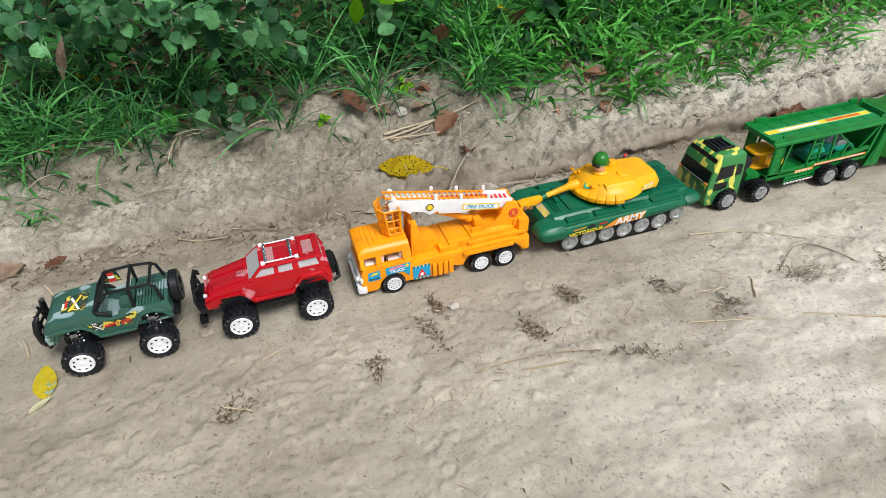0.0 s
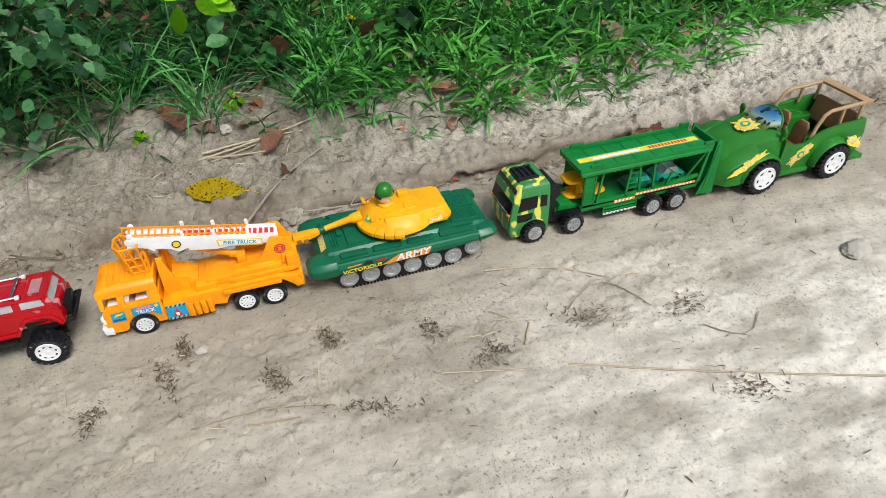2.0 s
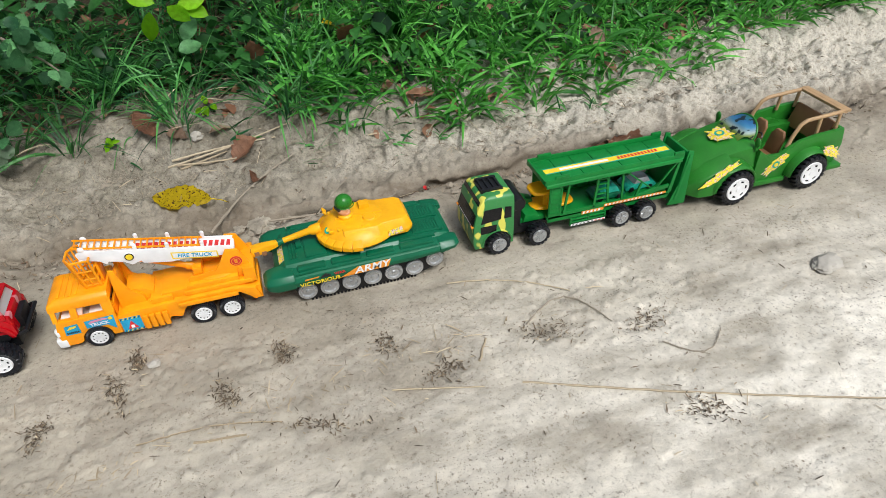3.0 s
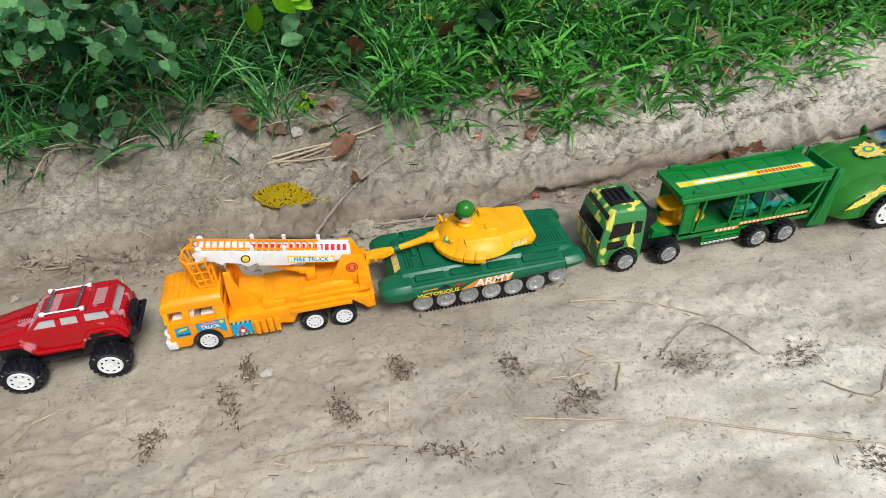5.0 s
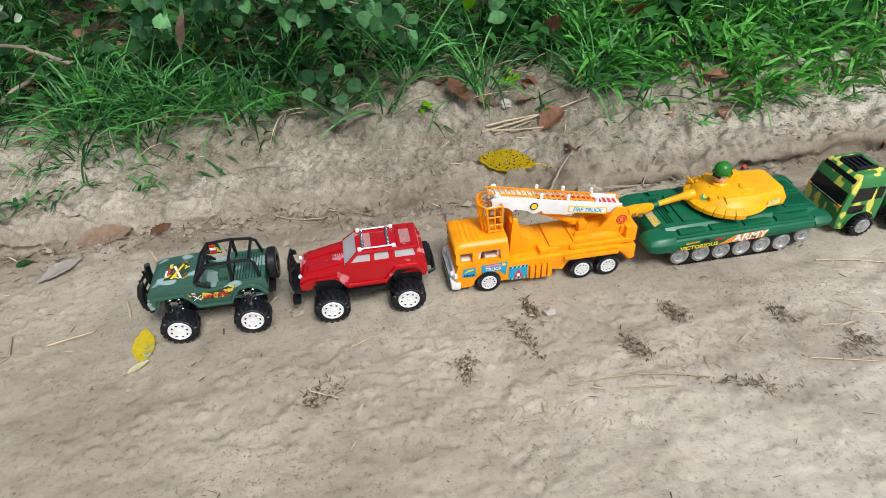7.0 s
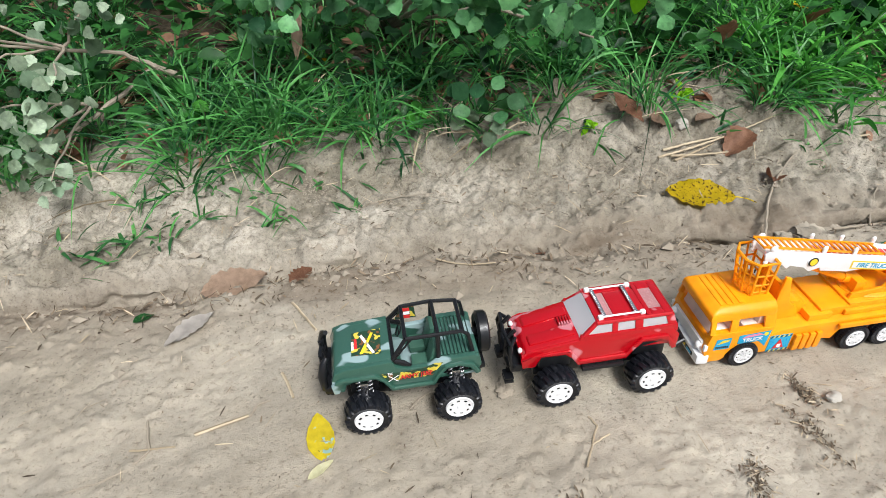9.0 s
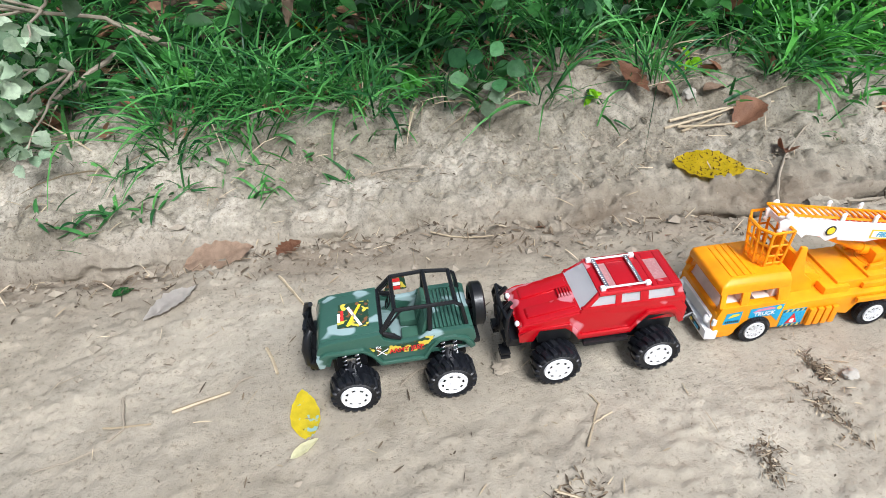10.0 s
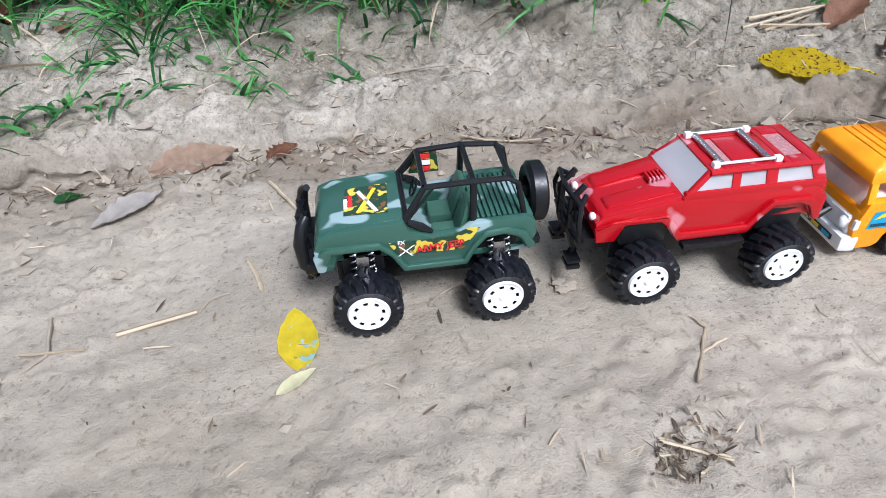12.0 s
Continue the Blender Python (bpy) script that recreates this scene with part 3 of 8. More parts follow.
def spring(bm, a, b, r, turns, wire):
    a, b = Vector(a), Vector(b)
    n = turns * 10
    d = (b - a).normalized()
    u = d.orthogonal().normalized()
    v = d.cross(u)
    tube(bm, [a + (b - a) * (k / n) + (u * math.cos(k * 0.628) + v * math.sin(k * 0.628)) * r for k in range(n + 1)], wire, 5)
    return bm


def arch(cx, cz, r, z_low, a0=180, a1=0, n=8):
    """Points over a wheel opening, from front to back."""
    return [(cx + r * math.cos(radians(a0 + (a1 - a0) * k / n)), cz + r * 0.9 * math.sin(radians(a0 + (a1 - a0) * k / n))) for k in range(n + 1)]


# ---------------- open army jeep ----------------
def army_jeep(m):
    t = thing("toy_jeep", "green and grey camouflage open toy jeep with black roll bars", "toy car", m)
    four_wheels(t, (-0.055, 0.055), 0.066, 0.0285, 0.0285, 0.026, WHITE, hub=0.60)
    bm = blank()
    outline = [(-0.090, 0.058), (-0.092, 0.078), (-0.088, 0.090), (-0.076, 0.0945), (-0.020, 0.0985), (-0.016, 0.088), (0.000, 0.082), (0.024, 0.0835), (0.034, 0.0895), (0.078, 0.0905),
               (0.085, 0.086), (0.087, 0.074), (0.080, 0.056), (0.0765, 0.062), (0.070, 0.0735), (0.058, 0.0775), (0.044, 0.0765), (0.036, 0.068), (0.028, 0.052),
               (-0.022, 0.052), (-0.030, 0.068), (-0.036, 0.0755), (-0.062, 0.0765), (-0.075, 0.070), (-0.079, 0.058)]
    for s in (-1, 1):
        prism(bm, outline, s * 0.034, s * 0.0415, 0.0015)
    # flared lip over the wheels
    lip_f = [(-0.091, 0.060), (-0.093, 0.074), (-0.082, 0.082), (-0.040, 0.0815), (-0.030, 0.072), (-0.020, 0.056), (0.026, 0.056), (0.034, 0.071), (0.043, 0.081), (0.062, 0.083), (0.077, 0.078), (0.086, 0.064),
             (0.080, 0.060), (0.072, 0.0735), (0.060, 0.0785), (0.045, 0.0770), (0.037, 0.068), (0.029, 0.0515), (-0.023, 0.0515), (-0.032, 0.068), (-0.041, 0.0765), (-0.078, 0.0765), (-0.085, 0.060)]
    for s in (-1, 1):
        prism(bm, lip_f, s * 0.040, s * 0.0455, 0.0014)
    prism(bm, [(-0.090, 0.062), (-0.0915, 0.080), (-0.087, 0.0915), (-0.076, 0.0955), (-0.019, 0.0995), (-0.019, 0.062)], -0.036, 0.036, 0.003)
    box(bm, -0.022, 0.082, -0.037, 0.037, 0.054, 0.060)
    box(bm, 0.078, 0.084, -0.037, 0.037, 0.056, 0.090)
    box(bm, -0.022, -0.016, -0.036, 0.036, 0.056, 0.098)
    body = part("body", bm, JEEPGREEN, t, "green body with pale grey camouflage patches")
    bm = blank()
    box(bm, 0.036, 0.079, -0.034, 0.034, 0.060, 0.0865)
    deck = part("rear_deck", bm, JEEPGREEN, t, "ribbed green rear deck")
    for k in range(9):
        x = 0.038 + k * 0.0045
        bm = blank()
        box(bm, x, x + 0.003, -0.033, 0.033, 0.0860, 0.0898, 0.0007)
        part("rib", bm, JEEPGREEN, deck)
    for y in (-0.017, 0.017):
        bm = blank()
        box(bm, 0.004, 0.026, y - 0.0125, y + 0.0125, 0.060, 0.070, 0.003)
        prism(bm, [(0.022, 0.066), (0.029, 0.066), (0.037, 0.098), (0.031, 0.1)], y - 0.0125, y + 0.0125, 0.002)
        part("seat", bm, JEEPIN, t, "moulded green bucket seat")
    bm = blank()
    lathe(bm, [(0.0075, 0), (0.0085, 0.001), (0.0075, 0.002), (0.0068, 0.001), (0.0075, 0)], (0, 0, 0), "x", 16)
    tube(bm, [(0.001, -0.007, 0), (0.001, 0.007, 0)], 0.0008, 6)
    sw = part("steering_wheel", bm, BLACK, t)
    sw.matrix_basis = pose(-0.008, 0.016, 0.094, 0, 25, 0)
    # chassis, springs
    bm = blank()
    box(bm, -0.078, 0.078, -0.026, 0.026, 0.030, 0.054, 0.003)
    for x in (-0.055, 0.055):
        box(bm, x - 0.017, x + 0.017, -0.036, 0.036, 0.048, 0.072, 0.002)
        tube(bm, [(x, -0.05, 0.0285), (x, 0.05, 0.0285)], 0.004, 8)
    box(bm, -0.028, 0.030, -0.040, 0.040, 0.046, 0.053, 0.001)
    part("chassis", bm, BLACK, t)
    for x in (-0.055, 0.055):
        for y in (-0.044, 0.044):
            bm = blank()
            for dx in (-0.0075, 0.0075):
                spring(bm, (x + dx, y, 0.044), (x + dx * 0.9, y * 0.92, 0.075), 0.0028, 5, 0.0009)
            box(bm, x - 0.005, x + 0.005, y - 0.002, y + 0.002, 0.05, 0.072)
            part("suspension_spring", bm, CHROME, t, "chromed double coil spring")
    # roll cage and windscreen frame
    r = 0.0025
    bm = blank()
    tube(bm, [(-0.018, -0.035, 0.0985), (-0.018, 0.035, 0.0985)], 0.0024)
    cage = part("roll_cage", bm, BLACK, t, "black plastic roll cage and windscreen frame")
    bars = [([(0.0, 0, 0.1215 - 0.0215), (-0.0015, 0, 0.1215)], 0.0015)]
    for s in (-1, 1):
        bars += [([(-0.019, s * 0.036, 0.096), (-0.012, s * 0.033, 0.106), (-0.0015, s * 0.0295, 0.1215)], [0.0028, 0.0028, 0.0024]),
                 ([(-0.0015, s * 0.0295, 0.1215), (0.036, s * 0.0305, 0.123), (0.064, s * 0.0285, 0.1215), (0.072, s * 0.0290, 0.116), (0.0775, s * 0.033, 0.0885)], r),
                 ([(0.0365, s * 0.0305, 0.123), (0.0355, s * 0.0345, 0.0885)], 0.0029),
                 ([(-0.017, s * 0.0355, 0.094), (-0.006, s * 0.0365, 0.089), (0.002, s * 0.036, 0.083)], [0.003, 0.0036, 0.0018]),
                 ([(-0.018, s * 0.0355, 0.094), (0.005, s * 0.0305, 0.1205)], 0.0013)]
    for x, z in ((-0.0015, 0.1215), (0.0365, 0.123), (0.066, 0.1212)):
        bars.append(([(x, -0.029, z), (x, 0.029, z)], r))
    for line, thick in bars:
        bm = blank()
        tube(bm, line, thick)
        part("bar", bm, BLACK, cage)
    bm = blank()
    plate(bm, [(-0.010, 0.0315, 0.099), (0.017, 0.0315, 0.099), (0.015, 0.0295, 0.1215), (-0.001, 0.0295, 0.1215)], 0.0008, (0, -1, 0))
    sc = part("windscreen_sticker", bm, STK_CAMO, t, "camouflage sticker beside the windscreen")
    for k, mt in enumerate((STK_RED, STK_WHITE, STK_RED)):
        bm = blank()
        z = 0.102 + 0.006 * k
        box(bm, 0.0005, 0.0095, 0.0275, 0.0295, z, z + 0.0038, 0)
        part("sticker_bar", bm, mt, sc)
    # grille guard
    bm = blank()
    for s in (-1, 1):
        tube(bm, [(-0.094, s * 0.030, 0.046), (-0.102, s * 0.031, 0.060), (-0.1025, s * 0.030, 0.080), (-0.099, s * 0.027, 0.096), (-0.095, s * 0.022, 0.101)], [0.003, 0.005, 0.0055, 0.0045, 0.003], 10)
        tube(bm, [(-0.096, s * 0.022, 0.046), (-0.101, s * 0.022, 0.038)], 0.003)
        tube(bm, [(-0.098, s * 0.012, 0.062), (-0.103, s * 0.012, 0.096)], 0.002)
    for z in (0.060, 0.074, 0.088):
        tube(bm, [(-0.100, -0.031, z), (-0.104, 0, z), (-0.100, 0.031, z)], 0.0024)
    box(bm, -0.102, -0.086, -0.036, 0.036, 0.052, 0.062, 0.002)
    part("grille_guard", bm, BLACK, t, "black plastic grille guard")
    bm = blank()
    lathe(bm, [(0.012, 0.001), (0.014, -0.006), (0.023, -0.007), (0.0265, -0.004), (0.0265, 0.006), (0.024, 0.008), (0.015, 0.008), (0.013, 0.004), (0.0001, 0.004)], (0.094, 0.003, 0.086), "x", 32)
    tube(bm, [(0.083, 0.003, 0.086), (0.092, 0.003, 0.086)], 0.006)
    sp = part("spare_wheel", bm, BLACK, t, "black spare wheel on the tailgate")
    bm = blank()
    box(bm, 0.082, 0.094, -0.030, 0.030, 0.052, 0.060, 0.002)
    part("rear_bumper", bm, BLACK, t)
    # stickers
    bm = blank()
    plate(bm, [(-0.066, -0.021, 0.0968), (-0.031, -0.025, 0.0993), (-0.029, 0.018, 0.0995), (-0.064, 0.018, 0.0970)], 0.0004, (0, 0, 1))
    hs = part("hood_sticker", bm, STK_CAMO, t, "camouflage bonnet sticker with crossed swords")
    for nm, pts, mt in (("sticker_sword", [(-0.056, -0.020), (-0.052, -0.021), (-0.038, 0.012), (-0.041, 0.013)], STK_YEL), ("sticker_sword", [(-0.038, -0.022), (-0.041, -0.023), (-0.055, 0.010), (-0.052, 0.012)], STK_WHITE),
                        ("sticker_banner", [(-0.062, -0.010), (-0.0585, -0.011), (-0.0585, 0.006), (-0.0615, 0.007)], STK_RED), ("sticker_skull", [(-0.0655, -0.012), (-0.0625, -0.012), (-0.0625, 0.002), (-0.0655, 0.002)], STK_WHITE)):
        bm = blank()
        plate(bm, [(x, y, 0.0972 + (x + 0.07) * 0.072) for x, y in pts], 0.0003, (0, 0, 1))
        part(nm, bm, mt, hs)
    bm = blank()
    plate(bm, [(-0.034, -0.0417, 0.080), (-0.026, -0.0417, 0.067), (0.026, -0.0417, 0.066), (0.040, -0.0417, 0.086), (0.030, -0.0417, 0.0865), (0.014, -0.0417, 0.080), (-0.01, -0.0417, 0.0795)], 0.0004)
    ss = part("side_sticker", bm, STK_CAMO, t, "camouflage side sticker with red letters")
    lettering("ARMY JEEP", 0.0092, pose(0.0075, -0.0432, 0.0722, *SIDE) @ pose(0, 0, 0, 0, 0, 3), STK_RED, ss, "red_lettering", squeeze=0.9)
    lettering("FX", 0.005, pose(-0.0235, -0.0427, 0.0795, *SIDE), STK_WHITE, ss, "white_lettering")
    for a in (-1, 1):
        bm = blank()
        plate(bm, [(-0.022 - 0.006 * a, -0.0424, 0.0655), (-0.0205 - 0.006 * a, -0.0424, 0.0655), (-0.0185 + 0.006 * a, -0.0424, 0.076), (-0.020 + 0.006 * a, -0.0424, 0.076)], 0.0003)
        part("sticker_sword", bm, STK_WHITE, ss)
    return t


army_jeep(pose(-0.2955, 0.809, 0) @ Matrix.Diagonal((1, 0.955, 0.985, 1)))


# ---------------- red off-road car ----------------
def red_offroader(m):
    t = thing("toy_offroad_car", "shiny red toy off-road car with white rims and roof rack", "toy car", m)
    four_wheels(t, (-0.0605, 0.0605), 0.064, 0.0285, 0.0285, 0.026, WHITE, hub=0.60)
    bm = blank()
    side = [(-0.101, 0.060), (-0.104, 0.076), (-0.098, 0.086), (-0.034, 0.094), (0.086, 0.094), (0.096, 0.082), (0.096, 0.064), (0.088, 0.058), (0.084, 0.066), (0.076, 0.078), (0.058, 0.081), (0.044, 0.079), (0.036, 0.068), (0.030, 0.055),
            (-0.034, 0.055), (-0.040, 0.064), (-0.046, 0.074), (-0.060, 0.077), (-0.078, 0.076), (-0.084, 0.066), (-0.086, 0.060)]
    for s in (-1, 1):
        prism(bm, side, s * 0.030, s * 0.041, 0.002)
    lip = [(-0.103, 0.060), (-0.105, 0.074), (-0.09, 0.0815), (-0.044, 0.082), (-0.036, 0.072), (-0.030, 0.062), (0.028, 0.062), (0.036, 0.074), (0.046, 0.086), (0.080, 0.086), (0.090, 0.074), (0.094, 0.062),
           (0.088, 0.060), (0.080, 0.076), (0.070, 0.081), (0.048, 0.080), (0.038, 0.068), (0.030, 0.0545), (-0.033, 0.0545), (-0.041, 0.068), (-0.050, 0.0765), (-0.080, 0.0765), (-0.087, 0.060)]
    for s in (-1, 1):
        prism(bm, lip, s * 0.040, s * 0.0445, 0.0016)
    prism(bm, [(-0.102, 0.062), (-0.104, 0.078), (-0.097, 0.0875), (-0.033, 0.0965), (0.094, 0.0965), (0.096, 0.064)], -0.0385, 0.0385, 0.003)
    # bonnet ridges
    for y in (-0.020, 0.020):
        prism(bm, [(-0.094, 0.086), (-0.09, 0.0905), (-0.036, 0.0985), (-0.034, 0.094)], y - 0.010, y + 0.010, 0.0015)
    for k in range(5):
        box(bm, -0.050 + 0.0035 * k, -0.048 + 0.0035 * k, -0.008, 0.008, 0.0945, 0.0985, 0.0005)
    for v in bm.verts:
        f = max(0.0, min(1.0, (-0.034 - v.co.x) / 0.07))
        v.co.y *= 1 - 0.13 * f * (1 if v.co.z > 0.083 else 0.5)
        v.co.z -= 0.005 * f * f * (1 if v.co.z > 0.08 else 0)
        if v.co.z > 0.088:
            v.co.y *= 0.96
    body = part("body", bm, RED, t, "shiny red body with pale camouflage flecks")
    # cabin: pillars and roof round real window openings
    top, belt = 0.1155, 0.0955

    def pillar(bm, xb, xt, w, s):
        yb, yt = s * 0.0392, s * 0.0325
        solid(bm, [[(xb - w, yb, belt), (xb + w, yb, belt), (xb + w, yb - s * 0.004, belt), (xb - w, yb - s * 0.004, belt)],
                   [(xt - w, yt, top), (xt + w, yt, top), (xt + w, yt - s * 0.004, top), (xt - w, yt - s * 0.004, top)]], 0.0006)
    bm = blank()
    for s in (-1, 1):
        for xb, xt, w in ((-0.0305, -0.0095, 0.0032), (0.011, 0.012, 0.0036), (0.042, 0.042, 0.0050), (0.086, 0.080, 0.0055)):
            pillar(bm, xb, xt, w, s)
        solid(bm, [[(x, s * 0.0395, belt - 0.002) for x in (-0.033, 0.09)] + [(x, s * 0.0335, belt - 0.002) for x in (0.09, -0.033)],
                   [(x, s * 0.0388, belt + 0.0045) for x in (-0.031, 0.0885)] + [(x, s * 0.0335, belt + 0.0045) for x in (0.0885, -0.031)]], 0.0006)
    # roof as a frame round the sunroof and the rear light
    for x0, x1, y0, y1 in ((-0.012, 0.000, -0.034, 0.034), (0.000, 0.050, -0.034, -0.022), (0.000, 0.050, 0.022, 0.034), (0.012, 0.052, -0.022, 0.022), (0.052, 0.058, -0.034, 0.034), (0.058, 0.074, -0.034, -0.020), (0.058, 0.074, 0.020, 0.034), (0.074, 0.083, -0.034, 0.034)):
        box(bm, x0, x1, y0, y1, top - 0.003, top + 0.0012, 0.0012)
    for s in (-1, 1):
        tube(bm, [(-0.012, s * 0.033, top - 0.001), (0.083, s * 0.033, top - 0.001)], 0.0026)
    tube(bm, [(0.083, -0.033, top - 0.001), (0.083, 0.033, top - 0.001)], 0.0026)
    part("cabin", bm, RED, t, "red cabin with roof")
    bm = blank()
    box(bm, -0.028, 0.086, -0.033, 0.033, 0.090, 0.0985, 0.002)
    for x in (0.006, 0.045):
        for y in (-0.016, 0.016):
            box(bm, x, x + 0.007, y - 0.010, y + 0.010, 0.096, 0.108, 0.002)
    part("interior", bm, CREAM, t, "pale inner seats")
    GL = WINDOW
    for s in (-1, 1):
        o = s * -0.002
        for a, b, c, d in ((-0.028, 0.0085, 0.0095, -0.010), (0.0135, 0.0375, 0.0375, 0.0145), (0.046, 0.082, 0.077, 0.046)):
            bm = blank()
            plate(bm, [(a, s * 0.0385 + o, belt + 0.002), (b, s * 0.0385 + o, belt + 0.002), (c, s * 0.033 + o, top - 0.003), (d, s * 0.033 + o, top - 0.003)], 0.0008, (0, s, 0))
            part("side_window", bm, GL, t, "cloudy clear side window")
    bm = blank()
    plate(bm, [(-0.0315, -0.036, belt + 0.001), (-0.0315, 0.036, belt + 0.001), (-0.0115, 0.030, top - 0.001), (-0.0115, -0.030, top - 0.001)], 0.0008, (-1, 0, 0.5))
    part("windscreen", bm, GL, t, "cloudy clear windscreen")
    bm = blank()
    plate(bm, [(0.0875, -0.034, belt + 0.002), (0.0875, 0.034, belt + 0.002), (0.0825, 0.029, top - 0.003), (0.0825, -0.029, top - 0.003)], 0.0008, (1, 0, 0))
    part("rear_window", bm, GL, t)
    for x0, x1, y in ((0.000, 0.012, 0.022), (0.058, 0.074, 0.020)):
        bm = blank()
        plate(bm, [(x0, -y, top - 0.001), (x1, -y, top - 0.001), (x1, y, top - 0.001), (x0, y, top - 0.001)], 0.0008, (0, 0, 1))
        part("roof_window", bm, ROOFGLASS, t, "cloudy clear roof window")
    # roof rack
    rails = []
    for s in (-1, 1):
        bm = blank()
        tube(bm, [(-0.006, s * 0.0275, 0.1195), (0.047, s * 0.0275, 0.1195)], 0.0013)
        for x in (-0.006, 0.047):
            box(bm, x - 0.003, x + 0.003, s * 0.0275 - 0.003, s * 0.0275 + 0.003, 0.1160, 0.1215, 0.0012)
        rails.append(part("rack_rail", bm, WHITE, t, "white roof rack rail"))
    rk = rails[0]
    for x in (-0.001, 0.039):
        bm = blank()
        box(bm, x - 0.0025, x + 0.0025, -0.0275, 0.0275, 0.1175, 0.1205, 0.0008)
        for k in range(14):
            y = -0.025 + k * 0.0037
            box(bm, x - 0.0018, x + 0.0018, y, y + 0.0022, 0.1203, 0.1213, 0.0003)
        part("cross_bar", bm, CHROME, rk)
    for s in (-1, 1):
        bm = blank()
        ball(bm, (-0.1030, s * 0.026, 0.0785), 0.003, 0.004, 0.004, 12, 8)
        part("headlight", bm, STK_WHITE, t, "round clear headlight")
        bm = blank()
        box(bm, -0.028, 0.026, s * 0.044 - 0.006, s * 0.044 + 0.004, 0.047, 0.052, 0.0012)
        for k in range(6):
            box(bm, -0.026, 0.024, s * 0.044 - 0.005 + k * 0.0015, s * 0.044 - 0.0043 + k * 0.0015, 0.0518, 0.0526, 0)
        part("side_step", bm, BLACK, t, "ribbed black side step")
    bm = blank()
    box(bm, -0.085, 0.088, -0.028, 0.028, 0.030, 0.060, 0.003)
    for x in (-0.0605, 0.0605):
        box(bm, x - 0.020, x + 0.020, -0.038, 0.038, 0.052, 0.074, 0.002)
        tube(bm, [(x, -0.05, 0.0285), (x, 0.05, 0.0285)], 0.004, 8)
    part("chassis", bm, BLACK, t)
    bm = blank()
    r = 0.0024
    for s in (-1, 1):
        tube(bm, [(-0.108, s * 0.018, 0.095), (-0.116, s * 0.032, 0.094), (-0.118, s * 0.037, 0.080), (-0.115, s * 0.037, 0.062), (-0.108, s * 0.030, 0.056)], r)
        tube(bm, [(-0.108, s * 0.014, 0.104), (-0.118, s * 0.014, 0.092), (-0.118, s * 0.014, 0.060), (-0.112, s * 0.016, 0.040), (-0.118, s * 0.018, 0.030)], [0.003, 0.003, 0.0035, 0.004, 0.003])
        ball(bm, (-0.117, s * 0.024, 0.078), 0.003, 0.007, 0.007, 12, 8)
        box(bm, -0.122, -0.110, s * 0.024 - 0.009, s * 0.024 + 0.009, 0.026, 0.030, 0.001)
        box(bm, -0.122, -0.110, s * 0.024 - 0.009, s * 0.024 + 0.009, 0.033, 0.036, 0.001)
    for z in (0.060, 0.078, 0.094):
        tube(bm, [(-0.116, -0.033, z), (-0.119, 0, z), (-0.116, 0.033, z)], r)
    box(bm, -0.116, -0.098, -0.036, 0.036, 0.050, 0.062, 0.002)
    part("bull_bar", bm, BLACK, t, "black tubular bull bar")
    bm = blank()
    tube(bm, [(0.096, -0.038, 0.060), (0.106, -0.036, 0.064), (0.107, 0, 0.066), (0.106, 0.036, 0.064), (0.096, 0.038, 0.060)], 0.0035)
    box(bm, 0.094, 0.104, -0.02, 0.02, 0.06, 0.085, 0.002)
    part("rear_bumper", bm, BLACK, t)
    return t


WINDOW, _N, _L, _b = nodes_of("cloudy_window")
_b.inputs["Base Color"].default_value = (0.92, 0.92, 0.94, 1)
_b.inputs["Roughness"].default_value = 0.22
_b.inputs["Transmission Weight"].default_value = 0.68
_mott = noise_of(_N, _L, _N.new("ShaderNodeTexCoord").outputs["Object"], 160, 3)
bump(_N, _L, _b, _mott, 0.25, 0.0006)
ROOFGLASS = plastic("red_tinted_window", (0.42, 0.20, 0.20), 0.25, dust=0.1)
red_offroader(pose(-0.0565, 0.8015, 0) @ Matrix.Diagonal((1, 0.91, 0.965, 1)))


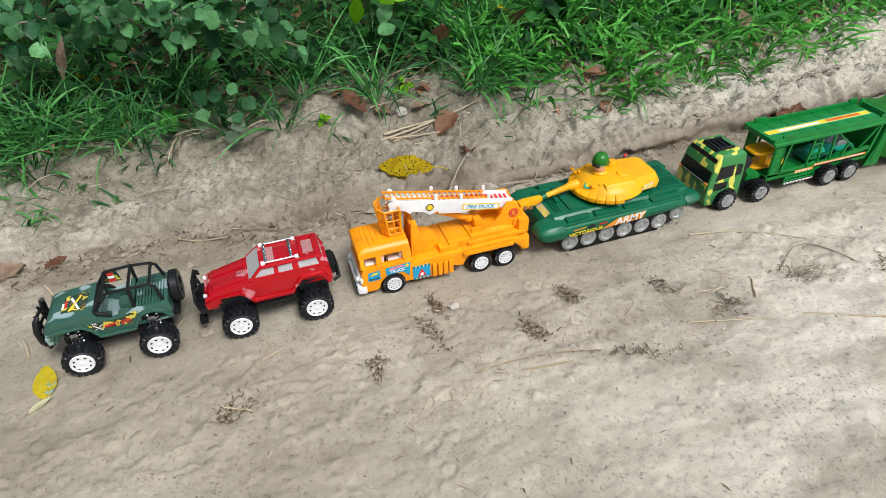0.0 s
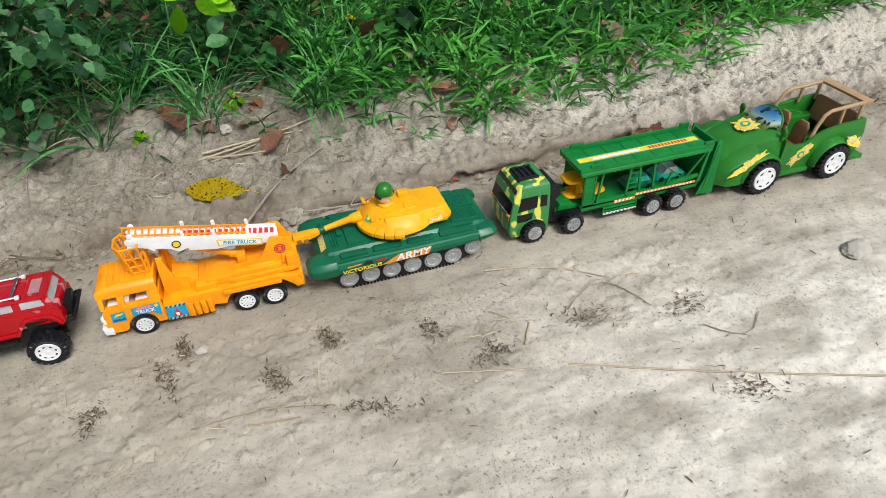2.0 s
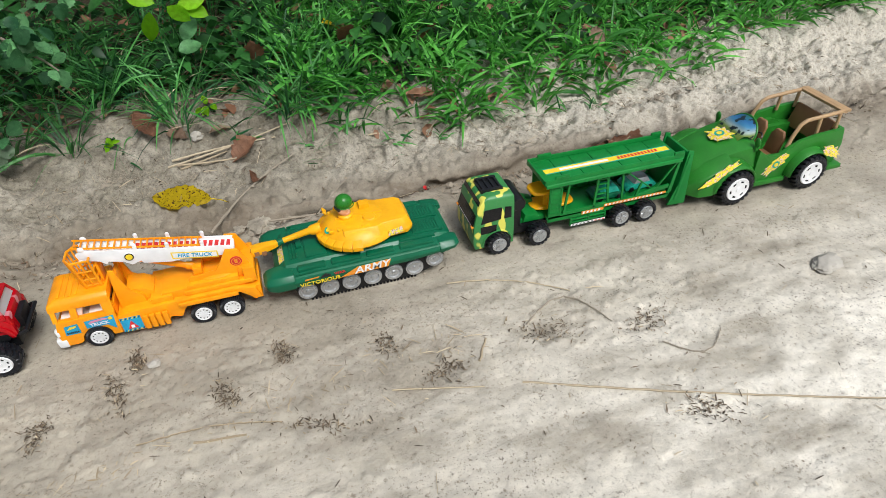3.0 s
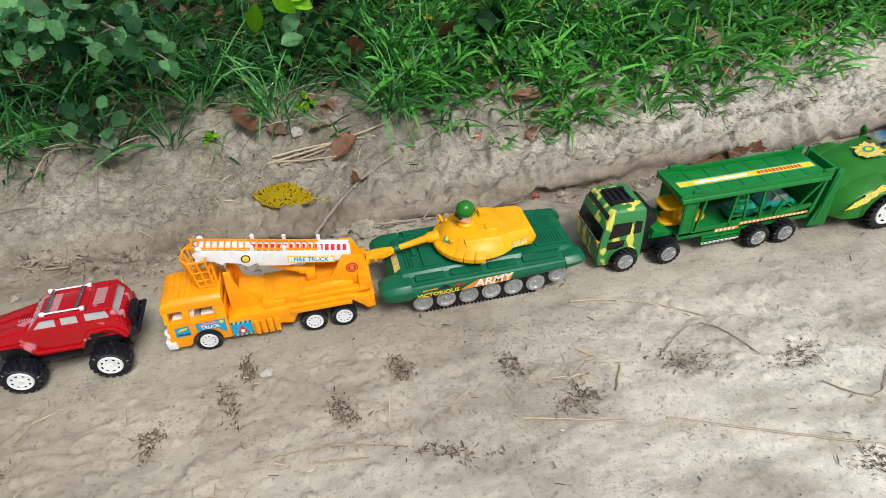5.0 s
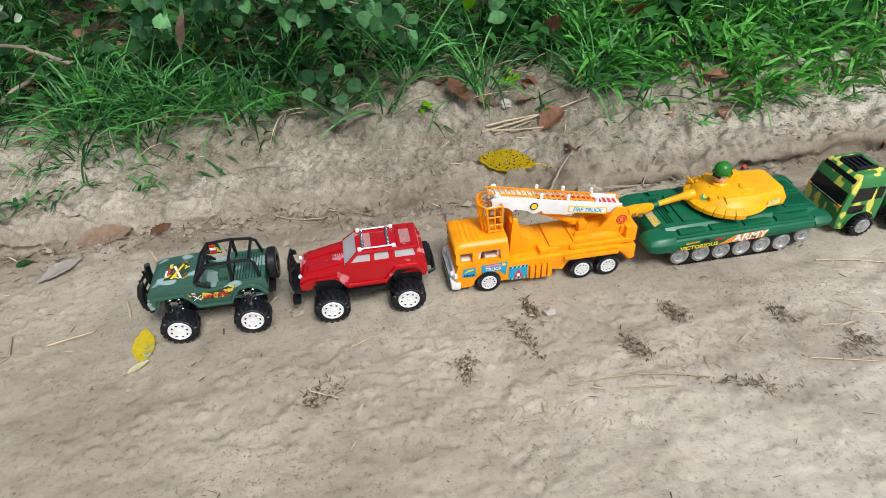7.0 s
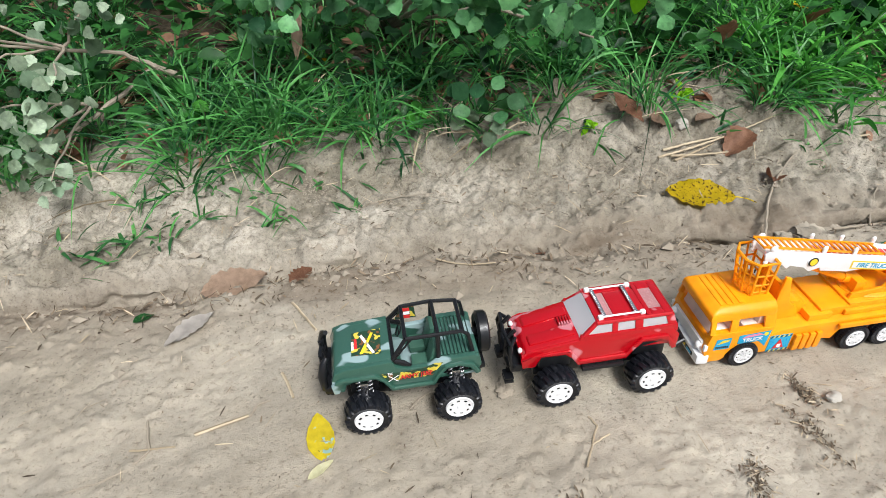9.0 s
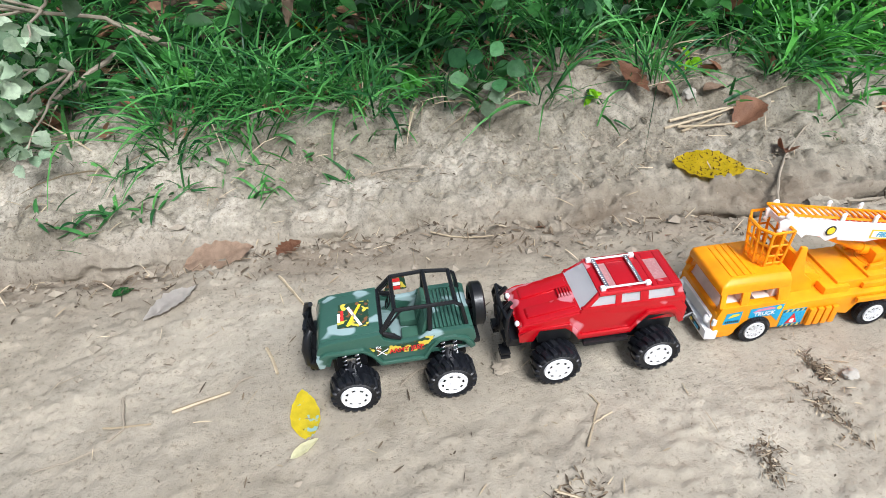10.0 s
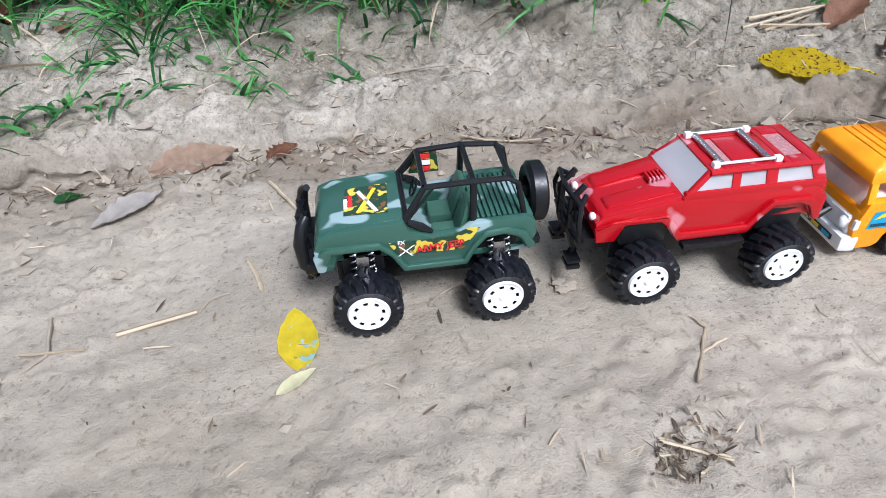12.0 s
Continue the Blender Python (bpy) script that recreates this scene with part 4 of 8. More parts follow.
# ---------------- orange ladder truck ----------------
def ladder_truck(m):
    t = thing("toy_ladder_truck", "orange plastic toy fire truck with raised white ladder", "toy truck", m)
    four_wheels(t, (-0.100, 0.060, 0.106), 0.0665, 0.0200, 0.0205, 0.016, WHITE, hub=0.64, slots=10, knobbly=False, spokes=True)
    # cab with open windows: pillars, roof and lower panels
    bm = blank()
    nose = [(-0.152, 0.012), (-0.156, 0.036), (-0.150, 0.062), (-0.066, 0.062), (-0.066, 0.016), (-0.078, 0.016)] + [(p[0], p[1]) for p in arch(-0.102, 0.016, 0.0225, 0.012, 0, 180, 8)] + [(-0.130, 0.012)]
    for s in (-1, 1):
        prism(bm, nose, s * 0.048, s * 0.0615, 0.0012)
    box(bm, -0.154, -0.146, -0.056, 0.056, 0.014, 0.052, 0.003)
    box(bm, -0.150, -0.066, -0.052, 0.052, 0.030, 0.046, 0.002)
    yb, yt, zb, zt = 0.0605, 0.052, 0.061, 0.086
    for s in (-1, 1):
        for xb, xt, w in ((-0.150, -0.149, 0.0035), (-0.122, -0.120, 0.005), (-0.072, -0.073, 0.0075)):
            solid(bm, [[(xb - w, s * yb, zb), (xb + w, s * yb, zb), (xb + w, s * (yb - 0.005), zb), (xb - w, s * (yb - 0.005), zb)],
                       [(xt - w, s * yt, zt), (xt + w, s * yt, zt), (xt + w, s * (yt - 0.005), zt), (xt - w, s * (yt - 0.005), zt)]], 0.0008)
    solid(bm, [[(-0.155, -0.0550, 0.0785), (-0.066, -0.0550, 0.0785), (-0.066, 0.0550, 0.0785), (-0.155, 0.0550, 0.0785)],
               [(-0.154, -0.0525, 0.0905), (-0.066, -0.0525, 0.0905), (-0.066, 0.0525, 0.0905), (-0.154, 0.0525, 0.0905)],
               [(-0.142, -0.043, 0.0965), (-0.066, -0.043, 0.0965), (-0.066, 0.043, 0.0965), (-0.142, 0.043, 0.0965)]], 0.003)
    for k in range(4):
        box(bm, -0.140 + k * 0.0085, -0.1345 + k * 0.0085, -0.039, 0.039, 0.0950, 0.0978, 0.0012)
    box(bm, -0.070, -0.066, -0.056, 0.056, 0.046, 0.066)
    # body behind the cab
    lower = [(-0.066, 0.013), (-0.066, 0.046), (-0.046, 0.052), (0.120, 0.054), (0.150, 0.046), (0.156, 0.026), (0.146, 0.022), (0.136, 0.033), (0.124, 0.044), (0.044, 0.044), (0.034, 0.032), (0.028, 0.020), (0.010, 0.024), (0.006, 0.016), (-0.034, 0.011)]
    prism(bm, lower, -0.059, 0.059, 0.002)
    for s in (-1, 1):
        for k in range(4):
            box(bm, -0.030 + k * 0.010, -0.022 + k * 0.010, s * 0.062 - 0.004, s * 0.062 + 0.002, 0.014, 0.041, 0.0012)
        box(bm, 0.028, 0.122, s * 0.062 - 0.005, s * 0.062 + 0.001, 0.043, 0.050, 0.0015)
    box(bm, 0.142, 0.158, -0.050, 0.050, 0.018, 0.046, 0.002)
    body = part("body", bm, ORANGE, t, "orange cab and chassis body")
    bm = blank()
    # a tall prop that widens downwards, then stepped lockers and the open bed
    for y in (-0.030, 0.030):
        prism(bm, [(-0.060, 0.046), (-0.018, 0.046), (-0.022, 0.066), (-0.038, 0.080), (-0.046, 0.110), (-0.048, 0.122), (-0.056, 0.124), (-0.058, 0.100)], y - 0.003, y + 0.003, 0.0012)
    box(bm, -0.056, -0.050, -0.030, 0.030, 0.050, 0.108, 0.0015)
    prism(bm, [(-0.050, 0.050), (-0.006, 0.050), (-0.006, 0.066), (-0.020, 0.076), (-0.044, 0.080)], -0.027, 0.027, 0.002)
    box(bm, -0.012, 0.022, -0.050, 0.050, 0.052, 0.0625, 0.002)
    box(bm, 0.006, 0.050, -0.044, 0.044, 0.052, 0.0665, 0.002)
    part("ladder_rest", bm, ORANGE, t, "orange ladder rest and lockers")
    bm = blank()
    lathe(bm, [(0.0001, 0.074), (0.034, 0.074), (0.040, 0.071), (0.043, 0.056), (0.0001, 0.056)], (0.094, 0, 0), "z", 32)
    box(bm, 0.040, 0.148, -0.050, 0.050, 0.054, 0.062, 0.002)
    box(bm, 0.046, 0.128, -0.044, 0.044, 0.060, 0.070, 0.002)
    for y in (-0.029, 0.029):
        prism(bm, [(0.048, 0.066), (0.148, 0.060), (0.152, 0.078), (0.146, 0.094), (0.136, 0.116), (0.118, 0.119), (0.104, 0.094), (0.094, 0.082), (0.052, 0.078)], y - 0.003, y + 0.003, 0.0014)
        prism(bm, [(0.128, 0.066), (0.146, 0.066), (0.146, 0.080), (0.130, 0.082)], y * 1.1 - 0.005, y * 1.1 + 0.005, 0.0012)
    box(bm, 0.136, 0.156, -0.048, 0.048, 0.054, 0.084, 0.003)
    ped = part("turntable", bm, ORANGE, t, "orange turntable with side cheeks")
    bm = blank()
    tube(bm, [(0.066, 0, 0.082), (0.050, 0, 0.088)], 0.0075, 12)
    tube(bm, [(0.056, 0, 0.086), (-0.024, 0, 0.126)], 0.0055, 12)
    box(bm, 0.060, 0.074, -0.022, 0.022, 0.072, 0.090, 0.001)
    part("lift_ram", bm, ORANGE, ped)
    # white boom, sloping down to the tail
    bm = blank()

    def along(x):
        return 0.1620 - (x + 0.078) * 0.205
    top = [(-0.090, along(-0.09) - 0.006), (-0.082, along(-0.082) + 0.001), (-0.060, along(-0.06))] + [(x, along(x)) for x in (-0.02, 0.03, 0.08, 0.132)]
    bottom = [(0.126, along(0.126) - 0.018), (0.06, along(0.06) - 0.021), (0.036, along(0.036) - 0.027), (-0.004, along(-0.004) - 0.027), (-0.006, along(-0.006) - 0.022), (-0.020, along(-0.02) - 0.029),
              (-0.030, along(-0.03) - 0.023), (-0.050, along(-0.05) - 0.021), (-0.054, along(-0.054) - 0.026), (-0.062, along(-0.062) - 0.020), (-0.088, along(-0.088) - 0.016)]
    for s in (-1, 1):
        prism(bm, top + bottom, s * 0.0165, s * 0.0200, 0.0008)
    solid(bm, [[(x, -0.018, along(x) - 0.006), (x, 0.018, along(x) - 0.006), (x, 0.018, along(x) - 0.012), (x, -0.018, along(x) - 0.012)] for x in (-0.085, 0.132)])
    for x in (-0.008, 0.037, 0.087):
        for s in (-1, 1):
            box(bm, x - 0.0028, x + 0.0028, s * 0.0182 - 0.0016, s * 0.0182 + 0.0016, along(x) - 0.002, along(x) + 0.007, 0.001)
            ball(bm, (x, s * 0.0182, along(x) + 0.008), 0.0034, 0.0026, 0.0036, 10, 6)
    for s in (-1, 1):
        ball(bm, (-0.080, s * 0.0185, along(-0.08) + 0.003), 0.0048, 0.003, 0.0048, 12, 8)
        ball(bm, (-0.086, s * 0.0185, along(-0.086) - 0.018), 0.0035, 0.003, 0.0035, 10, 6)
    lathe(bm, [(0.0001, -0.0215), (0.0075, -0.0215), (0.008, -0.0195)], (-0.020, 0.0, along(-0.02) - 0.0125), "y", 20)
    boom = part("ladder_boom", bm, WHITE, t, "white ladder boom with stickers")
    bm = blank()
    for s in (-1, 1):
        solid(bm, [[(x, s * 0.0135, along(x) - 0.001 + dz), (x, s * 0.0155, along(x) - 0.001 + dz), (x, s * 0.0155, along(x) + 0.0018 + dz), (x, s * 0.0135, along(x) + 0.0018 + dz)] for x, dz in ((-0.094, 0.003), (0.086, 0.001))])
    for k in range(20):
        x = -0.091 + k * 0.009
        solid(bm, [[(x - 0.001, y, along(x) + 0.0005), (x + 0.001, y, along(x) + 0.0005), (x + 0.001, y, along(x) + 0.0025), (x - 0.001, y, along(x) + 0.0025)] for y in (-0.0145, 0.0145)])
    part("ladder", bm, ORANGE, boom, "orange sliding ladder")
    for nm, z0, z1, x0, x1, mt in (("sticker_strip", 0.0215, 0.0085, 0.038, 0.106, STK_YEL), ("sticker_panel", 0.0195, 0.0105, 0.040, 0.104, STK_WHITE)):
        bm = blank()
        y = -0.0202 if mt is STK_YEL else -0.0206
        plate(bm, [(x0, y, along(x0) - z0), (x1, y, along(x1) - z0), (x1, y, along(x1) - z1), (x0, y, along(x0) - z1)], 0.0003)
        part(nm, bm, mt, boom)
    slope = 11.6
    lettering("FIRE TRUCK", 0.0098, pose(0.072, -0.0212, along(0.072) - 0.0150, *SIDE) @ pose(0, 0, 0, 0, 0, -slope), STK_BLUE, boom, "blue_lettering", squeeze=0.98)
    for k in range(16):
        x = -0.012 + k * 0.0088
        bm = blank()
        plate(bm, [(x, -0.0135, along(x) - 0.0057), (x + 0.0055, -0.0135, along(x + 0.005) - 0.0057), (x + 0.0075, 0.0135, along(x + 0.007) - 0.0057), (x + 0.002, 0.0135, along(x) - 0.0057)], 0.0006, (0, 0, 1))
        part("red_stripe", bm, STK_RED, boom)
    bm = blank()
    lathe(bm, [(0.0001, -0.0223), (0.0068, -0.0223), (0.0068, -0.0217)], (-0.020, 0.0, along(-0.02) - 0.0125), "y", 18)
    em = part("emblem", bm, STK_BLACK, boom)
    bm = blank()
    lathe(bm, [(0.0001, -0.0228), (0.005, -0.0228), (0.005, -0.0222)], (-0.020, 0.0, along(-0.02) - 0.0125), "y", 18)
    part("emblem_centre", bm, STK_YEL, em)
    # rescue basket of bars, hung from the boom's tip
    bm = blank()
    r = 0.0016
    lo, hi, x0, x1 = 0.0985, 0.150, -0.101, -0.071
    corners = [(x0 + 0.006, -0.030), (x0 - 0.003, -0.014), (x0 - 0.003, 0.014), (x0 + 0.006, 0.030), (x1, 0.030), (x1, -0.030)]
    mid = (x0 + x1) / 2

    def basket_point(x, y, z):
        f = (z - lo) / (hi - lo)
        out = 0.86 + 0.2 * f
        return ((x - mid) * out + mid - 0.004 * f, y * out, z)
    box(bm, x0 + 0.004, x1, -0.025, 0.025, 0.0965, 0.0995, 0.0006)
    box(bm, x1 - 0.002, x1 + 0.002, -0.012, 0.012, 0.098, 0.146, 0.0008)
    tube(bm, [(x1, 0, 0.125), (-0.062, 0, 0.145)], 0.004)
    basket = part("rescue_basket", bm, ORANGE, t, "orange barred rescue basket")
    for z in (lo + 0.003, 0.114, 0.130, hi):
        bm = blank()
        ring = [basket_point(x, y, z) for x, y in corners]
        tube(bm, ring + ring[:1], r * (1.3 if z == hi else 1.0), 6)
        part("rail", bm, ORANGE, basket)
    for k in range(len(corners)):
        for f in (0.0, 0.5):
            a, b = corners[k], corners[(k + 1) % len(corners)]
            x, y = a[0] + (b[0] - a[0]) * f, a[1] + (b[1] - a[1]) * f
            bm = blank()
            tube(bm, [basket_point(x, y, lo), basket_point(x, y, hi)], r * (1.2 if f == 0 else 0.9), 6)
            part("post", bm, ORANGE, basket)
    # cab interior and white front
    bm = blank()
    for y in (-0.028, 0.028):
        box(bm, -0.104, -0.078, y - 0.020, y + 0.020, 0.046, 0.062, 0.004)
        box(bm, -0.084, -0.074, y - 0.020, y + 0.020, 0.058, 0.080, 0.003)
    solid(bm, [[(-0.148, -0.052, 0.050), (-0.108, -0.052, 0.050), (-0.108, 0.052, 0.050), (-0.148, 0.052, 0.050)], [(-0.143, -0.050, 0.064), (-0.118, -0.050, 0.062), (-0.118, 0.050, 0.062), (-0.143, 0.050, 0.064)]], 0.002)
    solid(bm, [[(-0.128, -0.049, 0.060), (-0.112, -0.049, 0.060), (-0.112, 0.049, 0.060), (-0.128, 0.049, 0.060)], [(-0.113, -0.046, 0.083), (-0.106, -0.046, 0.083), (-0.106, 0.046, 0.083), (-0.113, 0.046, 0.083)]], 0.003)
    part("cab_interior", bm, CREAM, t, "pale pink cab interior")
    bm = blank()
    wav = [(-0.052 + k * 0.013, 0.0105 + (0.004 if k % 2 else 0)) for k in range(9)]
    solid(bm, [[(-0.162, -0.060, 0.010), (-0.147, -0.0635, 0.010), (-0.147, 0.0635, 0.010), (-0.162, 0.060, 0.010)],
               [(-0.163, -0.060, 0.026), (-0.147, -0.0635, 0.026), (-0.147, 0.0635, 0.026), (-0.163, 0.060, 0.026)]], 0.0025)
    solid(bm, [[(-0.157, -0.054, 0.026), (-0.151, -0.054, 0.026), (-0.151, 0.054, 0.026), (-0.157, 0.054, 0.026)], [(-0.158, -0.050, 0.044), (-0.151, -0.050, 0.044), (-0.151, 0.050, 0.044), (-0.158, 0.050, 0.044)]], 0.002)
    for s in (-1, 1):
        ball(bm, (-0.158, s * 0.045, 0.036), 0.005, 0.007, 0.006, 14, 8)
        box(bm, -0.157, -0.152, s * 0.060 - 0.002, s * 0.060 + 0.003, 0.034, 0.044, 0.001)
    fb = part("front_bumper", bm, WHITE, t, "white front bumper and grille")
    bm = blank()
    box(bm, -0.1637, -0.160, -0.045, 0.045, 0.0155, 0.0210, 0.0003)
    pl = part("bumper_sticker", bm, STK_BLACK, fb)
    for k, mt in enumerate((STK_BLUE, STK_YEL, STK_YEL, STK_RED)):
        bm = blank()
        box(bm, -0.1642, -0.162, -0.042 + k * 0.021, -0.028 + k * 0.021, 0.0165, 0.020, 0)
        part("sticker_bar", bm, mt, pl)
    # side stickers
    Y0 = -0.0617
    bm = blank()
    plate(bm, [(-0.144, Y0, 0.034), (-0.122, Y0, 0.034), (-0.122, Y0, 0.0535), (-0.142, Y0, 0.052)], 0.0003)
    a = part("side_sticker", bm, STK_BLUE, t, "blue side sticker with yellow arc")
    for k in range(7):
        bm = blank()
        box(bm, -0.1415 + k * 0.0026, -0.1397 + k * 0.0026, Y0 - 0.0007, Y0, 0.036, 0.0395, 0)
        part("sticker_bar", bm, STK_BLACK, a)
    bm = blank()
    plate(bm, [(-0.140, Y0 - 0.0004, 0.044), (-0.126, Y0 - 0.0004, 0.047), (-0.124, Y0 - 0.0004, 0.050), (-0.134, Y0 - 0.0004, 0.050)], 0.0003)
    part("sticker_arc", bm, STK_YEL, a)
    bm = blank()
    plate(bm, [(-0.112, Y0, 0.0395), (-0.082, Y0, 0.0395), (-0.071, Y0, 0.028), (-0.0685, Y0, 0.0565), (-0.112, Y0, 0.0545)], 0.0003)
    a = part("side_sticker", bm, STK_BLUE, t, "blue door sticker with white letters")
    lettering("TRUCK", 0.0088, pose(-0.092, Y0 - 0.0007, 0.0445, *SIDE), STK_WHITE, a, "white_lettering", squeeze=0.95)
    bm = blank()
    plate(bm, [(-0.108, Y0 - 0.0004, 0.0485), (-0.078, Y0 - 0.0004, 0.051), (-0.084, Y0 - 0.0004, 0.0545), (-0.102, Y0 - 0.0004, 0.053)], 0.0003)
    part("sticker_swoosh", bm, STK_PINK, a)
    bm = blank()
    lathe(bm, [(0.0001, 0), (0.0032, 0), (0.0032, 0.0005)], (-0.0745, Y0 - 0.0006, 0.0515), "y", 14)
    part("sticker_dot", bm, STK_YEL, a)
    bm = blank()
    plate(bm, [(-0.0645, Y0 + 0.0025, 0.0135), (-0.0335, Y0 + 0.0025, 0.0135), (-0.0335, Y0 + 0.0025, 0.0425), (-0.0645, Y0 + 0.0025, 0.0425)], 0.0008)
    a = part("warning_sticker", bm, STK_BLUE, t, "blue warning sticker with red triangle")
    bm = blank()
    plate(bm, [(-0.057, Y0 + 0.0012, 0.019), (-0.041, Y0 + 0.0012, 0.019), (-0.049, Y0 + 0.0012, 0.036)], 0.0004)
    part("warning_triangle", bm, STK_RED, a)
    bm = blank()
    box(bm, -0.0515, -0.0465, Y0 + 0.0004, Y0 + 0.001, 0.0205, 0.0265, 0)
    part("triangle_mark", bm, STK_WHITE, a)
    for z0, z1 in ((0.0137, 0.0172), (0.0388, 0.0424)):
        for k in range(9):
            x = -0.0640 + k * 0.0034
            bm = blank()
            plate(bm, [(x, Y0 + 0.0014, z0), (x + 0.0017, Y0 + 0.0014, z0), (x + 0.0034, Y0 + 0.0014, z1), (x + 0.0017, Y0 + 0.0014, z1)], 0.0003)
            part("hazard_stripe", bm, STK_YEL if k % 2 else STK_BLACK, a)
    bm = blank()
    lathe(bm, [(0.0001, 0), (0.0095, 0), (0.0095, 0.0006)], (0.130, -0.0326, 0.094), "y", 16)
    a = part("round_badge", bm, STK_RED, t, "red round badge")
    bm = blank()
    lathe(bm, [(0.0062, 0), (0.0074, 0)], (0.130, -0.0334, 0.094), "y", 16)
    box(bm, 0.1275, 0.1325, -0.0336, -0.0327, 0.0905, 0.0975, 0)
    part("badge_mark", bm, STK_ORANGE, a)
    return t


ladder_truck(pose(0.240, 0.8135, 0) @ Matrix.Diagonal((1, 0.74, 1, 1)))


# ---------------- green and yellow tank ----------------
def army_tank(m):
    t = thing("toy_tank", "green plastic toy tank with yellow turret and silver wheels", "toy tank", m)
    bm = blank()
    # one cross-section run along the hull: lower tub, sloping skirts, flat deck

    def ring(x, half, deck, z_low, skirt):
        side = [(half - 0.010, z_low), (half - 0.001, z_low + 0.003), (half, skirt - 0.004), (half - 0.003, skirt + 0.003), (half - 0.009, skirt + 0.0065), (half - 0.024, deck - 0.005), (half - 0.029, deck)]
        return [(x, -y, z) for y, z in side] + [(x, y, z) for y, z in side[::-1]]
    stations = [(-0.150, 0.058, 0.056, 0.040, 0.046), (-0.146, 0.068, 0.062, 0.040, 0.050), (-0.130, 0.076, 0.0725, 0.041, 0.058), (-0.08, 0.077, 0.0750, 0.043, 0.060), (0.08, 0.077, 0.0755, 0.046, 0.061), (0.135, 0.076, 0.0750, 0.050, 0.0615), (0.152, 0.073, 0.070, 0.053, 0.060), (0.158, 0.067, 0.066, 0.056, 0.060)]
    solid(bm, [ring(*s) for s in stations], 0.0012)
    # rounded fenders that reach past the sunken nose and the tail
    for s in (-1, 1):
        solid(bm, [[(x, s * 0.038, z0), (x, s * (0.076 - q), z0), (x, s * (0.078 - q), (z0 + z1) / 2 + 0.003), (x, s * (0.070 - q), z1 - 0.001), (x, s * (0.062 - q * 0.6), z1), (x, s * 0.038, z1)]
                   for x, z0, z1, q in ((-0.170, 0.049, 0.057, 0.012), (-0.164, 0.044, 0.064, 0.004), (-0.150, 0.041, 0.0685, 0.0005), (-0.120, 0.042, 0.0690, 0.0))], 0.002)
        solid(bm, [[(x, s * 0.044, z0), (x, s * (0.076 - q), z0), (x, s * (0.078 - q), (z0 + z1) / 2), (x, s * (0.068 - q), z1), (x, s * 0.044, z1)]
                   for x, z0, z1, q in ((0.130, 0.050, 0.0700, 0.0), (0.158, 0.054, 0.0685, 0.002), (0.166, 0.058, 0.065, 0.008))], 0.002)
        # stowage boxes and long ledges on the fenders
        for x0, x1, h in ((-0.112, -0.066, 0.0722), (-0.056, -0.006, 0.0730), (0.004, 0.052, 0.0722), (0.062, 0.122, 0.0736)):
            box(bm, x0, x1, s * 0.0585 - 0.0065, s * 0.0585 + 0.0065, 0.062, h, 0.0014)
        box(bm, -0.118, 0.128, s * 0.0695 - 0.0012, s * 0.0695 + 0.0012, 0.064, 0.0672, 0.0006)
        prism(bm, [(0.060, 0.062), (0.128, 0.062), (0.128, 0.0752), (0.120, 0.0772), (0.066, 0.0772), (0.060, 0.070)], s * 0.048 - 0.003, s * 0.048 + 0.003, 0.001)
    for x0, x1, y0, y1 in ((-0.095, -0.060, -0.040, 0.040), (0.092, 0.146, -0.040, -0.003), (0.092, 0.146, 0.003, 0.040)):
        box(bm, x0, x1, y0, y1, 0.0735, 0.0775, 0.0012)
    for k in range(9):
        for y in (-0.036, 0.007):
            box(bm, 0.098 + k * 0.005, 0.1005 + k * 0.005, y, y + 0.029, 0.077, 0.0787, 0.0004)
    for k in range(3):
        tube(bm, [(-0.120 + k * 0.005, -0.036, 0.0742), (-0.120 + k * 0.005, 0.036, 0.0742)], 0.0014, 6)
    box(bm, -0.108, -0.099, -0.010, 0.010, 0.074, 0.0790, 0.0012)
    hull = part("hull", bm, TANKGREEN, t, "glossy green hull with sloping skirts")
    for s in (-1, 1):
        bm = blank()
        belt_out = [(-0.128, 0.040), (-0.120, 0.018), (-0.100, 0.003), (0.085, 0.003), (0.118, 0.014), (0.140, 0.036), (0.138, 0.048), (-0.124, 0.048)]
        prism(bm, belt_out, s * 0.042, s * 0.064, 0.003)
        for k in range(30):
            x = -0.10 + k * 0.0063
            box(bm, x, x + 0.0038, s * 0.053 - 0.0115, s * 0.053 + 0.0115, 0.0, 0.004, 0.0005)
        part("track", bm, BLACK, t, "black moulded track")
        for k in range(7):
            x = -0.1035 + k * 0.0375
            z = 0.0235 if k < 6 else 0.034
            bm = blank()
            lathe(bm, [(0.0001, s * 0.0015), (0.0028, s * 0.0015), (0.0034, -s * 0.0008), (0.0095, -s * 0.0008), (0.0108, s * 0.0018), (0.0125, s * 0.0022), (0.0134, s * 0.0005), (0.0158, s * 0.0008), (0.0162, -s * 0.003), (0.0162, -s * 0.008)], (x, s * 0.0668, z), "y", 28)
            for j in range(6):
                a = 2 * math.pi * j / 6
                ball(bm, (x + 0.0066 * math.cos(a), s * 0.0661, z + 0.0066 * math.sin(a)), 0.0011, 0.0008, 0.0011, 6, 4)
            part("road_wheel", bm, SILVER, t, "silver road wheel")
    # turret
    bm = blank()

    def rnd(k, n, rx, ry, cx):
        a = 2 * math.pi * k / n
        return (cx + rx * math.cos(a), ry * math.sin(a))
    n = 40
    lay = [(0.066, 0.058, 0.079), (0.070, 0.063, 0.085), (0.068, 0.061, 0.091), (0.055, 0.048, 0.102), (0.046, 0.038, 0.108), (0.040, 0.032, 0.1095)]
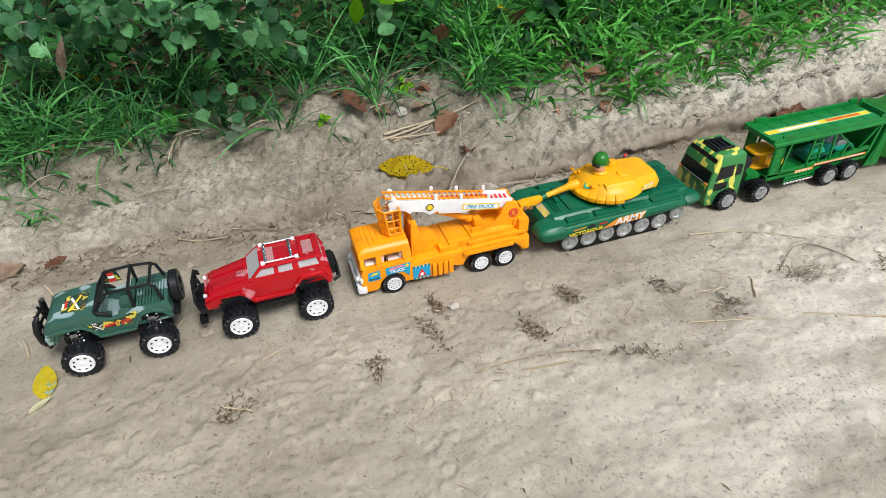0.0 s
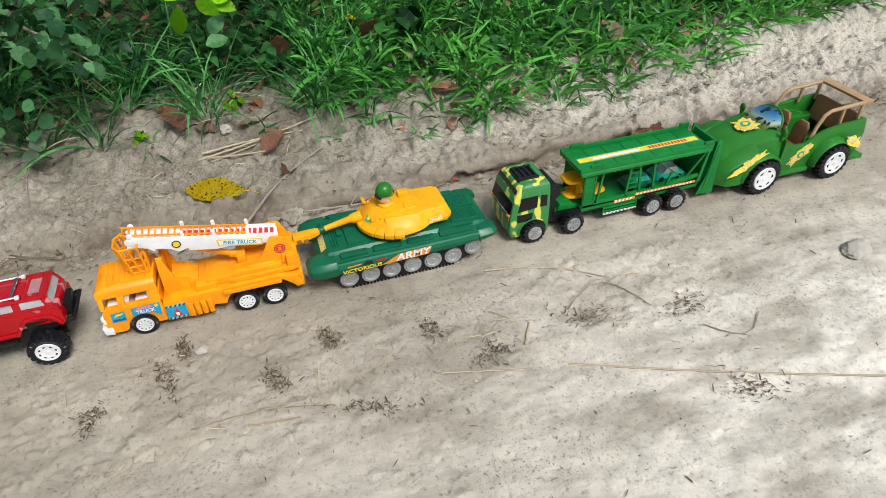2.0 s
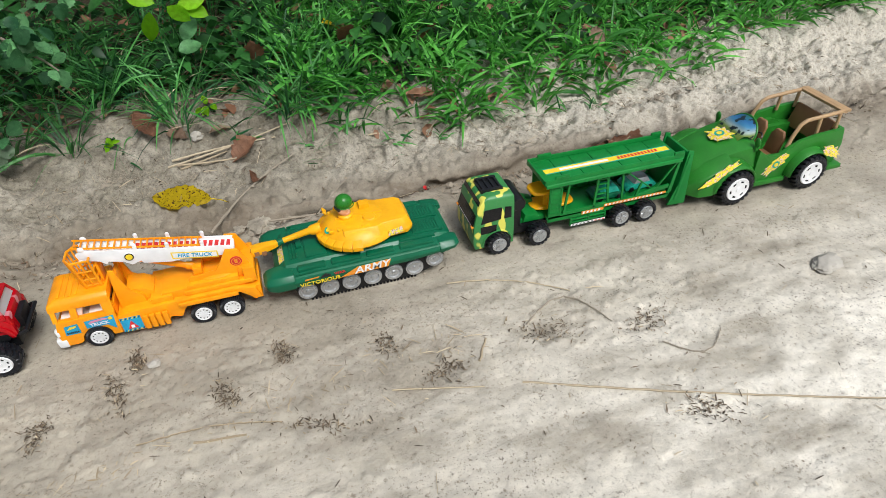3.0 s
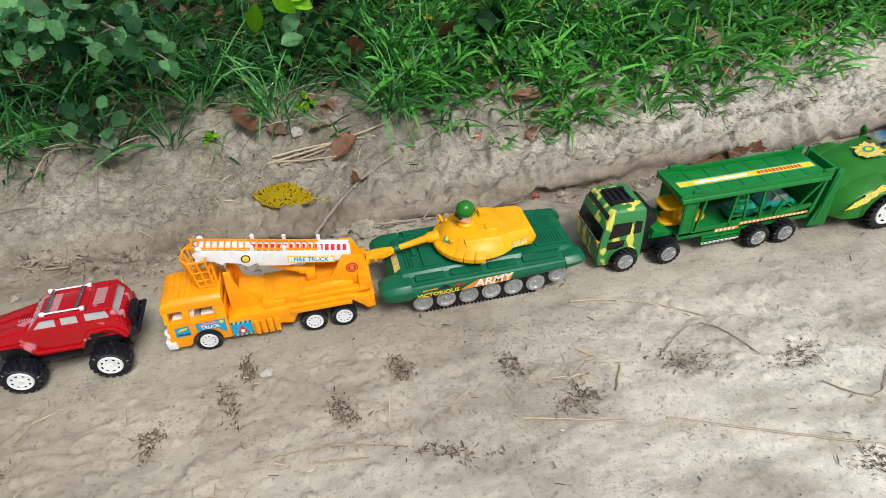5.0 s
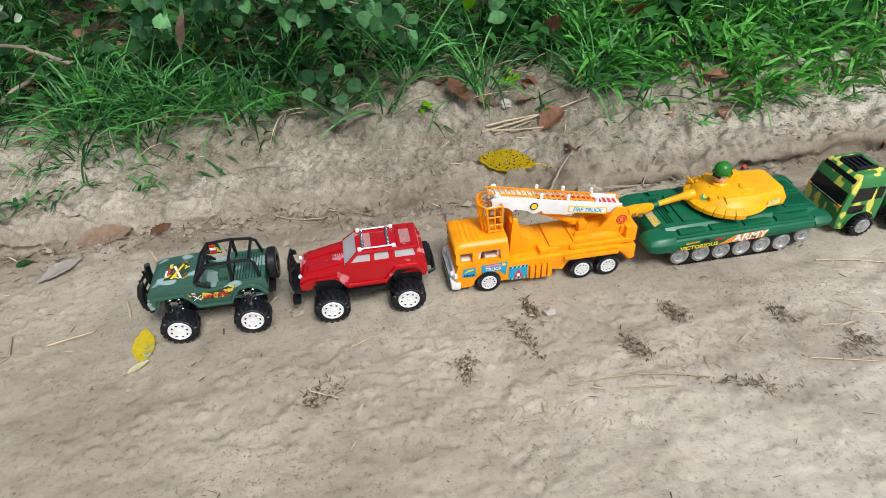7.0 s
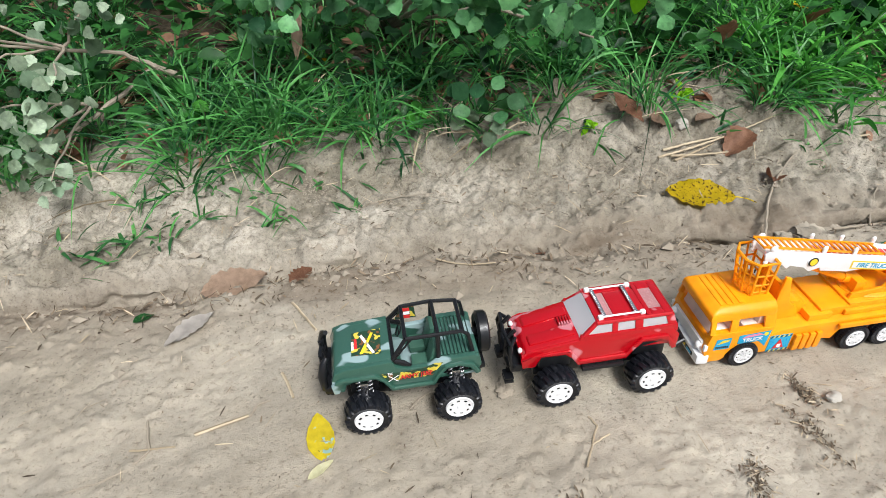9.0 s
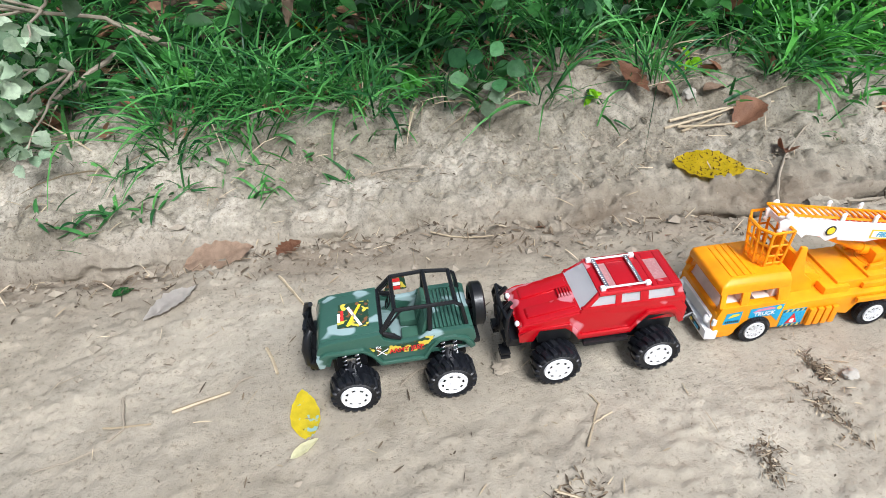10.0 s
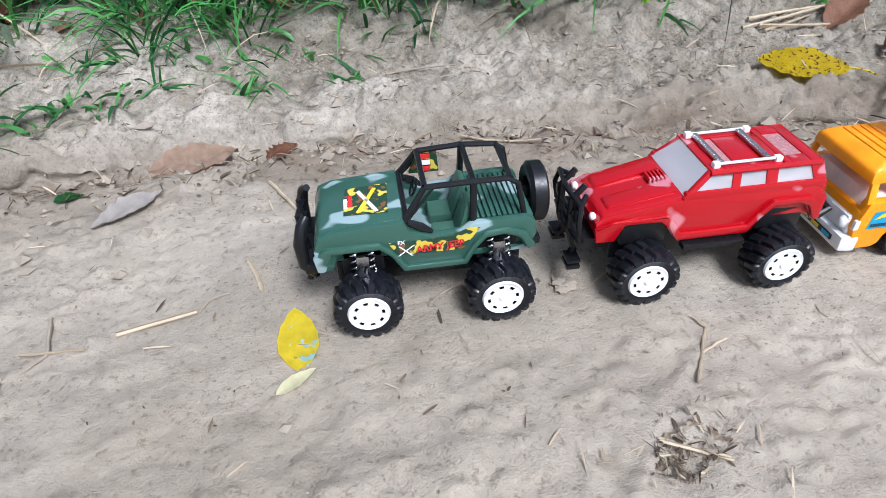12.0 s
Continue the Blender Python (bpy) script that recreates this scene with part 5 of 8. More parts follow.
    solid(bm, [[(*rnd(k, n, rx, ry, 0.018), z) for k in range(n)] for rx, ry, z in lay], 0.0)
    low = [(-0.010, 0.050), (0.048, 0.0535), (0.058, 0.044), (0.098, 0.041), (0.108, 0.031)]
    high = [(-0.012, 0.040), (0.046, 0.0415), (0.056, 0.0365), (0.092, 0.0335), (0.100, 0.026)]
    solid(bm, [[(x, -y, 0.0815) for x, y in low] + [(x, y, 0.0815) for x, y in low[::-1]], [(x * 1.01, -y * 1.02, 0.090) for x, y in low] + [(x * 1.01, y * 1.02, 0.090) for x, y in low[::-1]],
               [(x, -y, 0.1085) for x, y in high] + [(x, y, 0.1085) for x, y in high[::-1]]], 0.0016)
    box(bm, 0.014, 0.042, -0.0565, -0.048, 0.0830, 0.0930, 0.0015)
    box(bm, 0.014, 0.042, 0.048, 0.0565, 0.0830, 0.0930, 0.0015)
    box(bm, 0.026, 0.044, 0.014, 0.030, 0.104, 0.118, 0.002)
    box(bm, 0.046, 0.090, -0.028, 0.028, 0.102, 0.1065, 0.0015)
    for k in range(3):
        box(bm, 0.052 + k * 0.012, 0.060 + k * 0.012, -0.024, 0.024, 0.106, 0.1078, 0.0006)
    lathe(bm, [(0.0001, 0.1155), (0.011, 0.1155), (0.014, 0.113), (0.0145, 0.107), (0.0001, 0.107)], (0.000, 0.004, 0), "z", 24)
    lathe(bm, [(0.0001, 0.112), (0.010, 0.112), (0.012, 0.110), (0.0125, 0.107), (0.0001, 0.107)], (0.038, -0.014, 0), "z", 20)
    for k in range(7):
        a = radians(40 + k * 17)
        ball(bm, (0.018 + 0.056 * math.cos(a), 0.050 * math.sin(a), 0.101), 0.0035, 0.0035, 0.005, 8, 6)
    for k in range(4):
        box(bm, -0.034 + k * 0.014, -0.026 + k * 0.014, -0.030 - k * 0.002, -0.022 - k * 0.002, 0.101 + k * 0.0015, 0.1065 + k * 0.0008, 0.0015)
    box(bm, -0.020, 0.060, -0.004, -0.001, 0.108, 0.111, 0.0006)
    box(bm, 0.020, 0.034, -0.036, -0.026, 0.103, 0.1105, 0.002)
    for y in (0.034, 0.040, 0.046):
        tube(bm, [(-0.030, y, 0.098), (-0.036, y + 0.002, 0.104)], 0.002)
    tr = part("turret", bm, YELLOW, t, "rounded yellow turret")
    # wedge armour blocks round the turret's front
    for k in range(11):
        a0 = radians(112 + k * 14.2)
        a1 = a0 + radians(13.2)
        bm = blank()
        rings = []
        for f, z0, z1 in ((0.62, 0.0945, 0.1040), (1.06, 0.0815, 0.0895)):
            p = [(0.018 + 0.070 * f * math.cos(a), 0.064 * f * math.sin(a)) for a in (a0, a1)]
            rings.append([(*p[0], z0), (*p[1], z0), (*p[1], z1), (*p[0], z1)])
        solid(bm, rings, 0.001)
        part("armour_block", bm, YELLOW, tr)
    tr.matrix_basis = pose(-0.015, 0, 0.003)
    bm = blank()
    gun = [(-0.046, 0.002, 0.097), (-0.062, 0.001, 0.0955), (-0.066, 0.001, 0.0950), (-0.105, -0.002, 0.0895), (-0.124, -0.003, 0.0865)]
    tube(bm, gun, [0.010, 0.009, 0.0062, 0.0050, 0.0050], 14)
    solid(bm, [[(x, -0.004 - w, zc - hh), (x, -0.004 + w, zc - hh), (x, -0.004 + w, zc + hh), (x, -0.004 - w, zc + hh)] for x, zc, w, hh in ((-0.120, 0.0870, 0.0045, 0.0045), (-0.130, 0.0855, 0.0062, 0.0058), (-0.150, 0.0825, 0.0085, 0.0072), (-0.166, 0.0800, 0.0088, 0.0075))], 0.002)
    g = part("gun_barrel", bm, YELLOW, tr, "yellow gun barrel with flared muzzle")
    bm = blank()
    tube(bm, [(-0.111, -0.0022, 0.0886), (-0.121, -0.003, 0.087)], 0.0056, 14)
    part("barrel_band", bm, TANKGREEN, g, "green band")
    bm = blank()
    box(bm, -0.1668, -0.164, -0.009, 0.001, 0.076, 0.084, 0.001)
    part("muzzle_slot", bm, STK_BLACK, g)
    for x0 in (-0.161, -0.149):
        bm = blank()
        zc = 0.0800 - (x0 + 0.163) * 0.155
        box(bm, x0, x0 + 0.008, -0.0135, -0.0120, zc - 0.0045, zc + 0.0035, 0.0004)
        part("muzzle_slot", bm, BROWNP, g)
    # stickers
    bm = blank()
    lowy = -0.0773
    plate(bm, [(-0.046, lowy, 0.047), (0.036, lowy, 0.0495), (0.042, lowy, 0.0635), (0.036, lowy, 0.0645), (-0.016, lowy, 0.0625)], 0.0003)
    a = part("side_sticker", bm, STK_ORANGE, t, "orange skirt sticker with white letters")
    lettering("ARMY", 0.0195, pose(0.008, lowy - 0.0008, 0.0560, *SIDE) @ pose(0, 0, 0, 0, 0, 2), STK_WHITE, a, "white_lettering", squeeze=1.15, shear=0.2, depth=0.0003)
    lettering("VICTORIOUS", 0.0100, pose(-0.080, lowy - 0.0006, 0.0490, *SIDE) @ pose(0, 0, 0, 0, 0, 2), STK_YEL, a, "yellow_lettering", squeeze=1.15, depth=0.0003)
    lettering("WAR", 0.0072, pose(-0.046, lowy - 0.0006, 0.0590, *SIDE) @ pose(0, 0, 0, 0, 0, 4), STK_RED, a, "red_lettering", squeeze=1.1, depth=0.0003)
    for nm, pts, mt in (("sticker_gun", [(-0.105, 0.0555), (-0.082, 0.0575), (-0.080, 0.060), (-0.104, 0.0585)], STK_ORANGE), ("sticker_shape", [(-0.080, 0.0555), (-0.062, 0.0555), (-0.061, 0.060), (-0.070, 0.0635), (-0.076, 0.059)], STK_BLACK)):
        bm = blank()
        plate(bm, [(x, lowy, z) for x, z in pts], 0.0003)
        part(nm, bm, mt, a)
    bm = blank()
    plate(bm, [(-0.1465, -0.032, 0.0605), (-0.131, -0.032, 0.0727), (-0.131, 0.010, 0.0727), (-0.1465, 0.010, 0.0605)], 0.0004, (0, 0, 1))
    part("front_sticker", bm, STK_FLAME, t, "patterned sticker on the nose")
    bm = blank()
    plate(bm, [(0.062, -0.0475, 0.086), (0.090, -0.0425, 0.086), (0.088, -0.0412, 0.097), (0.064, -0.0465, 0.096)], 0.0004)
    part("turret_sticker", bm, STK_FLAME, tr, "patterned turret sticker")
    bm = blank()
    lathe(bm, [(0.0001, 0), (0.0075, 0), (0.0075, -0.0006)], (0, 0, 0), "z", 18)
    st = part("turret_badge", bm, STK_TEAL, tr, "round green badge")
    st.matrix_basis = pose(-0.034, -0.016, 0.1012, 14, -22, 0)
    bm = blank()
    lathe(bm, [(0.0001, 0.0004), (0.0042, 0.0004), (0.0042, 0)], (0, 0, 0.0002), "z", 14)
    st2 = part("badge_centre", bm, STK_YEL, st)
    return t


def helmet_doll(m):
    """A moulded bust: helmet, goggles and chin as one plain form."""
    bm = blank()
    ball(bm, (0, 0, 0.0215), 0.0155, 0.0145, 0.0145, 20, 12)
    lathe(bm, [(0.0158, 0.0175), (0.0168, 0.0160), (0.0145, 0.0145)], (0.001, 0, 0), "z", 20)
    me = mesh_of("doll_head", bm, DOLLGREEN, 40)
    bm = bmesh.new()
    bm.from_mesh(me)
    n0 = len(bm.faces)
    ball(bm, (-0.0045, -0.002, 0.0110), 0.0105, 0.0095, 0.0115, 16, 10)
    lathe(bm, [(0.0001, 0.006), (0.008, 0.006), (0.010, 0.0), (0.0001, 0.0)], (0, 0, 0), "z", 16)
    n1 = len(bm.faces)
    box(bm, -0.0165, -0.0115, -0.0090, 0.0065, 0.0120, 0.0170, 0.001)
    bm.faces.ensure_lookup_table()
    for i, f in enumerate(bm.faces):
        f.material_index = 0 if i < n0 else (1 if i < n1 else 2)
        f.smooth = True
    bm.to_mesh(me)
    bm.free()
    me.materials.append(SKIN)
    me.materials.append(STK_BLACK)
    ob = new("doll_head", me)
    ob.matrix_basis = m
    return tagged(ob, "small doll head in a glossy green helmet on the turret", "doll")


DOLLGREEN = plastic("helmet_green", (0.02, 0.17, 0.015), 0.3, dust=0.02)
army_tank(pose(0.575, 0.824, 0, 0, 0, 0))
helmet_doll(pose(0.560, 0.829, 0.1185, 0, 0, 22))


# ---------------- army car transporter ----------------
def transporter(m):
    t = thing("toy_car_transporter", "camouflage cab toy truck with green two-deck trailer", "toy truck", m)
    four_wheels(t, (-0.157, -0.077, 0.094, 0.147), 0.066, 0.0225, 0.0225, 0.019, SILVER, hub=0.62, lugs=16, slots=8, spokes=True)
    bm = blank()
    # cab shell: tapered upward, raked front
    secs = [(-0.200, -0.1245, 0.053, 0.0125), (-0.204, -0.1245, 0.0535, 0.030), (-0.203, -0.1245, 0.0535, 0.060), (-0.194, -0.1245, 0.0505, 0.100), (-0.184, -0.1245, 0.047, 0.114), (-0.172, -0.128, 0.040, 0.1185)]
    solid(bm, [[(x0, -h, z), (x0 + 0.006, -h - 0.0005, z), (x1, -h, z), (x1, h, z), (x0 + 0.006, h + 0.0005, z), (x0, h, z)] for x0, x1, h, z in secs], 0.003)
    for s in (-1, 1):
        prism(bm, arch(-0.157, 0.0225, 0.0295, 0, 180, 0, 8) + [(p[0], p[1]) for p in arch(-0.157, 0.0225, 0.0265, 0, 0, 180, 8)], s * 0.050, s * 0.056, 0.0006)
    cab = part("cab", bm, TRUCKCAMO, t, "green cab with yellow camouflage streaks")
    bm = blank()
    for s in (-1, 1):
        lathe(bm, [(0.0001, s * 0.0545), (0.0262, s * 0.0545), (0.0262, s * 0.030), (0.0001, s * 0.030)], (-0.157, 0, 0.0225), "y", 28)
    part("wheel_well", bm, BLACK, t)
    bm = blank()
    plate(bm, [(-0.2042, -0.049, 0.060), (-0.2042, 0.049, 0.060), (-0.1885, 0.0445, 0.111), (-0.1885, -0.0445, 0.111)], 0.0009, (-1, 0, 0.3))
    part("windscreen", bm, DARKGLASS, t, "black windscreen")
    for s in (-1, 1):
        for pts in ([(-0.189, 0.068), (-0.151, 0.072), (-0.149, 0.096), (-0.182, 0.096)], [(-0.189, 0.046), (-0.160, 0.046), (-0.159, 0.062), (-0.190, 0.062)], [(-0.145, 0.072), (-0.131, 0.072), (-0.131, 0.094), (-0.143, 0.096)]):
            bm = blank()
            plate(bm, [(x, s * (0.0540 - max(0, z - 0.060) * 0.075), z) for x, z in pts], 0.0008, (0, s, 0))
            part("side_window", bm, DARKGLASS, t, "black side window")
    bm = blank()
    box(bm, -0.180, -0.138, -0.025, 0.025, 0.1150, 0.1195, 0.0012)
    rack = part("roof_rack", bm, BLACK, t, "black slatted roof rack")
    for y in (-0.022, 0.022):
        bm = blank()
        box(bm, -0.179, -0.139, y - 0.0035, y + 0.0035, 0.1190, 0.1230, 0.0012)
        part("rack_rail", bm, BLACK, rack)
    for k in range(4):
        bm = blank()
        box(bm, -0.176 + k * 0.0105, -0.1725 + k * 0.0105, -0.0186, 0.0186, 0.1190, 0.1222, 0.0008)
        part("slat", bm, BLACK, rack)
    for y in (-0.046, 0.046):
        bm = blank()
        box(bm, -0.2065, -0.202, y - 0.004, y + 0.004, 0.0605, 0.0640, 0.0006)
        part("marker_lamp", bm, STK_ORANGE, t, "orange lamp under the windscreen")
    bm = blank()
    box(bm, -0.2045, -0.2025, -0.040, 0.040, 0.0605, 0.0630, 0.0004)
    part("wiper_strip", bm, STK_WHITE, t)
    # tractor frame behind the cab
    bm = blank()
    box(bm, -0.125, -0.050, -0.030, 0.030, 0.034, 0.044, 0.002)
    prism(bm, [(-0.118, 0.040), (-0.060, 0.040), (-0.066, 0.062), (-0.090, 0.070), (-0.104, 0.094), (-0.114, 0.094)], 0.006, 0.030, 0.003)
    prism(bm, [(-0.100, 0.040), (-0.066, 0.040), (-0.070, 0.054), (-0.096, 0.056)], -0.036, 0.006, 0.002)
    part("tractor_frame", bm, TRUCKGREEN, t, "green tractor frame")
    bm = blank()
    lathe(bm, [(0.0001, -0.042), (0.012, -0.042), (0.014, -0.038), (0.014, 0.038), (0.012, 0.042), (0.0001, 0.042)], (-0.112, 0, 0.086), "y", 18)
    box(bm, -0.124, -0.106, -0.040, 0.040, 0.034, 0.090, 0.004)
    part("black_fuel_tank", bm, BLACK, t, "black lobed tank behind the cab")
    bm = blank()
    box(bm, -0.130, -0.040, -0.036, 0.036, 0.018, 0.036, 0.002)
    part("front_axle_frame", bm, BLACK, t)
    bm = blank()
    box(bm, 0.070, 0.175, -0.036, 0.036, 0.018, 0.036, 0.002)
    part("rear_axle_frame", bm, BLACK, t)
    # trailer
    bm = blank()
    W = 0.0455
    for s in (-1, 1):
        y0, y1 = s * (W - 0.004), s * W
        box(bm, -0.054, 0.200, y0, y1, 0.033, 0.046, 0.0008)
        box(bm, -0.054, -0.028, y0, y1, 0.040, 0.122, 0.0008)
        prism(bm, [(-0.066, 0.118), (0.218, 0.118), (0.218, 0.1290), (-0.066, 0.1290)], s * (W - 0.001), s * (W + 0.003), 0.001)
        solid(bm, [[(x, s * (W + 0.001), 0.1140), (x, s * (W + 0.007), 0.1140), (x, s * (W + 0.006), 0.1195), (x, s * (W + 0.001), 0.1215)] for x in (-0.064, 0.214)], 0.0006)
        for x0, x1 in ((-0.046, -0.018), (0.196, 0.218)):
            box(bm, x0, x1, s * (W - 0.002), s * (W + 0.003), 0.126, 0.1345, 0.0015)
        for a, b in (((-0.022, 0.046), (-0.014, 0.119)), ((0.040, 0.046), (0.044, 0.118)), ((0.070, 0.046), (0.062, 0.118)), ((0.100, 0.046), (0.094, 0.118)), ((0.096, 0.116), (0.160, 0.064)), ((0.128, 0.046), (0.138, 0.080)), ((0.172, 0.060), (0.214, 0.119)), ((0.20, 0.034), (0.214, 0.119))):
            dx = 0.0022
            prism(bm, [(a[0] - dx, a[1]), (a[0] + dx, a[1]), (b[0] + dx, b[1]), (b[0] - dx, b[1])], y0, y1, 0.0005)
        prism(bm, [(-0.02, 0.046), (0.140, 0.046), (0.200, 0.056), (0.200, 0.064), (0.160, 0.062), (0.13, 0.052), (-0.02, 0.052)], y0, y1, 0.0006)
        for k in range(6):
            z = 0.052 + k * 0.0108
            box(bm, 0.043, 0.063, y0, y1, z, z + 0.002, 0.0003)
            box(bm, -0.051, -0.031, s * W, s * (W + 0.0012), z, z + 0.002, 0.0003)
        for x in (-0.051, -0.031):
            box(bm, x - 0.001, x + 0.001, s * W, s * (W + 0.0014), 0.048, 0.118, 0.0003)
        for k in range(3):
            box(bm, -0.008, 0.066, s * (W - 0.002), s * (W + 0.004), 0.0165 + k * 0.0065, 0.0185 + k * 0.0065, 0.0004)
        for x in (-0.008, 0.030, 0.064):
            box(bm, x, x + 0.003, s * (W - 0.002), s * (W + 0.004), 0.0165, 0.034, 0.0004)
    box(bm, -0.056, 0.205, -W, W, 0.040, 0.0445, 0.0008)
    box(bm, -0.066, -0.062, -W, W, 0.118, 0.127, 0.0008)
    solid(bm, [[(0.205, -0.044, 0.044), (0.209, -0.044, 0.044), (0.209, 0.044, 0.044), (0.205, 0.044, 0.044)], [(0.214, -0.044, 0.118), (0.218, -0.044, 0.118), (0.218, 0.044, 0.118), (0.214, 0.044, 0.118)]])
    trailer = part("trailer", bm, TRUCKGREEN, t, "green slatted car-carrying trailer")
    for k in range(7):
        x = -0.062 + k * 0.0396
        bm = blank()
        box(bm, x, x + 0.0386, -W + 0.002, W - 0.002, 0.1185, 0.1215, 0.0007)
        part("deck_panel", bm, TRUCKGREEN, trailer)
    bm = blank()
    for s in (-1, 1):
        prism(bm, [(0.206, 0.012), (0.246, 0.010), (0.240, 0.128), (0.228, 0.131), (0.222, 0.060)], s * 0.042, s * 0.046, 0.001)
        prism(bm, [(0.218, 0.024), (0.224, 0.024), (0.236, 0.122), (0.231, 0.122)], s * 0.046, s * 0.0475, 0.0004)
    solid(bm, [[(0.214, -0.044, 0.014), (0.219, -0.044, 0.014), (0.219, 0.044, 0.014), (0.214, 0.044, 0.014)], [(0.232, -0.044, 0.124), (0.237, -0.044, 0.124), (0.237, 0.044, 0.124), (0.232, 0.044, 0.124)]], 0.001)
    part("loading_ramp", bm, TRUCKGREEN, t, "green folded-up loading ramp")
    bm = blank()
    for z, xa, xb in ((0.0505, -0.075, 0.012), (0.084, -0.078, -0.022)):
        c, rx, ry = (xa + xb) / 2, (xb - xa) / 2, 0.024
        outline = [(c + rx * math.copysign(abs(math.cos(a)) ** 0.55, math.cos(a)), ry * math.copysign(abs(math.sin(a)) ** 0.55, math.sin(a))) for a in (2 * math.pi * (k + 0.5) / 28 for k in range(28))]
        solid(bm, [[(c + (x - c) * f, y * f, z + dz) for x, y in outline] for f, dz in ((0.94, 0), (1.0, 0.0015), (1.0, 0.0045), (0.94, 0.006))])
    tube(bm, [(-0.046, -0.010, 0.040), (-0.046, -0.010, 0.092)], 0.006)
    part("coupling", bm, YELLOW, t, "orange-yellow double coupling plate")
    # stickers
    bm = blank()
    plate(bm, [(-0.050, -0.013, 0.1216), (0.208, -0.013, 0.1216), (0.208, 0.008, 0.1216), (-0.050, 0.008, 0.1216)], 0.0004, (0, 0, 1))
    st = part("deck_sticker", bm, STK_YEL, t, "long yellow and white deck sticker")
    for x0, x1, y0, y1, mt in ((-0.020, 0.080, -0.006, 0.001, STK_WHITE), (-0.050, 0.208, -0.0135, -0.0105, STK_TEAL), (-0.050, 0.208, 0.006, 0.0085, STK_TEAL)):
        bm = blank()
        plate(bm, [(x0, y0, 0.1221), (x1, y0, 0.1221), (x1, y1, 0.1221), (x0, y1, 0.1221)], 0.0003, (0, 0, 1))
        part("sticker_band", bm, mt, st)
    for k in range(12):
        bm = blank()
        x = 0.100 + k * 0.0072
        plate(bm, [(x, -0.007, 0.1222), (x + 0.0042, -0.007, 0.1222), (x + 0.0042, 0.003, 0.1222), (x, 0.003, 0.1222)], 0.0003, (0, 0, 1))
        part("sticker_bar", bm, STK_RED, st)
    for x0, x1, z0, dz, mt in ((0.016, 0.062, 0.0365, 0.007, STK_ORANGE), (0.062, 0.196, 0.0440, 0.006, STK_ORANGE), (-0.006, 0.066, 0.0165, 0.0045, STK_WHITE)):
        bm = blank()
        y = -W - 0.0002 if mt is STK_ORANGE else -W - 0.0042
        plate(bm, [(x0, y, z0), (x1, y, z0 + 0.001), (x1, y, z0 + dz), (x0, y, z0 + dz)], 0.0004)
        s2 = part("side_strip", bm, mt, t, "printed side strip")
        for k in range(int((x1 - x0) / 0.008)):
            bm = blank()
            xx = x0 + 0.002 + k * 0.008
            plate(bm, [(xx, y - 0.0004, z0 + 0.0012), (xx + 0.004, y - 0.0004, z0 + 0.0012), (xx + 0.005, y - 0.0004, z0 + dz - 0.001), (xx + 0.001, y - 0.0004, z0 + dz - 0.001)], 0.0002)
            part("sticker_bar", bm, STK_WHITE if mt is STK_ORANGE else STK_RED if k > 5 else STK_BLACK, s2)
    return t


def carried_car(m, label, hull_mat, top_mat):
    t = thing("carried_toy_car", label, "toy car", m, "small cars on the transporter")
    bm = blank()
    prism(bm, [(-0.032, 0.004), (-0.034, 0.010), (-0.026, 0.016), (0.028, 0.016), (0.034, 0.010), (0.030, 0.004)], -0.018, 0.018, 0.002)
    part("body", bm, hull_mat, t)
    bm = blank()
    solid(bm, [[(-0.016, -0.015, 0.015), (0.022, -0.015, 0.015), (0.022, 0.015, 0.015), (-0.016, 0.015, 0.015)], [(-0.006, -0.012, 0.026), (0.016, -0.012, 0.026), (0.016, 0.012, 0.026), (-0.006, 0.012, 0.026)]], 0.002)
    part("roof", bm, top_mat, t)
    for x in (-0.020, 0.020):
        for s in (-1, 1):
            bm = blank()
            lathe(bm, [(0.0001, s * 0.001), (0.0035, s * 0.001), (0.0055, 0), (0.006, -s * 0.003), (0.0001, -s * 0.003)], (x, s * 0.0185, 0.006), "y", 14)
            part("wheel", bm, BLACK, t)
    return t


transporter(pose(0.980, 0.826, 0) @ Matrix.Diagonal((1, 0.87, 1, 1)))
carried_car(pose(1.062, 0.818, 0.0445), "small dark green toy car on the lower deck", TANKGREEN, STK_TEAL)
carried_car(pose(1.135, 0.828, 0.0445), "small teal toy car with silver roof on the lower deck", STK_TEAL, SILVER)


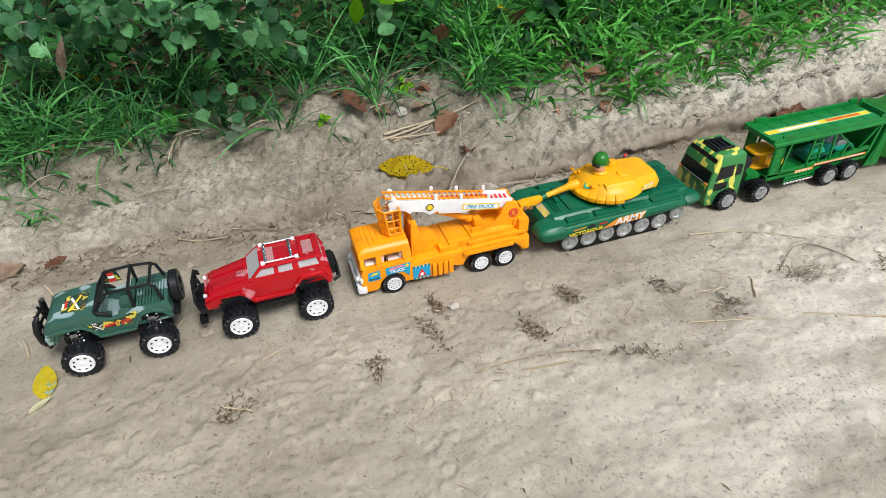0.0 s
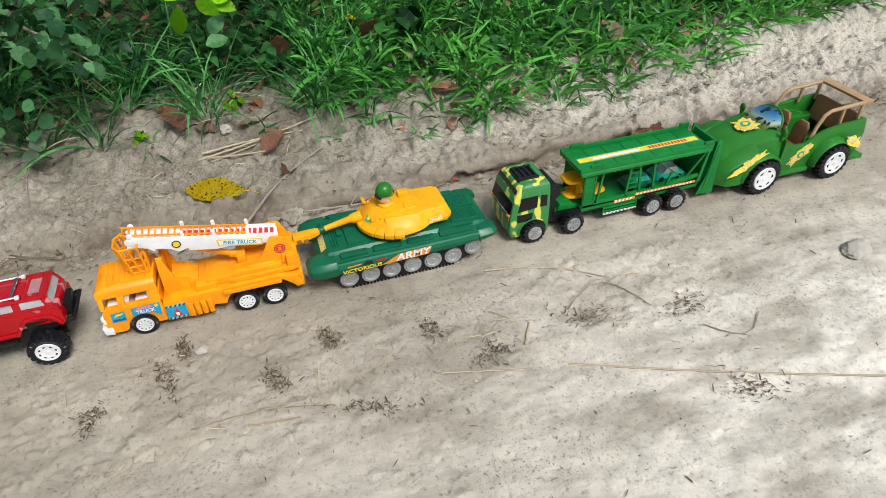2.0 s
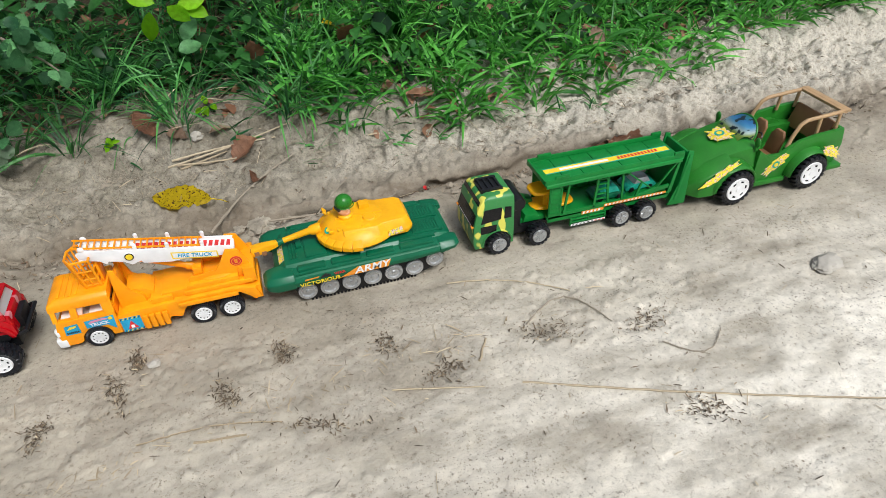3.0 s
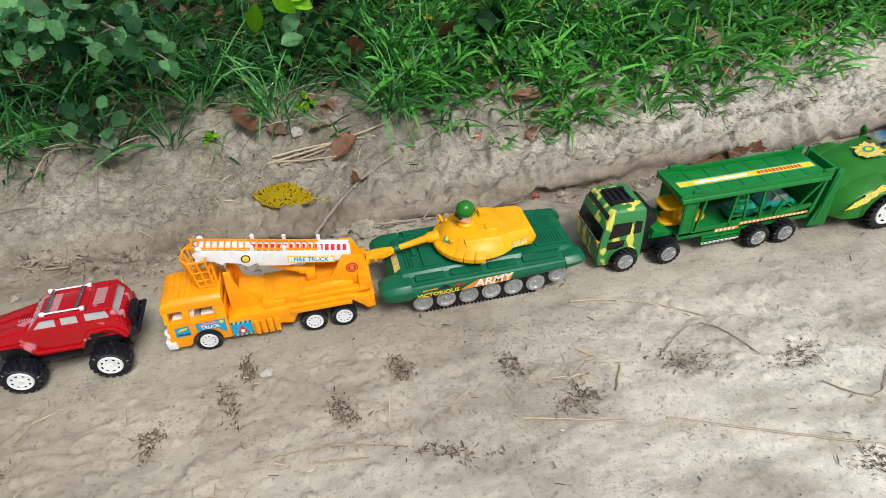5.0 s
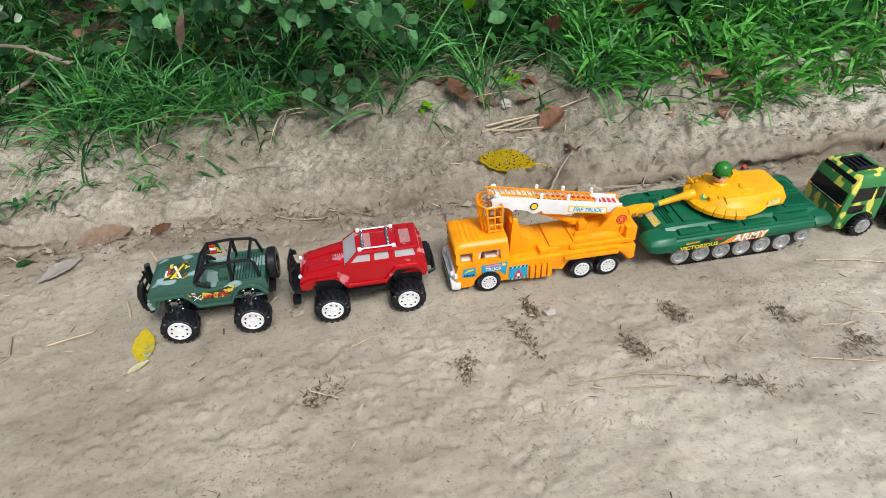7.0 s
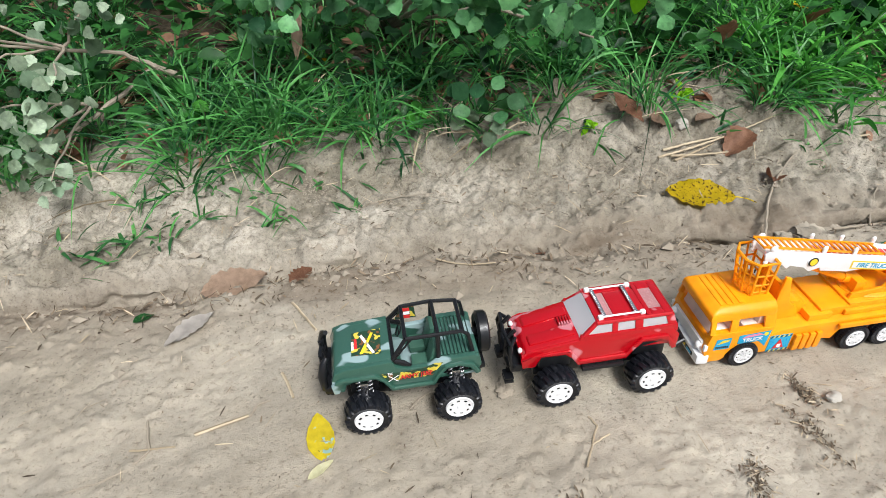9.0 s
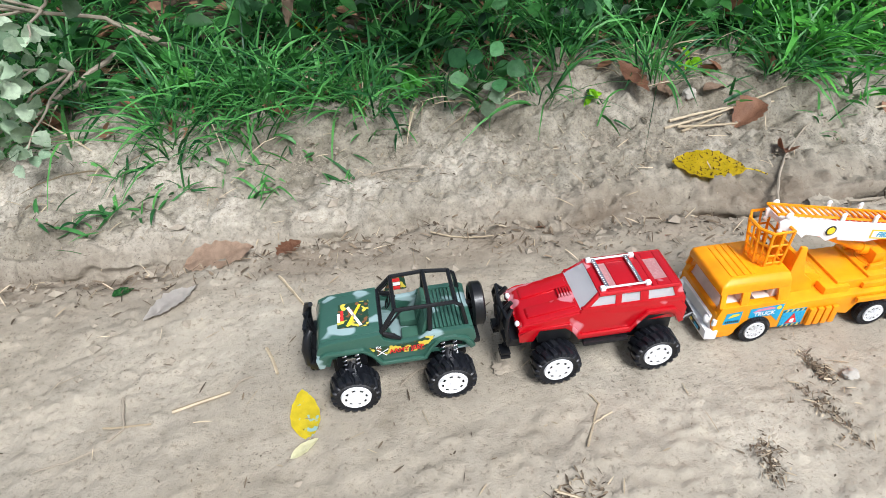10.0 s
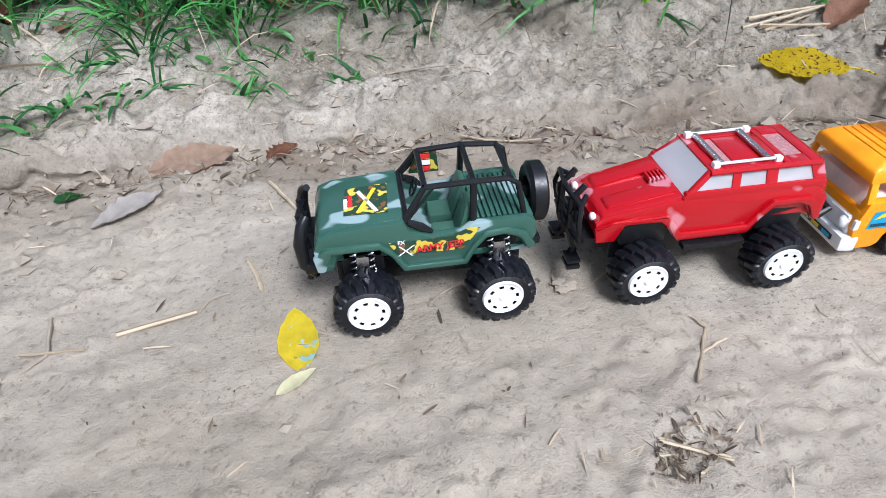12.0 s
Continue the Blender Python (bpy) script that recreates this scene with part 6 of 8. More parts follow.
# ---------------- green open beach car ----------------
def flame_sticker(parent, label, c, u, v, out, disc, seed):
    """A ragged burst of flame tongues in three colours, some with a round emblem."""
    r = random.Random(seed)
    c, u, v, out = Vector(c), Vector(u), Vector(v), Vector(out).normalized()
    base = None
    for layer, (mat, size) in enumerate(((STK_FLAME, 1.0), (STK_YEL, 0.72), (STK_FLAME, 0.55))):
        bm = blank()
        pts = []
        for k in range(22):
            a = 2 * math.pi * k / 22
            f = size * (r.uniform(0.75, 1.15) if k % 2 else r.uniform(0.6, 0.85))
            pts.append(c + u * f * math.cos(a + 0.25 * f) + v * f * math.sin(a + 0.25 * f) + out * 0.0004 * layer)
        hub = [bm.verts.new(c + out * (0.0004 * layer + 0.0005)), bm.verts.new(c - out * 0.001)]
        ring_a, ring_b = [bm.verts.new(p + out * 0.0005) for p in pts], [bm.verts.new(p - out * 0.001) for p in pts]
        for k in range(22):
            q = (k + 1) % 22
            bm.faces.new((hub[0], ring_a[k], ring_a[q]))
            bm.faces.new((hub[1], ring_b[q], ring_b[k]))
            bm.faces.new((ring_a[k], ring_b[k], ring_b[q], ring_a[q]))
        bmesh.ops.recalc_face_normals(bm, faces=bm.faces[:])
        piece = part("flame_sticker" if base is None else "sticker_flame", bm, mat, base or parent, label if base is None else "")
        base = base or piece
    if disc:
        q = out.to_track_quat("Z", "Y").to_matrix().to_4x4()
        q.translation = c + out * 0.0016
        for rad, mat, dz in ((disc, STK_TEAL, 0.0), (disc * 0.55, STK_YEL, 0.0005)):
            bm = blank()
            lathe(bm, [(0.0001, 0.0005), (rad, 0.0005), (rad, 0)], (0, 0, dz), "z", 20)
            part("sticker_disc", bm, mat, base).matrix_basis = q


def beach_car(m):
    t = thing("toy_open_car", "leaf-green rounded open toy car with tan frame", "toy car", m)
    four_wheels(t, (-0.086, 0.089), 0.100, 0.0375, 0.0375, 0.024, WHITE, hub=0.66, lugs=20, slots=6)
    bm = blank()

    def sec(x, half, z0, z1, crown):
        pts = [(x, -half, z0), (x, -half - 0.001, (z0 + z1) / 2), (x, -half + 0.006, z1)]
        k = 5
        for i in range(1, k):
            f = i / k
            pts.append((x, (-half + 0.006) * (1 - 2 * f), z1 + crown * math.sin(math.pi * f)))
        pts += [(x, half - 0.006, z1), (x, half + 0.001, (z0 + z1) / 2), (x, half, z0)]
        return pts
    solid(bm, [sec(*s) for s in ((-0.190, 0.034, 0.036, 0.044, 0.004), (-0.184, 0.046, 0.030, 0.056, 0.008), (-0.160, 0.056, 0.028, 0.074, 0.012), (-0.120, 0.062, 0.028, 0.090, 0.014), (-0.070, 0.067, 0.028, 0.101, 0.014), (-0.034, 0.070, 0.028, 0.105, 0.012))], 0.0)
    # tub walls: doors dip, tail rises
    wall = [(-0.036, 0.026), (-0.036, 0.102), (-0.026, 0.094), (-0.010, 0.084), (0.020, 0.082), (0.036, 0.092), (0.060, 0.104), (0.100, 0.110), (0.160, 0.113), (0.168, 0.080), (0.162, 0.034), (0.150, 0.030)] + arch(0.089, 0.036, 0.044, 0, 0, 180, 10) + [(0.040, 0.022)]
    for s in (-1, 1):
        prism(bm, wall, s * 0.066, s * 0.076, 0.0015)
    box(bm, -0.036, 0.160, -0.070, 0.070, 0.026, 0.040, 0.002)
    box(bm, 0.156, 0.166, -0.070, 0.070, 0.030, 0.112, 0.002)
    for s in (-1, 1):
        box(bm, 0.050, 0.160, s * 0.055 - 0.012, s * 0.055 + 0.012, 0.04, 0.078, 0.002)
        box(bm, -0.040, 0.042, s * 0.076 - 0.006, s * 0.076 + 0.005, 0.020, 0.030, 0.002)
        box(bm, 0.128, 0.176, s * 0.074 - 0.014, s * 0.074 + 0.012, 0.026, 0.036, 0.002)
    body = part("body", bm, BUGGREEN, t, "leaf-green rounded body")

    def fender(cx, r0, r1, front):
        for s in (-1, 1):
            bm = blank()
            rings = []
            for k in range(13):
                a = radians(185 - k * 15.5)
                c, sn = math.cos(a), math.sin(a)
                w = 0.092 + 0.002 * math.sin(radians(k * 15))
                ro, ri = r1 * (1.12 if (front and k < 5) else 1.0), r0
                rings.append([(cx + ri * c, s * w, 0.036 + ri * sn), (cx + (ri + ro) / 2 * c, s * (w + 0.002), 0.036 + (ri + ro) / 2 * sn), (cx + ro * c, s * (w - 0.010), 0.036 + ro * sn), (cx + ro * 0.98 * c, s * 0.055, 0.036 + (ro + 0.004) * sn), (cx + ri * c, s * 0.055, 0.036 + ri * sn)])
            solid(bm, rings, 0.0012)
            part("fender", bm, BUGGREEN, t, "rounded green wheel fender")
    fender(-0.086, 0.042, 0.050, True)
    fender(0.089, 0.042, 0.050, False)
    for s in (-1, 1):
        bm = blank()
        solid(bm, [[(-0.190, s * 0.030, 0.028), (-0.190, s * 0.062, 0.028), (-0.190, s * 0.058, 0.044), (-0.190, s * 0.032, 0.048)], [(-0.165, s * 0.040, 0.026), (-0.165, s * 0.086, 0.026), (-0.165, s * 0.080, 0.060), (-0.165, s * 0.044, 0.070)],
                   [(-0.136, s * 0.044, 0.026), (-0.136, s * 0.092, 0.028), (-0.136, s * 0.085, 0.076), (-0.136, s * 0.050, 0.088)], [(-0.096, s * 0.046, 0.078), (-0.096, s * 0.090, 0.078), (-0.096, s * 0.082, 0.088), (-0.096, s * 0.052, 0.100)]], 0.003)
        part("front_wing", bm, BUGGREEN, t)
        bm = blank()
        ball(bm, (-0.188, s * 0.046, 0.042), 0.006, 0.011, 0.011, 16, 10)
        part("headlight", bm, TAN, t, "tan headlight")
        bm = blank()
        ball(bm, (-0.040, s * 0.066, 0.116), 0.004, 0.008, 0.010, 14, 8)
        tube(bm, [(-0.040, s * 0.066, 0.100), (-0.040, s * 0.066, 0.112)], 0.004)
        part("mirror", bm, BUGGREEN, t, "green wing mirror")
    # domed windscreen with printed picture
    bm = blank()
    n = 16
    rim_pts = [(-0.034 + 0.026 * (1 - math.cos(math.pi * k / n)) * 0.5 * 0 + 0.018 * math.sin(math.pi * k / n), -0.044 * math.cos(math.pi * k / n), 0.108 + 0.032 * math.sin(math.pi * k / n)) for k in range(n + 1)]
    tube(bm, rim_pts, 0.0022, 8)
    ws = part("windscreen", bm, BUGGREEN, t, "rounded windscreen with printed jungle picture")
    bm = blank()
    a = [Vector(p) for p in rim_pts]
    c = [Vector((-0.062, 0, 0.118))]
    rows = [[q + (Vector((-0.064, q.y * 0.8, 0.110)) - q) * f + Vector((0, 0, 0.010 * math.sin(math.pi * f))) for q in a] for f in (0, 0.33, 0.66, 1.0)]
    vs = [[bm.verts.new(p) for p in r] for r in rows]
    for r0, r1 in zip(vs, vs[1:]):
        for i in range(n):
            bm.faces.new((r0[i], r0[i + 1], r1[i + 1], r1[i]))
    bmesh.ops.solidify(bm, geom=bm.faces[:], thickness=0.0008)
    part("picture", bm, STK_JUNGLE, ws, "jungle picture behind the screen")
    for y in (-0.028, 0.028):
        bm = blank()
        box(bm, 0.000, 0.036, y - 0.019, y + 0.019, 0.040, 0.062, 0.004)
        solid(bm, [[(0.030, y - 0.019, 0.055), (0.038, y - 0.019, 0.055), (0.038, y + 0.019, 0.055), (0.030, y + 0.019, 0.055)], [(0.040, y - 0.019, 0.098), (0.047, y - 0.019, 0.098), (0.047, y + 0.019, 0.098), (0.040, y + 0.019, 0.098)],
                   [(0.043, y - 0.011, 0.110), (0.050, y - 0.011, 0.110), (0.050, y + 0.011, 0.110), (0.043, y + 0.011, 0.110)]], 0.003)
        part("seat", bm, BROWNP, t, "tan plastic seat")
    bm = blank()
    solid(bm, [[(0.135, -0.055, 0.070), (0.142, -0.055, 0.070), (0.142, 0.055, 0.070), (0.135, 0.055, 0.070)], [(0.150, -0.055, 0.120), (0.156, -0.055, 0.120), (0.156, 0.055, 0.120), (0.150, 0.055, 0.120)]], 0.004)
    part("rear_seat", bm, BROWNP, t, "brown rear seat back")
    bm = blank()
    lathe(bm, [(0.011, 0), (0.0125, 0.0015), (0.011, 0.003), (0.0095, 0.0015), (0.011, 0)], (0, 0, 0), "x", 18)
    tube(bm, [(0.001, -0.011, 0), (0.001, 0.011, 0)], 0.0012, 6)
    sw = part("steering_wheel", bm, BLACK, t)
    sw.matrix_basis = pose(-0.010, -0.026, 0.104, 0, 35, 0)
    # tan cage
    bm = blank()
    r = 0.0042
    for s in (-1, 1):
        y = s * 0.062
        tube(bm, [(0.040, y, 0.088), (0.046, y, 0.112), (0.058, y * 0.98, 0.134), (0.072, y * 0.97, 0.141), (0.160, y * 0.97, 0.146)], r, 10)
        for x in (0.104, 0.150):
            tube(bm, [(x, y, 0.106), (x, y * 0.97, 0.144)], r * 0.85, 8)
    tube(bm, [(0.160, -0.064, 0.146), (0.160, 0.064, 0.146)], r, 10)
    box(bm, 0.150, 0.172, -0.064, 0.064, 0.1435, 0.1495, 0.002)
    part("frame", bm, TAN, t, "tan tubular frame over the rear")
    # stickers
    for label, c, u, v, out, disc, seed in (("flame-patterned bonnet sticker", (-0.086, -0.004, 0.1155), (0.026, 0, 0.0055), (0, 0.030, 0), (-0.2, 0, 1), 0.010, 3),
                                            ("flame-patterned wing sticker", (-0.130, -0.0905, 0.0735), (0.046, 0.003, 0.024), (-0.003, 0.003, 0.007), (0, -1, 0.5), 0, 5),
                                            ("flame-patterned door sticker", (0.012, -0.0766, 0.062), (0.030, 0, 0.026), (-0.009, 0, 0.011), (0, -1, 0), 0.008, 7),
                                            ("flame-patterned fender sticker", (0.128, -0.0925, 0.076), (0.026, 0.0, -0.012), (0.006, 0.004, 0.012), (0, -1, 0.3), 0, 9)):
        flame_sticker(t, label, c, u, v, out, disc, seed)
    return t


beach_car(pose(1.408, 0.850, 0) @ Matrix.Diagonal((1, 0.925, 1, 1)))


# ---------------- grass and undergrowth ----------------
rng = np.random.RandomState(11)
EDGE_X = np.array([-4, -1.4, -1.0, -0.75, -0.57, -0.45, -0.27, 0.0, 0.24, 0.42, 0.60, 0.74, 0.90, 1.07, 1.5, 1.9, 2.27, 3.0, 5.0])
EDGE_Y = np.array([1.5, 1.40, 1.36, 1.34, 1.34, 1.35, 1.38, 1.37, 1.37, 1.36, 1.33, 1.24, 1.27, 1.28, 1.32, 1.37, 1.45, 1.60, 1.9])


def edge_y(x):
    return np.interp(x, EDGE_X, EDGE_Y)


def strips(base, azim, length, width, rise, droop, twist, shape, levels=5):
    """Bent blades as ribbons with a fold. rise: how steeply they start; droop: how far the tip sinks."""
    n = len(base)
    t = np.linspace(0, 1, levels)[None, :]
    L_ = length[:, None]
    hor = L_ * (np.cos(rise)[:, None] * t + 0.35 * droop[:, None] * t ** 2)
    ver = L_ * (np.sin(rise)[:, None] * t - droop[:, None] * t ** 2)
    dx, dy = np.cos(azim)[:, None], np.sin(azim)[:, None]
    px, py, pz = base[:, 0:1] + dx * hor, base[:, 1:2] + dy * hor, base[:, 2:3] + ver
    w = width[:, None] * np.interp(t, np.linspace(0, 1, len(shape)), shape) * 0.5
    sx, sy, sz = -dy * np.cos(twist)[:, None], dx * np.cos(twist)[:, None], np.sin(twist)[:, None]
    lift = w * 0.35
    V = np.stack([np.stack([px + sx * w, py + sy * w, pz + sz * w + lift], -1), np.stack([px, py, pz], -1), np.stack([px - sx * w, py - sy * w, pz - sz * w + lift], -1)], 2)
    k = np.arange(levels - 1)
    one = np.concatenate([np.stack([3 * k + c, 3 * k + c + 1, 3 * k + c + 4, 3 * k + c + 3], -1) for c in (0, 1)])
    F = (one[None] + (np.arange(n) * levels * 3)[:, None, None]).reshape(-1, 4)
    return V.reshape(-1, 3), F


BLADE = (0.65, 1.0, 0.9, 0.62, 0.04)
OVATE = (0.08, 0.85, 1.0, 0.66, 0.05)


def scatter(n, x0, x1, depth, power=1.3, overlap=0.0):
    x = rng.uniform(x0, x1, n)
    y = edge_y(x) - overlap + np.clip(0.03 * rng.randn(n), -0.022, 0.1) + depth * rng.rand(n) ** power
    return x, y


def tufts(n, x0, x1, depth, per, spread, power=1.3, overlap=0.0):
    cx, cy = scatter(n, x0, x1, depth, power, overlap)
    k = rng.randint(per[0], per[1], n)
    own = np.repeat(np.arange(n), k)
    m = len(own)
    a = rng.uniform(0, 2 * np.pi, m)
    r = spread * np.sqrt(rng.rand(m))
    x, y = cx[own] + r * np.cos(a), cy[own] + r * np.sin(a)
    return np.stack([x, y, height(x, y) - 0.004], -1), a + 0.5 * rng.randn(m), rng.rand(n)[own]


# long narrow tussocks under the shrubs
b1, az, own = tufts(250, -1.7, 0.66, 0.80, (14, 32), 0.026, 1.3, 0.01)
b1b, az2, own2 = tufts(15, -0.64, -0.26, 0.10, (22, 40), 0.032, 1.0, 0.01)
b1, az, own = np.concatenate([b1, b1b]), np.concatenate([az, az2]), np.concatenate([own, own2])
m = len(b1)
V, F = strips(b1, az, (0.09 + 0.13 * rng.rand(m)) * (0.75 + 0.5 * own), 0.0030 + 0.0042 * rng.rand(m), 0.65 + 0.7 * rng.rand(m), 0.15 + 0.65 * rng.rand(m), 0.6 * rng.randn(m), BLADE, 6)
tagged(new("grass", raw_mesh("grass", V, F, GRASS_A)), "long narrow dark-green grass tussocks along the bank", "grass", kind="stuff")

# short broad bright grass
b2, az, own = tufts(860, 0.54, 3.6, 0.95, (10, 22), 0.035, 1.35, 0.0)
m = len(b2)
b2[:, 2] += 0.055 * rng.rand(m) ** 1.5
V, F = strips(b2, az, 0.045 + 0.075 * rng.rand(m), 0.006 + 0.006 * rng.rand(m), 0.25 + 0.95 * rng.rand(m), 0.1 + 0.5 * rng.rand(m), 0.7 * rng.randn(m), BLADE)
tagged(new("broad_grass", raw_mesh("broad_grass", V, F, GRASS_B)), "short broad-bladed bright green grass on the bank", "grass", kind="stuff")

# dead straw-coloured blades among the green
b4, az, own = tufts(190, -1.5, 2.4, 0.45, (2, 6), 0.03, 1.2, 0.02)
m = len(b4)
V, F = strips(b4, az, 0.06 + 0.10 * rng.rand(m), 0.002 + 0.003 * rng.rand(m), 0.1 + 0.8 * rng.rand(m), 0.1 + 0.7 * rng.rand(m), 0.6 * rng.randn(m), BLADE)
tagged(new("dead_grass", raw_mesh("dead_grass", V, F, STRAW)), "dry straw-coloured blades among the grass", "grass", kind="stuff")

# tall stalks among it
b3, az, own = tufts(170, 0.42, 3.4, 0.8, (4, 10), 0.03, 1.0, -0.05)
m = len(b3)
V, F = strips(b3, az, 0.12 + 0.14 * rng.rand(m), 0.004 + 0.004 * rng.rand(m), 0.9 + 0.5 * rng.rand(m), 0.1 + 0.45 * rng.rand(m), 0.6 * rng.randn(m), BLADE, 6)
tagged(new("tall_grass", raw_mesh("tall_grass", V, F, GRASS_B)), "tall thin bright green grass stalks", "grass", kind="stuff")

# stray sprigs on the bare bank
sp = np.array([(-0.71, 1.19), (-0.66, 1.17), (-0.74, 1.14), (-0.62, 1.22), (-0.50, 1.17), (-0.47, 1.20), (-0.35, 1.20), (0.55, 1.22), (0.62, 1.24), (0.85, 1.20), (1.05, 1.22), (1.18, 1.24), (1.25, 1.22), (0.74, 1.20), (0.14, 1.30), (0.38, 1.29), (-0.80, 1.16), (-0.55, 1.27), (-0.60, 1.29), (-0.42, 1.29), (-0.30, 1.32), (-0.66, 1.28), (-0.72, 1.26), (-0.24, 1.33), (-0.48, 1.26)])
own = np.repeat(np.arange(len(sp)), 9)
m = len(own)
q = sp[own] + 0.016 * rng.randn(m, 2)
V, F = strips(np.stack([q[:, 0], q[:, 1], height(q[:, 0], q[:, 1]) - 0.002], -1), rng.uniform(0, 6.28, m), 0.025 + 0.055 * rng.rand(m), 0.0035 + 0.004 * rng.rand(m), 0.2 + 1.0 * rng.rand(m), 0.1 + 0.5 * rng.rand(m), 0.6 * rng.randn(m), BLADE)
tagged(new("grass_sprigs", raw_mesh("grass_sprigs", V, F, GRASS_A)), "sparse green grass sprigs on the bare clay bank", "grass", kind="stuff")

# low leafy undergrowth behind, thicker under the shrubs; its dark green includes their shade
n = 13000
x = np.concatenate([rng.uniform(-2.4, 0.5, 7000), rng.uniform(0.3, 4.0, n - 7000)])
y = edge_y(x) + 0.10 + 1.6 * rng.rand(n) ** 1.25
hz = rng.rand(n) ** 1.4 * np.clip((y - edge_y(x)) * 0.7, 0.02, 0.42)
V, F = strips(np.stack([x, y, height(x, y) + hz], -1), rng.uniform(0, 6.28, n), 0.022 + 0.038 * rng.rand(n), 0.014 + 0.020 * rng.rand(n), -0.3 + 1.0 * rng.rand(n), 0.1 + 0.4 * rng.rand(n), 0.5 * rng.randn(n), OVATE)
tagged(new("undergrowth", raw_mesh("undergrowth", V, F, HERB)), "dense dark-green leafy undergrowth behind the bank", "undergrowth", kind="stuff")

# dead leaves lying in the shade under the plants
n = 1300
x, y = scatter(n, -1.6, 3.2, 0.7, 1.2, -0.02)
V, F = strips(np.stack([x, y, height(x, y) + 0.004 + 0.01 * rng.rand(n)], -1), rng.uniform(0, 6.28, n), 0.02 + 0.05 * rng.rand(n), 0.012 + 0.022 * rng.rand(n), 0.3 * rng.randn(n), 0.2 * rng.rand(n), 0.5 * rng.randn(n), OVATE)
tagged(new("leaf_litter", raw_mesh("leaf_litter", V, F, BROWN)), "dry brown leaf litter under the plants", "leaf litter", kind="stuff")


# ---------------- shrubs ----------------
def leaf_mesh(name, material, length, width, seed, teeth=0.06, fold=0.25, curl=0.25, widest=0.42, rows=9, rumple=0.0):
    """A leaf with a folded midrib, curled tip and uneven toothed rim; its stalk end at the origin, tip along +x."""
    r = random.Random(seed)
    bm = blank()
    cols = []
    for i in range(rows + 1):
        f = i / rows
        if f < widest:
            w = math.sin(math.pi / 2 * (f / widest)) ** 0.75
        else:
            w = math.cos(math.pi / 2 * ((f - widest) / (1 - widest))) ** 0.8
        jag = 1 + teeth * (1 if i % 2 else -1) + r.uniform(-teeth, teeth) * 0.6
        hw = max(0.012, w * jag) * width / 2
        sag = -curl * length * f * f
        row = []
        for c in (-1, -0.5, 0, 0.5, 1):
            y = c * hw
            z = sag + abs(c) ** 1.3 * fold * hw + r.uniform(-1, 1) * 0.012 * length * abs(c)
            z += rumple * length * (noise.noise((f * 3.1 + seed, c * 1.7, 0.3)) + 0.5 * noise.noise((f * 7.3, c * 4.1 + seed, 1.3)))
            row.append(bm.verts.new((f * length, y, z)))
        cols.append(row)
    for a, b in zip(cols, cols[1:]):
        for k in range(4):
            bm.faces.new((a[k], b[k], b[k + 1], a[k + 1]))
    bmesh.ops.solidify(bm, geom=bm.faces[:], thickness=0.0004)
    return mesh_of(name, bm, material, 75)


def leaf_pose(p, r, face=(0, -0.55, 0.75), wild=0.55, droop=0.3):
    n = (Vector(face) + Vector((r.gauss(0, wild), r.gauss(0, wild), r.gauss(0, wild * 0.6)))).normalized()
    d = Vector((r.gauss(0, 1), r.gauss(-0.35, 1), r.gauss(-droop, 0.5)))
    d = (d - n * d.dot(n)).normalized()
    s = n.cross(d)
    m = Matrix((d, s, n)).transposed().to_4x4()
    m.translation = Vector(p)
    return m


def hang_leaves(parent, meshes, spots, r, size=(0.7, 1.15), **kw):
    for p in spots:
        ob = new("leaf", r.choice(meshes))
        ob.parent = parent
        k = r.uniform(*size)
        ob.matrix_basis = leaf_pose(p, r, **kw) @ Matrix.Diagonal((k, k, k, 1))


def branch(parent, pts, r0, r1, name="branch", material=None):
    pts = [Vector(p) for p in pts]
    path = []
    for a, b in zip(pts, pts[1:]):
        for k in range(4):
            path.append(a.lerp(b, k / 4) + Vector((random.uniform(-1, 1), random.uniform(-1, 1), random.uniform(-1, 1))) * 0.003)
    path.append(pts[-1])
    n = len(path)
    bm = blank()
    tube(bm, path, [r0 + (r1 - r0) * i / (n - 1) for i in range(n)], 7)
    return part(name, bm, material or BARK, parent)


def cloud(c, rad, n, r):
    return [(c[0] + r.gauss(0, rad * 0.6), c[1] + r.gauss(0, rad * 0.6), c[2] + r.gauss(0, rad * 0.42)) for _ in range(n)]


R1 = random.Random(5)
SH = [leaf_mesh("shrub_leaf", SHRUB, 0.042, 0.038, k, 0.09, 0.18, 0.22) for k in range(4)]
PL = [leaf_mesh("pale_leaf", PALE, 0.040, 0.036, 20 + k, 0.10, 0.2, 0.25) for k in range(4)]
shrub = thing("shrub", "round-leaved green shrub overhanging the bank", "shrub", pose(0, 0, 0))
groups = [((0.095, 1.280, 0.268), 0.022, 6), ((0.04, 1.31, 0.305), 0.05, 22), ((-0.04, 1.305, 0.335), 0.06, 26), ((-0.12, 1.31, 0.345), 0.06, 26), ((-0.22, 1.42, 0.355), 0.08, 26), ((-0.34, 1.50, 0.335), 0.08, 26), ((-0.46, 1.50, 0.325), 0.07, 22), ((-0.08, 1.46, 0.37), 0.11, 34), ((-0.27, 1.62, 0.40), 0.12, 34), ((0.05, 1.55, 0.40), 0.10, 24)]
root = Vector((-0.22, 1.80, ground_z(-0.22, 1.80)))
for c, rad, n in groups:
    tip = Vector(c)
    mid = root.lerp(tip, 0.55) + Vector((0, 0, 0.05))
    branch(shrub, [root, mid, tip], 0.006, 0.0018)
    hang_leaves(shrub, SH, cloud(c, rad, int(n * 1.15), R1), R1, (0.55, 1.0))
